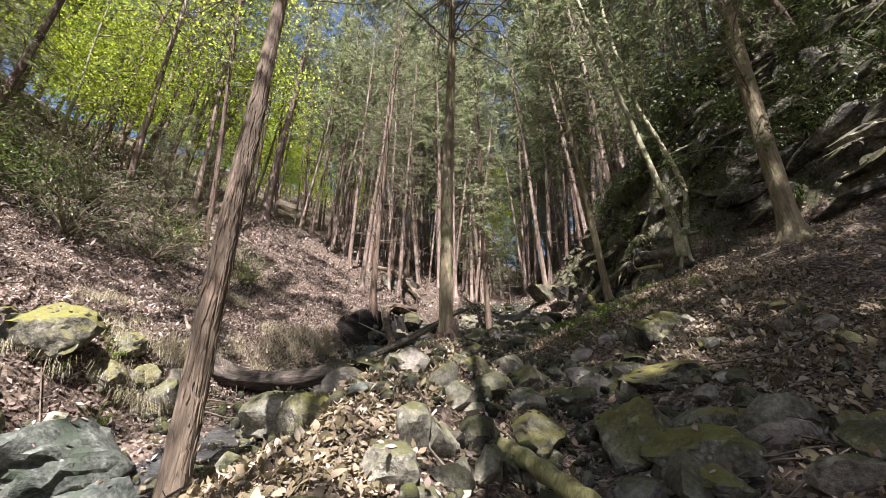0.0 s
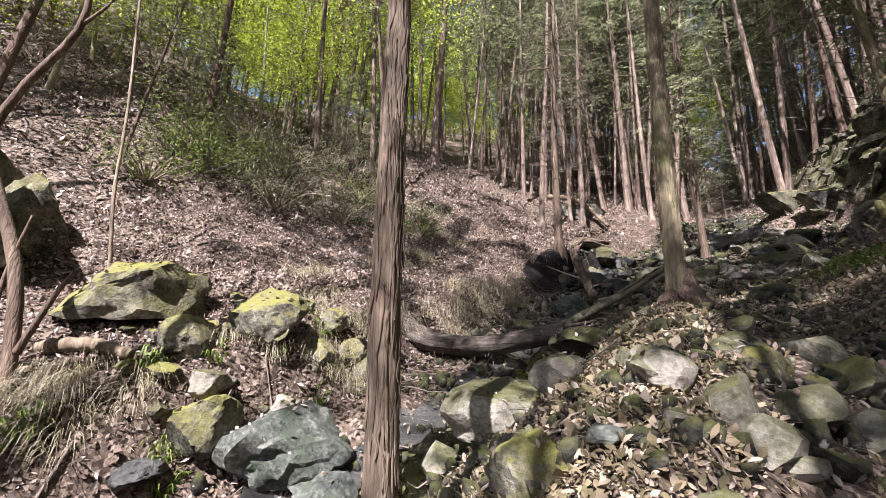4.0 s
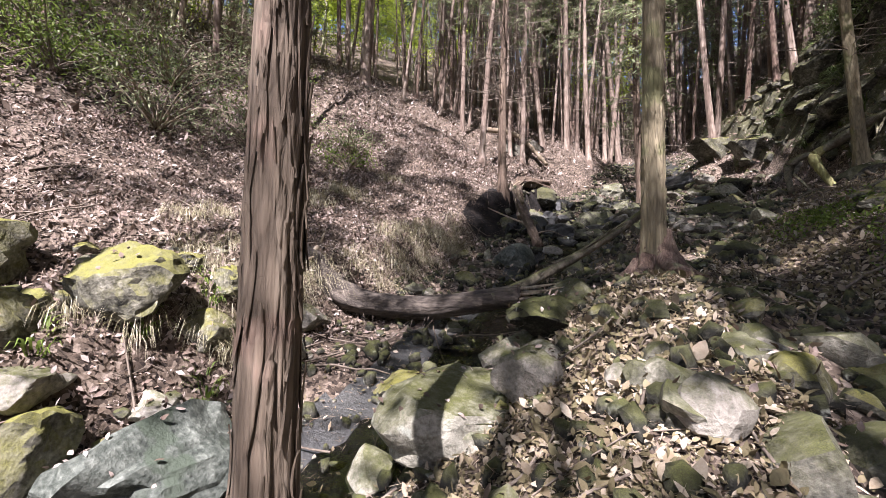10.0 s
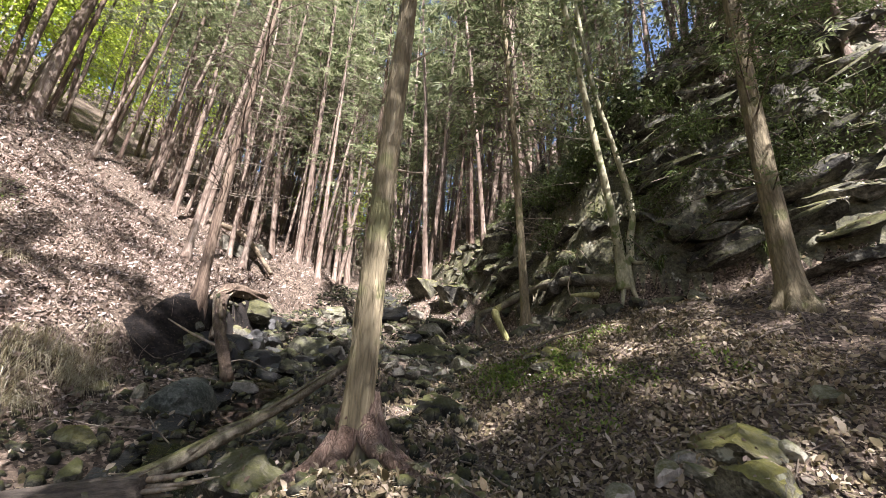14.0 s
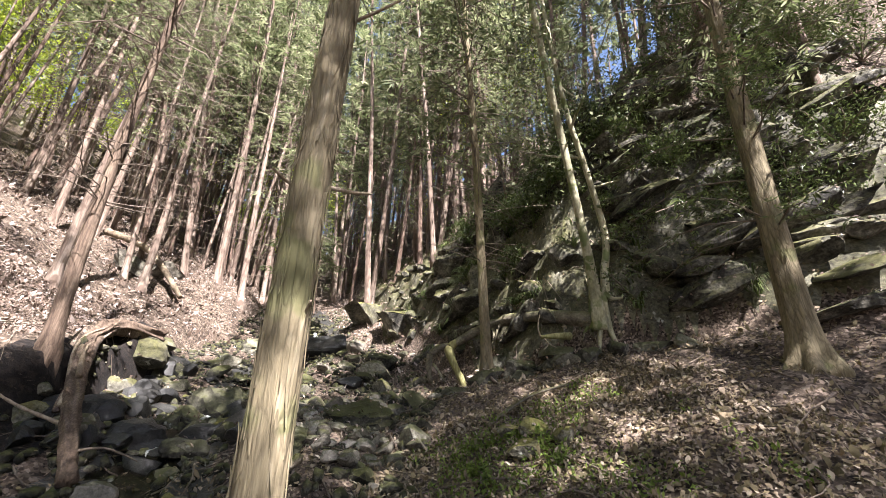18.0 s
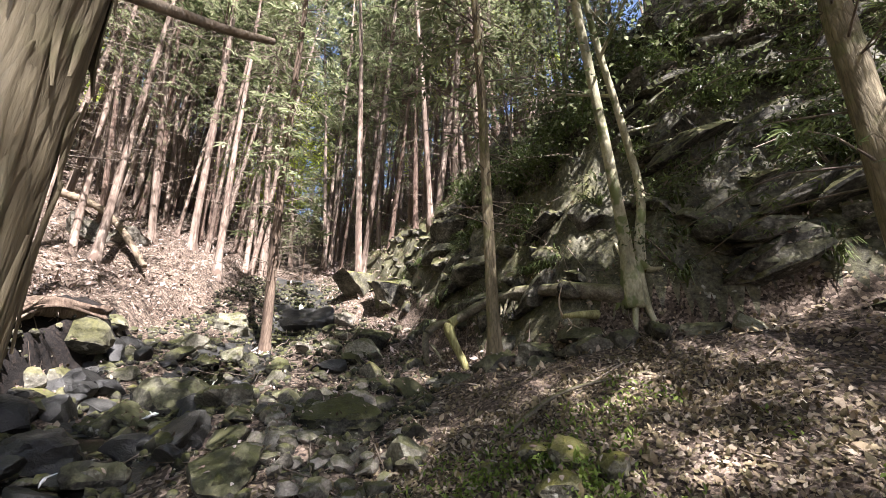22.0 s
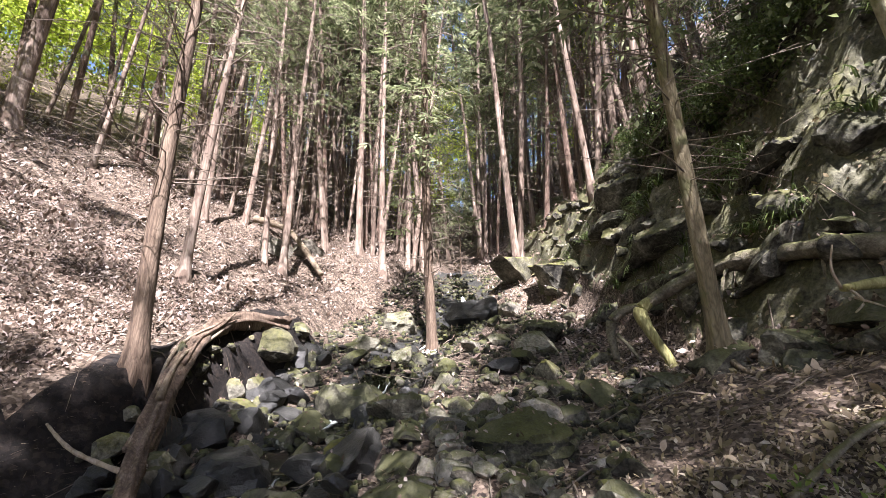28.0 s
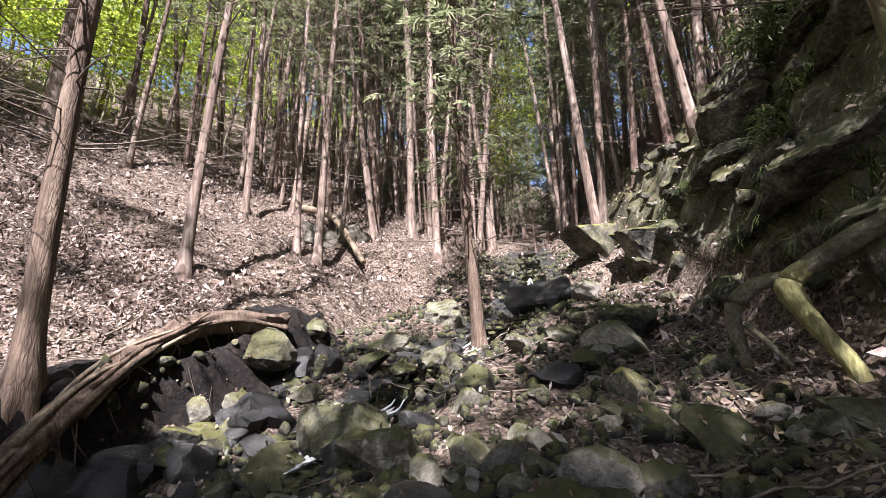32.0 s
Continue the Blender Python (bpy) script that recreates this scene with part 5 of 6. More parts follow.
boulder(-3.63, 11.58, (0.52, 0.41, 0.47), WET, "dark wet slab lying in the stream", 78, 19, 0.26, cuts=9, detail=3)
boulder(-3.94, 12.51, (0.75, 0.65, 0.55), WET, "wet dark stone at the edge of the stream", 79, 66, 0.33, cuts=10, detail=4)
boulder(-3.07, 12.86, (0.52, 0.49, 0.54), GREY, "weathered grey block half sunk in leaves", 80, 113, 0.26, cuts=11, low=0.34, detail=3)
boulder(-0.61, 13.3, (0.6, 0.42, 0.43), WET, "wet dark stone at the edge of the stream", 81, 160, 0.26, cuts=7, detail=3)
boulder(0.17, 14.16, (0.79, 0.62, 0.49), GREY, "angular grey stone spotted with lichen in the rubble", 82, 27, 0.26, cuts=8, detail=3)
boulder(-2.79, 16.24, (1.04, 0.89, 0.65), GREY, "weathered grey block half sunk in leaves", 83, 74, 0.33, cuts=9, low=0.34, detail=4)
boulder(0.24, 12.36, (0.45, 0.42, 0.37), M_CLIFF_MOSS, "mossy block among dry leaves and rubble", 84, 121, 0.26, cuts=10, detail=3)
boulder(0.19, 11.62, (0.5, 0.35, 0.34), M_CLIFF_MOSS, "boulder dark with yellow-green moss in the gully", 85, 168, 0.26, cuts=11, detail=3)
boulder(-1.41, 12.81, (0.37, 0.29, 0.31), GREY, "weathered grey block half sunk in leaves", 86, 35, 0.26, cuts=7, low=0.34, detail=3)
boulder(-4.38, 14.4, (0.69, 0.59, 0.49), GREY, "grey broken stone in the gully bed", 87, 82, 0.26, cuts=8, detail=3)
boulder(-0.22, 11.56, (0.4, 0.38, 0.27), M_CLIFF_MOSS, "boulder dark with yellow-green moss in the gully", 88, 129, 0.26, cuts=9, detail=3)
boulder(-3.11, 14.73, (0.56, 0.39, 0.47), GREY, "weathered grey block half sunk in leaves", 89, 176, 0.26, cuts=10, low=0.34, detail=3)
boulder(-2.31, 14.6, (0.53, 0.41, 0.44), GREY, "grey broken stone in the gully bed", 90, 43, 0.26, cuts=11, detail=3)
boulder(-0.55, 14.72, (0.51, 0.44, 0.32), GREY, "angular grey stone spotted with lichen in the rubble", 91, 90, 0.26, cuts=7, detail=3)
boulder(0.29, 14.89, (0.96, 0.9, 0.55), M_CLIFF_MOSS, "rounded stone with a cap of green moss", 92, 137, 0.33, cuts=8, low=0.34, detail=4)
boulder(0.35, 18.6, (2.6, 1.5, 1.5), M_ROCK_LUSH, "pale slanting rock lip capped with yellow moss", 139, 62, 0.3, (0, 24), cuts=11)
boulder(-0.15, 17.4, (1.3, 0.9, 1.0), PALE, "pale slanting face below the mossy rock lip", 141, 70, 0.3, (0, 26), cuts=11)
boulder(1.2, 17.2, (1.5, 1.9, 1.5), M_CLIFF, "dark rock shoulder above the stream", 140, 20, 0.4)
boulder(-6.9, 17.9, (1.3, 0.9, 0.9), PALE, "sunlit pale outcrop on the slope", 143, 30, 0.35)
boulder(-6.0, 18.4, (0.9, 0.8, 0.7), PALE, "sunlit pale outcrop on the slope", 144, 80, 0.35)
boulder(2.62, 10.36, (0.7, 0.5, 0.42), M_CLIFF_MOSS, "stone carrying the pale broken branch", 145, 10, 0.3)
boulder(-7.75, 0.7, (1.5, 1.4, 1.6), MOSSY, "big grey boulder under a pile of mossy ones", 147, 80, 0.05)
boulder(-7.5, 0.75, (1.35, 1.1, 0.75), M_ROCK_LUSH, "mossy boulder wedged below the top one", 151, 20, 0.3, z=3.85)
boulder(-7.55, 0.5, (1.3, 1.15, 0.95), M_ROCK_LUSH, "overhanging boulder bright with yellow-green moss", 146, 30, 0.3, z=4.65)
boulder(-7.1, 0.55, (0.8, 0.7, 0.6), M_ROCK_LUSH, "mossy block below the overhanging boulder", 152, 10, 0.1)
boulder(-8.3, 1.5, (1.2, 1.0, 1.3), MOSSY, "mossy boulder leaning on the slope", 153, 60, 0.15)
boulder(-9.1, 1.0, (1.6, 1.4, 1.6), MOSSY, "big boulder half buried behind the mossy pile", 154, 60, 0.2)

# mossy blocks under the root along the rock foot, and beside the herbs
for k, (x, y, w) in enumerate([(1.55, 11.95, 0.6), (1.95, 11.55, 0.75), (2.4, 11.05, 0.8), (2.75, 10.6, 0.55), (3.0, 10.05, 0.5), (3.4, 9.7, 0.45), (2.75, 10.1, 0.5), (2.2, 10.85, 0.5), (3.8, 9.45, 0.45), (4.2, 9.1, 0.45)]):
    boulder(x, y, (w * 1.15, w, w * 0.8), M_CLIFF_MOSS if k % 3 else GREY, "mossy block at the foot of the rock face", 820 + k, 37 * k, 0.3, cuts=10, detail=3)["group"] = "blocks of the rock foot"
for k, (x, y, w) in enumerate([(0.95, 8.3, 0.3), (1.2, 8.55, 0.36), (1.35, 8.2, 0.26), (1.05, 8.75, 0.3), (0.7, 8.9, 0.24)]):
    boulder(x, y, (w * 1.2, w, w * 0.8), MOSSY, "small mossy stone beside green herbs", 840 + k, 61 * k, 0.2, cuts=9, detail=3)
# small bright rocks of the sunny bank
brng = np.random.default_rng(29)
for k, (x, y, w, h) in enumerate([(-5.24, 3.52, 0.8, 0.62), (-5.4, 2.7, 0.55, 0.5), (-5.6, 3.04, 0.24, 0.24), (-5.04, 2.83, 0.46, 0.3), (-5.21, 2.44, 0.3, 0.2), (-4.93, 4.03, 0.42, 0.36), (-5.33, 2.22, 0.26, 0.14), (-4.8, 3.52, 0.4, 0.22), (-4.82, 2.75, 0.55, 0.62),
                                  (-4.91, 4.47, 0.36, 0.3), (-5.13, 4.34, 0.42, 0.34), (-5.8, 3.5, 0.36, 0.3), (-4.72, 3.2, 0.3, 0.2), (-5.5, 4.1, 0.34, 0.26), (-4.75, 1.9, 0.5, 0.2), (-4.9, 1.45, 0.55, 0.18), (-4.85, 2.25, 0.4, 0.2)]):
    boulder(x, y, (w, w * 0.85, h), (M_ROCK_LUSH, MOSSY, M_ROCK_LUSH, PALE)[k % 4] if k < 14 else WET, ("rounded rock bright with yellow-green moss on the grassy bank", "mossy rock set in the grassy bank", "small rock bright with moss on the grassy bank", "bleached rock set in the grassy bank")[k % 4] if k < 14 else "dark flat stone in the foot of the bank",
            860 + k, 53 * k, 0.1, cuts=9, detail=4, name="bank_rock", low=0.34)["group"] = "rocks of the sunny bank"
for k in range(26):
    x, y, w = brng.uniform(-6.2, -4.6), brng.uniform(2.3, 4.7), brng.uniform(0.1, 0.24)
    boulder(x, y, (w * 1.2, w, w * 0.8), (MOSSY, GREY, PALE)[k % 3], ("small mossy stone on the grassy bank", "small grey stone on the grassy bank", "small bleached stone on the grassy bank")[k % 3], 880 + k, brng.uniform(0, 180), 0.12, cuts=9, detail=3, name="bank_rock", low=0.3)["group"] = "rocks of the sunny bank"
# pile of pale stones beside the bed
for k in range(90):
    x, y, w = brng.normal(-0.65, 0.38), brng.uniform(9.2, 11.6), brng.uniform(0.09, 0.26)
    boulder(x, y, (w * 1.25, w, w * 0.7), PALE if k % 4 else GREY, "pale angular stone in a loose heap", 900 + k % 9, brng.uniform(0, 180), 0.05, (brng.uniform(-25, 25), brng.uniform(-25, 25)), cuts=8, detail=2, name="heap_stone", category="stone")["group"] = "heap of pale stones"

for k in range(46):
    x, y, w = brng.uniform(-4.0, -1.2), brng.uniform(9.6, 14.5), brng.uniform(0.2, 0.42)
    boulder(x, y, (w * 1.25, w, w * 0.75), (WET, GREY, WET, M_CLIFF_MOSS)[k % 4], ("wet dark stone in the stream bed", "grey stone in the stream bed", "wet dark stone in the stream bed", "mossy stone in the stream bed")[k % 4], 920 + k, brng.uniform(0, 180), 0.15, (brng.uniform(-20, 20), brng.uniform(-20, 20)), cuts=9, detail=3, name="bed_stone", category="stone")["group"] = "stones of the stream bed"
# mostly near-black stones, added so that the sunlit hollow reads as shaded
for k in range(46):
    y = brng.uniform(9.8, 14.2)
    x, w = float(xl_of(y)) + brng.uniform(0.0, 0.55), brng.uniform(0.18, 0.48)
    boulder(x, y, (w * 1.2, w, w * 0.9), (WET, GREY, WET, WET)[k % 4], ("wet stone under the bank, near-black to suggest shade", "grey stone under the bank", "wet stone under the bank, near-black to suggest shade", "wet stone under the bank, near-black to suggest shade")[k % 4], 1100 + k, brng.uniform(0, 180), 0.18, (brng.uniform(-20, 20), brng.uniform(-20, 20)), cuts=9, detail=3, name="bed_stone", category="stone")["group"] = "stones of the stream bed"
# a few more added stones, dark in colour to stand for the hollow's shade
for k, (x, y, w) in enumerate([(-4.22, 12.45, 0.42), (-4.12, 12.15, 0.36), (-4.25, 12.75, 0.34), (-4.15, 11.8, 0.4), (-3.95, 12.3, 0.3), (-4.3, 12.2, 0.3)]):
    boulder(x, y, (w * 1.2, w, w), M_CLIFF, "stone lodged under the lip of the bank, darkened for shade", 1160 + k, 47 * k, 0.15, cuts=9, detail=3, name="bed_stone", category="stone")["group"] = "stones of the stream bed"
# dark overhanging cliff beyond the twin-stemmed tree
for k in range(74):
    y = brng.uniform(7.7, 10.6)
    x = float(xw_of(y)) + 0.1 + 2.7 * (k % 9) / 9 + brng.uniform(0, 0.3)
    if math.hypot(x - 3.5, y - 10) < 1.0 or math.hypot(x - 4.26, y - 7.53) < 0.8:
        continue
    L = brng.uniform(0.7, 1.9)
    way = math.degrees(math.atan2(-1.0, -float(xw_of(y + 0.5) - xw_of(y - 0.5))))
    boulder(x, y, (L, brng.uniform(0.5, 0.9), brng.uniform(0.28, 0.6)), M_CLIFF if k % 6 else M_CLIFF_MOSS, "dark layered slab in the overhanging cliff", 970 + k, way + brng.uniform(-25, 25), 0.1, (brng.uniform(-15, 25), -brng.uniform(2, 24)), cuts=13, detail=4, name="cliff_block", low=0.2)["group"] = "slabs of the overhanging cliff"

for k, (x, y, w) in enumerate([(4.25, 9.75, 0.5), (4.45, 9.5, 0.6), (4.3, 10.2, 0.6), (4.7, 9.2, 0.55), (4.6, 9.9, 0.8), (4.1, 10.6, 0.6)]):
    boulder(x, y, (w, w * 0.9, w * 0.7), M_CLIFF_MOSS if k % 2 else M_CLIFF, "dark block beside the twin-stemmed tree", 1040 + k, 50 * k, 0.25, cuts=10, detail=3, name="cliff_block")["group"] = "blocks of the overhanging cliff"

# ledges of the rock face: tilted blocks, each a thing
wrng = np.random.default_rng(17)
for k in range(110):
    y = wrng.uniform(9.6, 18.5)
    s = wrng.uniform(-0.1, 2.7 if y < 15 else 1.2)
    x = float(xw_of(y)) + s
    w = wrng.uniform(0.2, 0.5) if k % 3 else wrng.uniform(0.45, 0.8)
    boulder(x, y, (w, w * wrng.uniform(0.6, 0.9), w * wrng.uniform(0.45, 0.8)), (M_CLIFF, M_CLIFF_MOSS, M_CLIFF, M_CLIFF_MOSS)[k % 4], "dark mossy block in the shaded rock face", 500 + k, wrng.uniform(0, 180), 0.3,
            (wrng.uniform(-25, 25), wrng.uniform(-40, 10)), cuts=9, detail=3, name="cliff_block")["group"] = "blocks of the rock face"
# long beds of rock that climb along the face
for k in range(50):
    y = wrng.uniform(8.4, 15.5)
    x = float(xw_of(y)) + 0.15 + 2.6 * (k % 8) / 8 + wrng.uniform(0, 0.3)
    if math.hypot(x - 3.4, y - 10.1) < 1.0:
        continue
    way = math.degrees(math.atan2(-1.0, -float(xw_of(y + 0.5) - xw_of(y - 0.5))))
    L = wrng.uniform(0.9, 1.9)
    boulder(x, y, (L, wrng.uniform(0.6, 1.0), wrng.uniform(0.45, 0.8)), M_CLIFF_MOSS if k % 5 in (0, 3) else M_CLIFF, "long dark ledge of layered rock, mossy on top", 1500 + k, way + wrng.uniform(-14, 14), 0.22,
            (wrng.uniform(-18, 12), -wrng.uniform(14, 34)), cuts=14, detail=4, name="rock_ledge", low=0.2)["group"] = "ledges of the rock face"

# rubble: loose stones, each one a thing, on a few shared shapes
stone_meshes = [rock_mesh(300 + k, 2, 8, 0.6 + 0.05 * (k % 3), 0.08) for k in range(10)]
stone_kinds = []
for k, me in enumerate(stone_meshes):
    me.materials.append((M_ROCK, M_ROCK_MOSS, M_ROCK, M_ROCK_PALE, M_ROCK)[k % 5])
srng = np.random.default_rng(9)


def stone_spot():
    """A place in the rubble: the bed, the dry side channel or the bank's foot."""
    while True:
        y = srng.uniform(1.5, 16)
        x = srng.uniform(-5.2, 2.2)
        if x < xl_of(y) - 0.4 or x > max(x0_of(y) + 1.0, -0.2):
            continue
        if -2.3 < x < -0.9 and 0 < y < 3:
            continue
        return x, y


for k in range(186):
    x, y = stone_spot()
    s = float(np.clip(srng.lognormal(-1.45, 0.42), 0.12, 0.5))
    st = new("stone", stone_meshes[int(srng.integers(0, 10))])
    st.matrix_basis = pose(x, y, Z(x, y) + s * 0.12, srng.uniform(-25, 25), srng.uniform(-25, 25), srng.uniform(0, 360)) @ Matrix.Diagonal((s, s, s, 1))
    tagged(st, "loose angular grey stone in the rubble of the gully", "stone", "loose stones in the gully")


for k in range(122):
    x, y = srng.uniform(-1.0, 2.6), srng.uniform(2.1, 6.0)
    if -1.6 < x < -0.7 and y < 3.2 or x > 0.9 + 0.42 * y:
        continue
    s = float(np.clip(srng.lognormal(-1.5, 0.4), 0.1, 0.42))
    st = new("stone", stone_meshes[int(srng.integers(0, 10))])
    st.matrix_basis = pose(x, y, Z(x, y) + s * 0.1, srng.uniform(-25, 25), srng.uniform(-25, 25), srng.uniform(0, 360)) @ Matrix.Diagonal((s * 1.2, s, s, 1))
    tagged(st, "broken mossy grey stone in the dry side channel", "stone", "stones of the side channel")


def scatter_stones(name, n, low, high, spot, seed, material, label):
    rng = np.random.default_rng(seed)
    base = []
    for k in range(6):
        me = rock_mesh(400 + seed * 10 + k, 1, 6, 0.65, 0.05)
        base.append((np.array([q.co for q in me.vertices]), np.array([q.vertices for q in me.polygons])))
        bpy.data.meshes.remove(me)
    out = []
    for k in range(n):
        x, y = spot(rng)
        s = rng.uniform(low, high) * rng.uniform(0.6, 1)
        v, f = base[k % 6]
        rot = np.array(Euler(rng.uniform(0, 6.28, 3)).to_matrix())
        out.append(((v * s) @ rot.T + [x, y, Z(x, y) + s * 0.1], f))
    v, f = merge(out)
    return tagged(mesh_part(name, mesh_of(name, v, f), material), label, "stones", kind="stuff")


def bed_spot(rng):
    while True:
        y = rng.uniform(1.0, 22)
        x = rng.uniform(-5, 2.0)
        if xl_of(y) - 0.2 < x < max(x0_of(y) + 0.8, xs_of(y) + 1.2) and not (-2.4 < x < -0.9 and y < 2.8):
            return x, y


scatter_stones("rubble", 3800, 0.08, 0.26, bed_spot, 3, M_ROCK, "small grey stones filling the gully bed")
scatter_stones("gravel", 1500, 0.03, 0.09, bed_spot, 4, M_ROCK_PALE, "pale gravel between the stones")


# ---- dead leaves ----
def leaf_litter(name, n, xr, yr, size, seed, keep, label, plain=False, material=None):
    rng = np.random.default_rng(seed)
    x, y = rng.uniform(*xr, n), rng.uniform(*yr, n)
    ok = keep(x, y, rng)
    x, y = x[ok], y[ok]
    e = 0.06
    z = land(x, y)
    nx, ny = -(land(x + e, y) - z) / e, -(land(x, y + e) - z) / e
    nrm = norm_rows(np.stack([nx, ny, np.ones_like(x)], -1) + rng.normal(size=(len(x), 3)) * 0.33)
    c = np.stack([x, y, z + rng.uniform(0.004, 0.04, len(x))], -1)
    big = size * np.clip(rng.lognormal(-0.12, 0.42, len(x)), 0.3, 2.0)
    way = rng.normal(size=(len(x), 3))
    v, f = blades(c, way, nrm, big, big * rng.uniform(0.25, 0.6, len(x)), 0.3, 0.15) if plain else flakes_of(c, way, nrm, big, big * rng.uniform(0.34, 0.7, len(x)), rng.normal(size=len(x)) * 0.32)
    return tagged(mesh_part(name, mesh_of(name, v, f), material or M_LEAF), label, "leaves", kind="stuff")


def off_bed(x, y, rng):
    in_bed = (x > xl_of(y)) & (x < np.where(y < 6, np.maximum(x0_of(y) + 1.2, -0.5), np.maximum(x0_of(y) + 0.1, xs_of(y) + 0.7))) & ~((x > -2.7) & (x < -0.75) & (y < 6.5))
    wall = (x > xw_of(y) + 0.1) & (y > 9.5) & (rng.uniform(size=len(x)) < 0.3)
    bank = (x > xl_of(y) - 0.75) & (x < xl_of(y) + 0.5) & (y > 9.3) & (y < 15)
    return ~(bank | (in_bed & (rng.uniform(size=len(x)) < 0.82)) | wall)


leaf_litter("leaf_litter", 40000, (-4.6, 6), (-0.5, 13.5), 0.055, 21, off_bed, "dry brown and tan leaves covering the bank", material=M_LEAF_TAN)
leaf_litter("leaf_litter", 90000, (-9, -4), (0, 13.5), 0.055, 26, off_bed, "dry brown and tan leaves on the sunny slope", True)
leaf_litter("leaf_litter", 76000, (-3.2, 3.2), (0.3, 9.8), 0.043, 23, off_bed, "dry brown and tan leaves beside the path", material=M_LEAF_TAN)
leaf_litter("leaf_litter", 22000, (-2.7, 0.2), (0.6, 5.6), 0.036, 25, off_bed, "small dry leaves and leaf scraps on the stony rise", material=M_LEAF_TAN)
leaf_litter("leaf_litter", 26000, (-17, -8.5), (0, 13), 0.1, 24, off_bed, "dry leaves on the upper bank", True)
leaf_litter("leaf_litter", 56000, (-14, 7), (12, 26), 0.09, 22, off_bed, "dry brown and tan leaves covering the upper slope", True)

# leaves caught on the rocks
_rng = np.random.default_rng(91)
_c, _n = [], []
for ob in big_rocks:
    me = ob.data
    co, nm, ar = np.empty(len(me.polygons) * 3), np.empty(len(me.polygons) * 3), np.empty(len(me.polygons))
    me.polygons.foreach_get("center", co)
    me.polygons.foreach_get("normal", nm)
    me.polygons.foreach_get("area", ar)
    mw = np.array(ob.matrix_basis)
    co = co.reshape(-1, 3) @ mw[:3, :3].T + mw[:3, 3]
    nm = norm_rows(nm.reshape(-1, 3) @ np.linalg.inv(mw[:3, :3]))
    good = np.where((nm[:, 2] > 0.72))[0]
    if len(good):
        k = min(60, int(6 + 26 * ob.scale.x ** 2)) if ob.scale.x > 0 else 6
        pick = _rng.choice(good, k)
        _c.append(co[pick] + nm[pick] * 0.008 + _rng.normal(size=(k, 3)) * [0.015, 0.015, 0])
        _n.append(nm[pick] + _rng.normal(size=(k, 3)) * 0.25)
_c, _n = np.vstack(_c), np.vstack(_n)
_v, _f = flakes_of(_c, _rng.normal(size=_c.shape), _n, 0.06 * _rng.uniform(0.6, 1.2, len(_c)), 0.034 * _rng.uniform(0.7, 1.2, len(_c)), _rng.normal(size=len(_c)) * 0.4)
tagged(mesh_part("leaf_litter", mesh_of("leaf_litter", _v, _f), M_LEAF), "dry leaves lying on the rocks", "leaves", kind="stuff")
# needles and fine debris
_x, _y = _rng.uniform(-6.5, 3.5, 42000), _rng.uniform(0.3, 10.5, 42000)
_d = _rng.normal(size=(42000, 3)) * [1, 1, 0.18]
_v, _f = blades(np.stack([_x, _y, land(_x, _y) + _rng.uniform(0.01, 0.045, 42000)], -1), _d, _rng.normal(size=(42000, 3)) * 0.3 + [0, 0, 1], 0.09 * _rng.uniform(0.4, 1.6, 42000), 0.005, 0.1)
tagged(mesh_part("needle_litter", mesh_of("needle_litter", _v, _f), M_NEEDLE), "thin brown needles and twig scraps over the leaves", "needles", kind="stuff")

# ---- fallen wood ----
fallen_log = new("fallen_log")
_kn = [(-5.42, 5.5, 3.0), (-5.24, 5.55, 2.72), (-5.0, 5.65, 2.46), (-4.6, 5.8, 2.3), (-3.8, 6.0, 2.27), (-2.65, 5.95, 2.44)]
_p = curve_pts(_kn, 60)
mesh_part("trunk", tube_mesh("trunk", _p, np.interp(np.arange(60), [0, 8, 16, 30, 59], [0.06, 0.17, 0.19, 0.165, 0.11]) * (1 + 0.22 * fbm(np.arange(60) * 0.23, np.zeros(60), 1, 3, 2)), 28, 0.22, 2), M_LOG_DARK, fallen_log)
_rng = np.random.default_rng(44)
for _k in range(9):
    _o = np.array(_p[57]) + _rng.normal(size=3) * [0.04, 0.04, 0.04]
    _e = _o + [_rng.uniform(0.15, 0.5), _rng.normal() * 0.06, _rng.uniform(-0.02, 0.12)]
    mesh_part("splinter", tube_mesh("splinter", curve_pts([_o - [0.2, 0, 0.02], (_o + _e) / 2, _e], 7), np.linspace(0.03, 0.006, 7), 6, 0.2, _k), M_DEAD, fallen_log)
for _k in range(8):
    _o = np.array(_p[int(_rng.integers(1, 9))])
    _e = _o + [_rng.normal() * 0.22, _rng.normal() * 0.12, _rng.uniform(-0.1, 0.3)]
    mesh_part("root_end", tube_mesh("root_end", curve_pts([_o, (_o + _e) / 2 + _rng.normal(size=3) * 0.03, _e], 7), np.linspace(0.045, 0.008, 7), 7, 0.2, _k), M_DEAD, fallen_log)
for _k in range(10):
    _o = np.array(_p[int(_rng.integers(24, 52))]) - [0, 0.06, 0.03]
    _e = _o + [_rng.normal() * 0.08, -_rng.uniform(0, 0.1), -_rng.uniform(0.12, 0.35)]
    mesh_part("hanging_fibre", tube_mesh("hanging_fibre", curve_pts([_o, (_o + _e) / 2 + [0.02, 0, 0], _e], 5), np.linspace(0.008, 0.003, 5), 4), M_TWIG, fallen_log)
tagged(fallen_log, "rotting dark log with upturned root end across the stream", "log")
pole = new("leaning_pole")
_p = curve_pts([(-2.95, 5.9, 2.4), (-2.6, 6.1, 2.58), (-2.0, 6.6, 3.0), (-1.5, 7.03, 3.42), (-1.25, 7.25, 3.6)], 40)
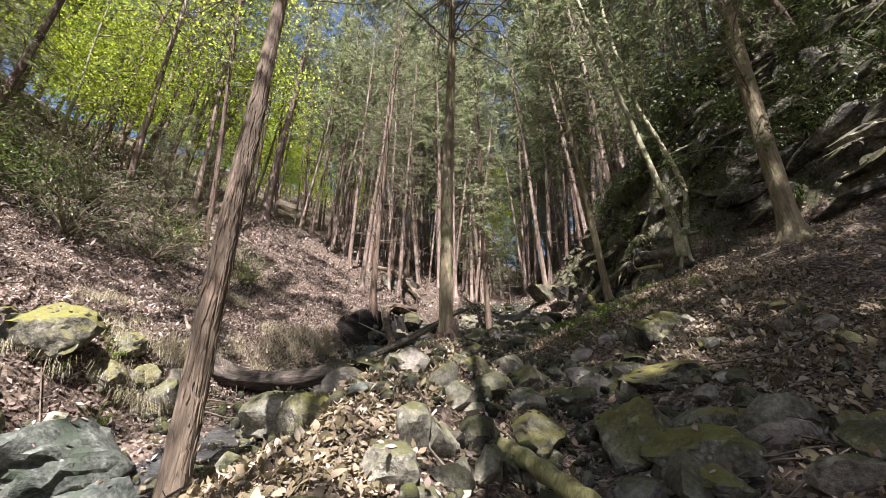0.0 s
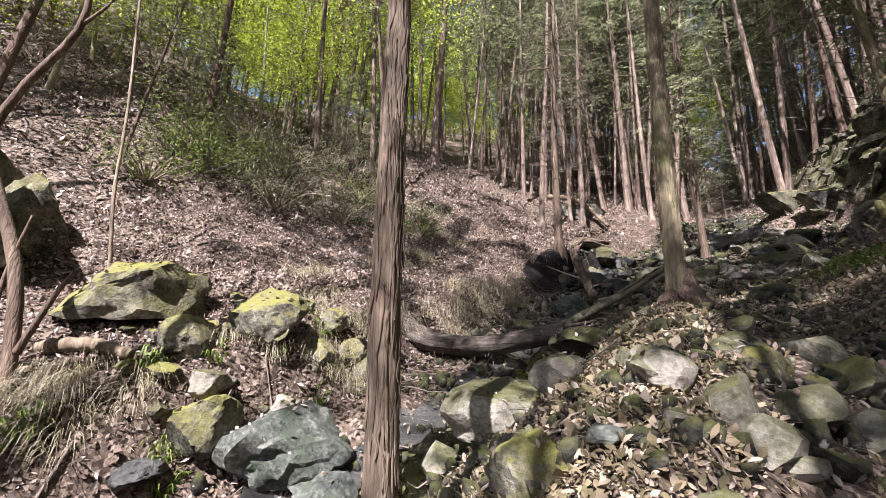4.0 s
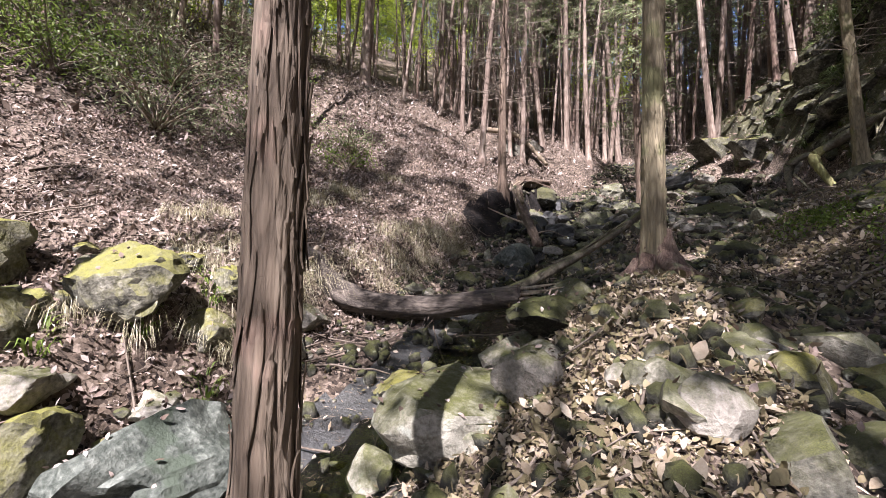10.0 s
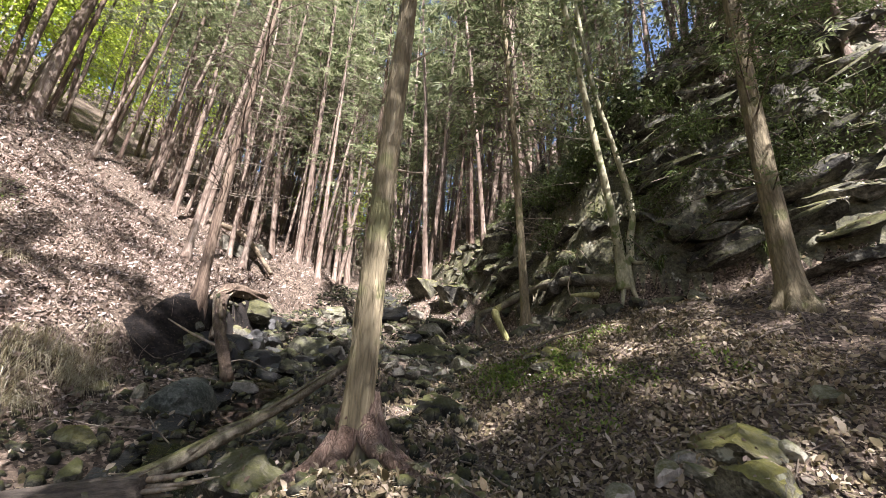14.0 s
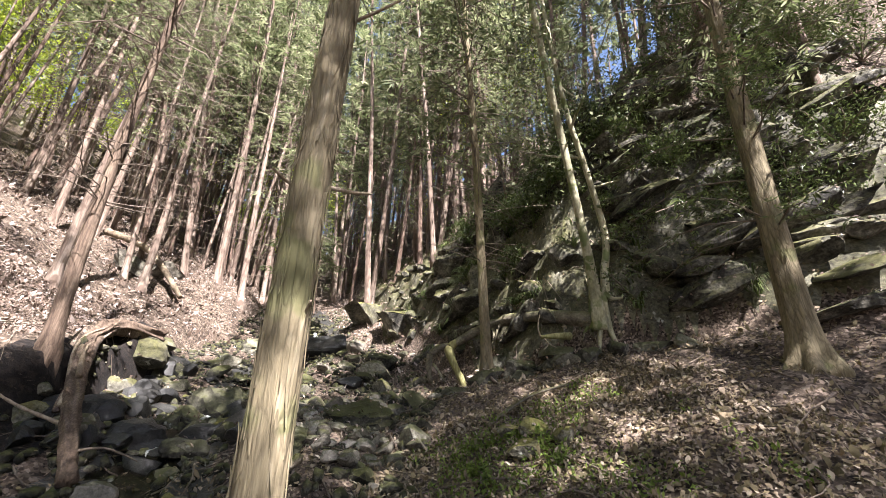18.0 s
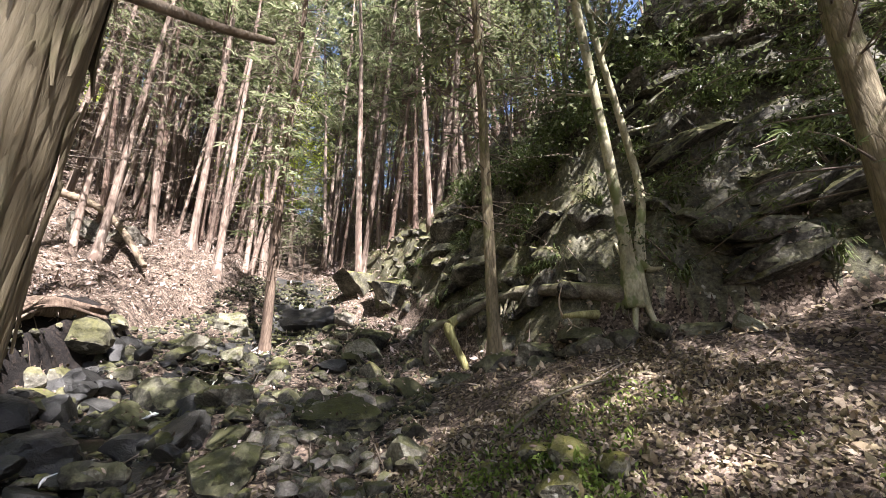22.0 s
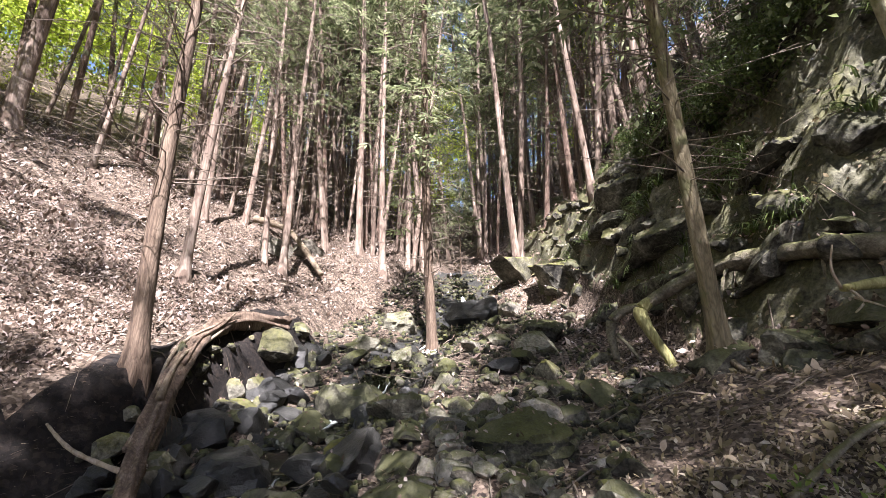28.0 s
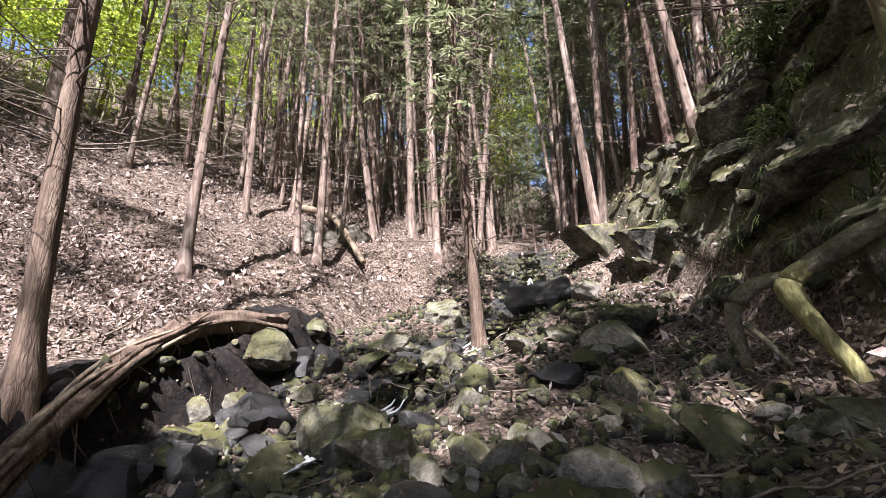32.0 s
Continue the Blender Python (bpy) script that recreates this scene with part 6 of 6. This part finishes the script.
mesh_part("shaft", tube_mesh("shaft", _p, np.linspace(0.06, 0.038, 40), 16, 0.22, 3), M_ROOT, pole)
for _k in range(6):
    _a = 2 + 3 * _k
    _v = curve_pts(_p[_a:_a + 12:3] + np.array([0, -0.03, 0.03]) + _rng.normal(size=(4, 3)) * 0.012, 8)
    mesh_part("bark_shred", tube_mesh("bark_shred", _v, np.linspace(0.022, 0.006, 8), 6, 0.2, _k), M_ROOT, pole)
tagged(pole, "thin grey-brown broken pole leaning behind the cypress", "pole")
log_thing("mossy_log", [(-0.55, 3.5, 1.5), (-0.2, 2.95, 1.38), (0.15, 2.4, 1.2)], 0.055, 0.06, M_LOG_MOSS, "short yellow-green rotten log in the rubble", seed=4)
bank_root = new("bank_root")
_kn = np.array([(-3.35, 9.3, 3.25), (-3.85, 10.1, 3.95), (-4.35, 11.1, 4.65), (-4.6, 11.9, 5.1), (-4.6, 12.7, 5.35), (-4.2, 13.4, 5.3)])
_rng = np.random.default_rng(15)
mesh_part("main_root", tube_mesh("main_root", curve_pts(_kn, 60), np.linspace(0.07, 0.13, 60) * (1 + 0.4 * fbm(np.arange(60) * 0.31, np.zeros(60), 1, 3, 4)), 28, 0.6, 5), M_BARK, bank_root)
for _k in range(16):
    _o = _rng.normal(size=(6, 3)) * [0.06, 0.06, 0.08]
    _a0, _a1 = sorted(_rng.integers(0, 60, 2))
    _p = curve_pts(_kn + _o, 60)[_a0:max(_a1, _a0 + 14)]
    mesh_part("side_root", tube_mesh("side_root", _p, np.linspace(0.035, 0.012, len(_p)), 9, 0.3, _k), M_DEAD if _k % 3 == 0 else M_BARK, bank_root)
for _k in range(26):
    _c = curve_pts(_kn, 60)[int(_rng.integers(10, 58))] - [0, 0, 0.05]
    _L = _rng.uniform(0.15, 0.5)
    _p = curve_pts([_c, _c + [_rng.uniform(0, 0.15), _rng.normal() * 0.06, -_L * 0.5], _c + [_rng.uniform(0, 0.22), _rng.normal() * 0.1, -_L]], 6)
    mesh_part("rootlet", tube_mesh("rootlet", _p, np.linspace(0.009, 0.003, 6), 5), M_TWIG, bank_root)
_lip = curve_pts(_kn[2:] + np.array([-0.12, 0.04, 0.0]), 40)
mesh_part("root_mat", tube_mesh("root_mat", _lip, 0.1 * (1 + 0.6 * fbm(np.arange(40) * 0.43, np.zeros(40), 1, 3, 9)), 18, 0.5, 9), M_SOIL, bank_root, "dark mat of earth and roots")
tagged(bank_root, "long ragged brown root trunk along the undercut bank", "root")
wall_root = new("wall_root")
_kn = np.array([(1.64, 12.8, 5.4), (2.05, 12.58, 5.65), (2.33, 12.1, 5.75), (2.6, 11.4, 5.74), (2.9, 10.65, 5.62), (3.4, 10.1, 5.45)])
mesh_part("main_root", tube_mesh("main_root", curve_pts(_kn, 60), np.linspace(0.085, 0.13, 60) * (1 + 0.25 * fbm(np.arange(60) * 0.2, np.zeros(60), 1, 3, 6)), 20, 0.2, 6), M_ROOT, wall_root)
mesh_part("bent_root", tube_mesh("bent_root", curve_pts([(2.0, 12.6, 5.62), (1.66, 12.78, 5.42), (1.52, 12.8, 5.28), (1.55, 12.74, 5.08), (1.64, 12.69, 4.85), (1.75, 12.64, 4.62), (1.8, 12.6, 4.4)], 40), np.interp(np.arange(40), [0, 6, 14, 20, 32, 39], [0.06, 0.085, 0.115, 0.1, 0.085, 0.07]) * (1 + 0.2 * fbm(np.arange(40) * 0.24, np.zeros(40), 1, 3, 7)) * 0.88, 18, 0.12, 7), M_LOG_MOSS, wall_root)
mesh_part("claw_root", tube_mesh("claw_root", curve_pts([(1.6, 12.8, 5.36), (1.36, 12.94, 5.34), (1.18, 13.0, 5.2), (1.12, 13.0, 5.0), (1.15, 12.96, 4.6)], 24), np.interp(np.arange(24), [0, 12, 23], [0.055, 0.085, 0.05]), 14, 0.15, 8), M_ROOT, wall_root)
mesh_part("claw_tip", tube_mesh("claw_tip", curve_pts([(1.2, 12.98, 4.98), (1.34, 12.92, 4.78), (1.44, 12.86, 4.6)], 10), np.linspace(0.035, 0.02, 10), 9, 0.15, 9), M_ROOT, wall_root)
_rng = np.random.default_rng(52)
for _k in range(6):
    _c = curve_pts(_kn, 60)[int(_rng.integers(20, 58))]
    _e = _c + [-_rng.uniform(0.05, 0.25), -_rng.uniform(0.05, 0.25), -_rng.uniform(0.3, 0.7)]
    mesh_part("side_root", tube_mesh("side_root", curve_pts([_c, (_c + _e) / 2 + _rng.normal(size=3) * 0.06, _e], 9), np.linspace(0.035, 0.01, 9), 8, 0.2, _k), M_ROOT, wall_root)
tagged(wall_root, "thick mossy root snaking along the rock foot", "root")
log_thing("short_log", [(-5.95, 1.7, Z(-5.95, 1.7, 0.06)), (-5.65, 2.0, Z(-5.65, 2.0, 0.1)), (-5.4, 2.25, Z(-5.4, 2.25, 0.08))], 0.07, 0.055, M_DEAD, "short pale dead log against the mossy rocks", seed=21)
log_thing("slope_log", [(-8.2, 19.0, Z(-8.2, 19, 0.2)), (-6.6, 18.2, Z(-6.6, 18.2, 0.5)), (-5.2, 17.4, Z(-5.2, 17.4, 0.25))], 0.12, 0.07, M_DEAD, "pale dead trunk lying on the slope", seed=8)
log_thing("bank_branch", [(0.9, 9.2, Z(0.9, 9.2, 0.05)), (1.7, 9.4, Z(1.7, 9.4, 0.1)), (2.6, 9.1, Z(2.6, 9.1, 0.05))], 0.026, 0.014, M_ROOT, "thin dead branch lying on the leaves", "branch", seed=9)

# pale broken branch on its stone
pb = new("broken_branch")
pb.matrix_basis = pose(2.45, 10.3, 5.13)
for nm, kn, r0, r1, m in (("splintered_end", [(-0.1, 0, 0.02), (0.2, 0.02, 0.06), (0.5, 0.05, 0.08)], 0.03, 0.07, M_LOG_MOSS), ("prong", [(-0.1, 0, 0.02), (-0.14, 0, 0.2), (-0.08, 0, 0.42)], 0.016, 0.007, M_DEAD),
                          ("prong", [(-0.05, 0, 0.02), (0, -0.06, -0.1), (-0.12, -0.1, -0.2)], 0.014, 0.007, M_DEAD), ("prong", [(-0.02, 0, -0.06), (0.08, -0.05, -0.12), (0.12, -0.1, -0.16)], 0.012, 0.006, M_DEAD)):
    v, f = tube(curve_pts(kn, 9), np.linspace(r0, r1, 9), 8, 0.08, 2)
    mesh_part(nm, mesh_of(nm, v, tri_fix(f), True), m, pb)
tagged(pb, "pale broken branch with bare prongs on a mossy stone", "branch")

# leaning sapling and bare vine on the sunny bank
sap = new("leaning_sapling")
sap.matrix_basis = pose(-5.66, 1.51, Z(-5.66, 1.51))
for nm, kn, r0, r1 in (("stem", [(0, 0, -0.1), (-0.13, -0.11, 0.99), (-0.51, -0.44, 2.14), (-0.42, -0.36, 2.76), (-0.12, -0.1, 3.54), (-0.18, -0.16, 4.52), (-0.43, -0.37, 5.4)], 0.06, 0.018), ("limb", [(-0.5, -0.43, 2.1), (-0.7, -0.6, 2.5), (-0.85, -0.7, 3.3)], 0.024, 0.008),
                       ("limb", [(-0.15, -0.12, 3.5), (0.1, 0.1, 4.0), (0.15, 0.1, 5.0)], 0.02, 0.006), ("limb", [(-0.14, -0.12, 0.0), (-0.2, -0.17, 0.8), (-0.1, -0.1, 1.5)], 0.03, 0.01), ("limb", [(0, 0, 0.3), (0.16, 0.1, 0.7), (0.24, 0.2, 1.0)], 0.035, 0.012)):
    v, f = tube(curve_pts(kn, 24), np.linspace(r0, r1, 24), 10, 0.14, 4)
    mesh_part(nm, mesh_of(nm, v, tri_fix(f), True), M_BARK, sap)
tagged(sap, "crooked leaning sapling with forked bare limbs", "sapling")
_vz = Z(-7.5, 2.48)
log_thing("bare_vine", [(-7.5, 2.48, _vz - 0.1), (-7.62, 2.37, _vz + 1.06), (-7.66, 2.35, _vz + 1.9), (-7.69, 2.32, _vz + 2.68), (-7.8, 2.22, _vz + 4.33), (-7.92, 2.12, _vz + 6.12)], 0.026, 0.016, M_DEAD, "thin pale bare stem standing on the bank", "vine", seed=12, sides=7, n=40)

log_thing("dead_branch", [(-3.75, 9.9, 3.75), (-4.2, 9.8, 3.95), (-4.6, 9.9, 4.15)], 0.025, 0.01, M_DEAD, "broken side branch of the exposed root trunk", "branch", seed=14, sides=8)
log_thing("dead_branch", [(-3.55, 9.6, 3.5), (-3.2, 9.5, 3.55), (-2.9, 9.6, 3.42)], 0.016, 0.007, M_TWIG, "curved bare branch hanging over the water", "branch", seed=15, sides=7)


# twigs strewn on the ground
def strewn(n, seed):
    rng = np.random.default_rng(seed)
    out = []
    while len(out) < n:
        x, y = rng.uniform(-8, 4.5), rng.uniform(0.5, 16)
        a, L = rng.uniform(0, 6.28), rng.uniform(0.25, 1.1)
        ts = np.linspace(-0.5, 0.5, 5)
        px, py = x + ts * L * math.cos(a) + rng.normal() * 0.03 * np.sin(ts * 6), y + ts * L * math.sin(a) + rng.normal() * 0.05 * np.cos(ts * 5)
        out.append(tube(np.stack([px, py, land(px, py) + 0.025 + rng.uniform(0, 0.05)], -1), np.linspace(0.009, 0.004, 5) * rng.uniform(0.6, 1.6), 4, caps=False))
    v, f = merge(out)
    return tagged(mesh_part("fallen_twigs", mesh_of("fallen_twigs", v, f), M_TWIG), "thin grey twigs strewn over the leaves", "twigs", kind="stuff")


strewn(520, 33)


# ---- grass, herbs and shrubs ----
def tuft(name, x, y, seed, n, length, width, material, label, category, spread=0.18, fall=0.9, lean=(0, 0)):
    rng = np.random.default_rng(seed)
    r, a = spread * np.sqrt(rng.uniform(size=n)), rng.uniform(0, 6.28, n)
    px, py = x + r * np.cos(a), y + r * np.sin(a)
    base = np.stack([px, py, land(px, py)], -1)
    d = norm_rows(np.stack([np.cos(a) * rng.uniform(0.1, 0.9, n) + lean[0], np.sin(a) * rng.uniform(0.1, 0.9, n) + lean[1], np.ones(n)], -1))
    side = norm_rows(np.cross(d, [0, 0, 1.0]) + 1e-6)
    L, W = length * rng.uniform(0.5, 1.2, n)[:, None], width * rng.uniform(0.6, 1.3, n)[:, None]
    out = norm_rows(d * [1, 1, 0] + 1e-6)
    p1 = base + d * L * 0.5
    p2 = base + d * L * 0.75 + out * L * 0.3 * fall - np.array([0, 0, 1]) * L * 0.2 * fall
    p3 = base + d * L * 0.8 + out * L * 0.55 * fall - np.array([0, 0, 1]) * L * 0.65 * fall
    v = np.stack([base - side * W / 2, base + side * W / 2, p1 - side * W / 2, p1 + side * W / 2, p2 - side * W / 3, p2 + side * W / 3, p3], 1)
    b = np.arange(n)[:, None] * 7
    f = np.concatenate([b + [0, 1, 3], b + [0, 3, 2], b + [2, 3, 5], b + [2, 5, 4], b + [4, 5, 6]], 0)
    return tagged(mesh_part(name, mesh_of(name, v.reshape(-1, 3), f), material), label, category)


grng = np.random.default_rng(3)
for k in range(66):
    if k < 34 and k % 2:
        continue
    if k < 34:
        x, y = (grng.uniform(-5.7, -5.0), grng.uniform(1.1, 2.3)) if k < 18 else (grng.uniform(-5.8, -4.9), grng.uniform(3.0, 4.8))
    else:
        y = grng.uniform(4, 9.2)
        x = float(xl_of(y)) - grng.uniform(0.2, 0.7) - (1.6 if k > 56 else 0)
    tuft("grass_tuft", x, y, 700 + k, 130, 0.24 if k < 34 else 0.3, 0.0036, M_GRASS, "drooping tuft of bleached dry grass on the bank", "grass", 0.13, 1.5, (0.6, -0.35))["group"] = "dry grass tufts"
for k in range(12):
    x, y = grng.uniform(-5.7, -4.7), grng.uniform(1.2, 4.4)
    tuft("fern_tuft", x, y, 760 + k, 40, 0.2, 0.016, M_FERN, "fresh yellow-green herb tuft on the bank", "plant", 0.1, 0.6)["group"] = "green herb tufts"


for k in range(60):
    y = grng.uniform(8.6, 17)
    x = float(xw_of(y)) + grng.uniform(0.1, 2.6)
    tuft("fern_tuft", x, y, 1200 + k, 46, 0.3, 0.022, M_FOL_D, "dark drooping fern rooted in the rock face", "plant", 0.1, 1.2, (-0.5, -0.2))["group"] = "ferns of the rock face"


def herb_bed(name, xr, yr, n, seed, label):
    rng = np.random.default_rng(seed)
    x, y = rng.uniform(*xr, n), rng.uniform(*yr, n)
    ok = fbm(x, y, 1.5, 2, seed) > -0.02
    x, y = x[ok], y[ok]
    c = np.stack([x, y, land(x, y) + rng.uniform(0.02, 0.12, len(x))], -1)
    v, f = blades(c, rng_dirs(rng, len(x), 0.4), rng.normal(size=(len(x), 3)) * 0.5 + [0, 0, 1], 0.055 * rng.uniform(0.6, 1.4, len(x)), 0.026, 0.2, -0.1)
    return tagged(mesh_part(name, mesh_of(name, v, f), M_FERN), label, "plants", kind="stuff")


herb_bed("herb_patch", (0.3, 1.2), (7.8, 8.8), 2200, 81, "low green herbs among the leaves on the bank")
herb_bed("herb_patch", (-0.1, 2.4), (6.4, 9.3), 3000, 82, "sparse green seedlings among the leaves")


def shrub(x, y, seed, size, material, label, leaves=2200, bare=16, wood=None):
    rng = np.random.default_rng(seed)
    root = new("shrub")
    root.matrix_basis = pose(x, y, Z(x, y))
    tips = []
    for k in range(bare):
        a = rng.uniform(0, 6.28)
        L = size * rng.uniform(0.6, 1.2)
        d = np.array([math.cos(a) * 0.8, math.sin(a) * 0.8, rng.uniform(0.3, 1.0)])
        p = curve_pts([(0, 0, 0), d * L * 0.5 + rng.normal(size=3) * 0.1, d * L + [0, 0, -0.25 * L]], 7)
        v, f = tube(p, np.linspace(0.018, 0.004, 7), 5, caps=False)
        mesh_part("branch", mesh_of("branch", v, f, True), wood or M_TWIG, root)
        tips.append(p)
    c = np.array([tips[k][rng.integers(2, 7)] for k in rng.integers(0, bare, leaves)]) + rng.normal(size=(leaves, 3)) * size * 0.16
    v, f = blades(c, rng_dirs(rng, leaves, -0.2), rng.normal(size=(leaves, 3)) * 0.5 + [0, 0, 1], 0.09 * rng.uniform(0.6, 1.3, leaves), 0.03, 0.1, -0.1)
    mesh_part("foliage", mesh_of("foliage", v, f), material, root)
    return tagged(root, label, "shrub")


shrub(-8.9, 5.5, 1, 1.5, M_FOL, "straggling grey-green shrub with bare pale twigs", 1500, 34, M_DEAD)
shrub(-8.4, 7.0, 2, 1.2, M_FOL, "straggling grey-green shrub with bare pale twigs", 1100, 26, M_DEAD)
shrub(-10.2, 6.4, 3, 1.7, M_FOL, "straggling grey-green shrub with bare pale twigs", 2000, 40, M_DEAD)
for k, (x, y, sz) in enumerate([(-9.4, 3.2, 1.0), (-10.6, 4.2, 1.3), (-11.6, 6.2, 1.4), (-9.2, 8.2, 1.1), (-10.6, 8.8, 1.3), (-12.6, 5.0, 1.4), (-7.4, 8.6, 0.8), (-8.2, 9.6, 0.9)]):
    shrub(x, y, 180 + k, sz, M_FOL if k % 3 else M_FERN, "tangled shrub of bare pale twigs with sparse leaves", 700, 26, M_DEAD)["group"] = "tangled shrubs of the slope"
shrub(-9.8, 4.4, 4, 1.6, M_FERN, "leafy yellow-green shrub on the slope", 3600, 20)
for k in range(52):
    y = float(grng.uniform(8.0, 10.5) if k % 4 == 0 else grng.uniform(8.8, 15.5))
    x = float(xw_of(y)) + float(grng.uniform(0.4, 3.4) if k < 32 else grng.uniform(2.4, 4.6))
    shrub(x, y, 20 + k, float(grng.uniform(0.4, 0.8) if k < 32 else grng.uniform(0.8, 1.4)), M_FOL_D, "dark evergreen shrub rooted in the rock face", 700, 7)["group"] = "shrubs of the rock face"
for k, (x, y, sz) in enumerate([(3.4, 12.6, 0.9), (3.9, 11.7, 0.9), (3.2, 13.4, 1.0), (2.9, 14.2, 0.9), (4.3, 12.6, 1.2), (4.7, 10.6, 1.0), (5.3, 9.6, 1.1), (5.8, 8.7, 1.2), (4.2, 11.2, 1.0), (6.3, 8.2, 1.4), (3.6, 12.2, 1.0), (5.0, 11.4, 1.5)]):
    shrub(x, y, 140 + k, sz, M_FOL_D, "glossy dark evergreen shrub on the cliff", 2600, 14)["group"] = "shrubs of the rock face"
for k, (x, y, sz) in enumerate([(6.9, 8.7, 1.2), (7.6, 8.4, 1.4), (8.4, 8.6, 1.5), (9.2, 8.8, 1.5), (6.8, 9.4, 1.3), (7.8, 9.3, 1.5), (7.2, 7.9, 1.1), (8.8, 7.8, 1.5)]):
    shrub(x, y, 160 + k, sz, M_FOL_D, "dark evergreen shrub on the cliff top", 1900, 12)["group"] = "shrubs of the rock face"
near_tree((-13.4, 12.6), (0, 0), 0.05, 5.5, 91, "young cypress with pale feathery sprays down to the ground", M_BARK, sides=8, rings=16, dead=0, boughs=60, per=60, crown_from=0.7, reach=1.3, blade=(0.16, 0.03))

# ---- water ----
yy = np.linspace(-14, 23, 380)
cols = np.linspace(-1, 1, 9)
half = np.interp(yy, [-14, 0, 1.2, 2.2, 3.2, 4, 8, 13, 17, 18, 23], [0.4, 0.5, 1.1, 1.0, 0.5, 0.4, 0.45, 0.5, 0.3, 0.35, 0.3])
cx = xs_of(yy)
bedz = land(cx, yy)
lev = np.maximum.accumulate(bedz + 0.07)
lev = np.where((yy < 3.3) & (yy > 0.9), 0.62, lev)
lev = np.where((yy <= 0.9) & (yy > 0.3), lev + (0.62 - lev) * (yy - 0.3) / 0.6, lev)
lev = np.maximum(lev, bedz + 0.05)
WX = cx[:, None] + half[:, None] * cols
WZ = lev[:, None] + 0.012 * fbm(WX * 3, yy[:, None] * 3, 1, 3, 8)
wv = np.stack([WX, np.broadcast_to(yy[:, None], WX.shape), WZ], -1).reshape(-1, 3)
tagged(mesh_part("stream", mesh_of("stream", wv, grid_faces(len(yy), 9), True), M_WATER), "clear shallow stream over dark stones", "water", kind="structure")

# white water where the stream drops over stones
_rng = np.random.default_rng(66)
_out = []
for _y0, _y1, _n in ((17.3, 18.7, 16), (11.4, 12.3, 9), (12.7, 13.3, 7), (14.6, 15.3, 6), (9.9, 10.4, 5)):
    for _k in range(_n):
        _ya = _rng.uniform(_y0, _y1)
        _yy = np.linspace(_ya, _ya + _rng.uniform(0.15, 0.5), 7)
        _xx = xs_of(_yy) + _rng.normal() * 0.13 + 0.02 * np.sin(_yy * 20 + _k)
        _out.append(tube(np.stack([_xx, _yy, np.interp(_yy, yy, lev) + 0.012], -1), np.array([0.004, 0.012, 0.017, 0.02, 0.017, 0.012, 0.004]) * _rng.uniform(0.6, 1.4), 6, 0.3, _k, caps=False))
_v, _f = merge(_out)
tagged(mesh_part("cascade", mesh_of("cascade", _v, _f, True), M_FOAM), "thin white threads of water running over stones", "water", kind="stuff")
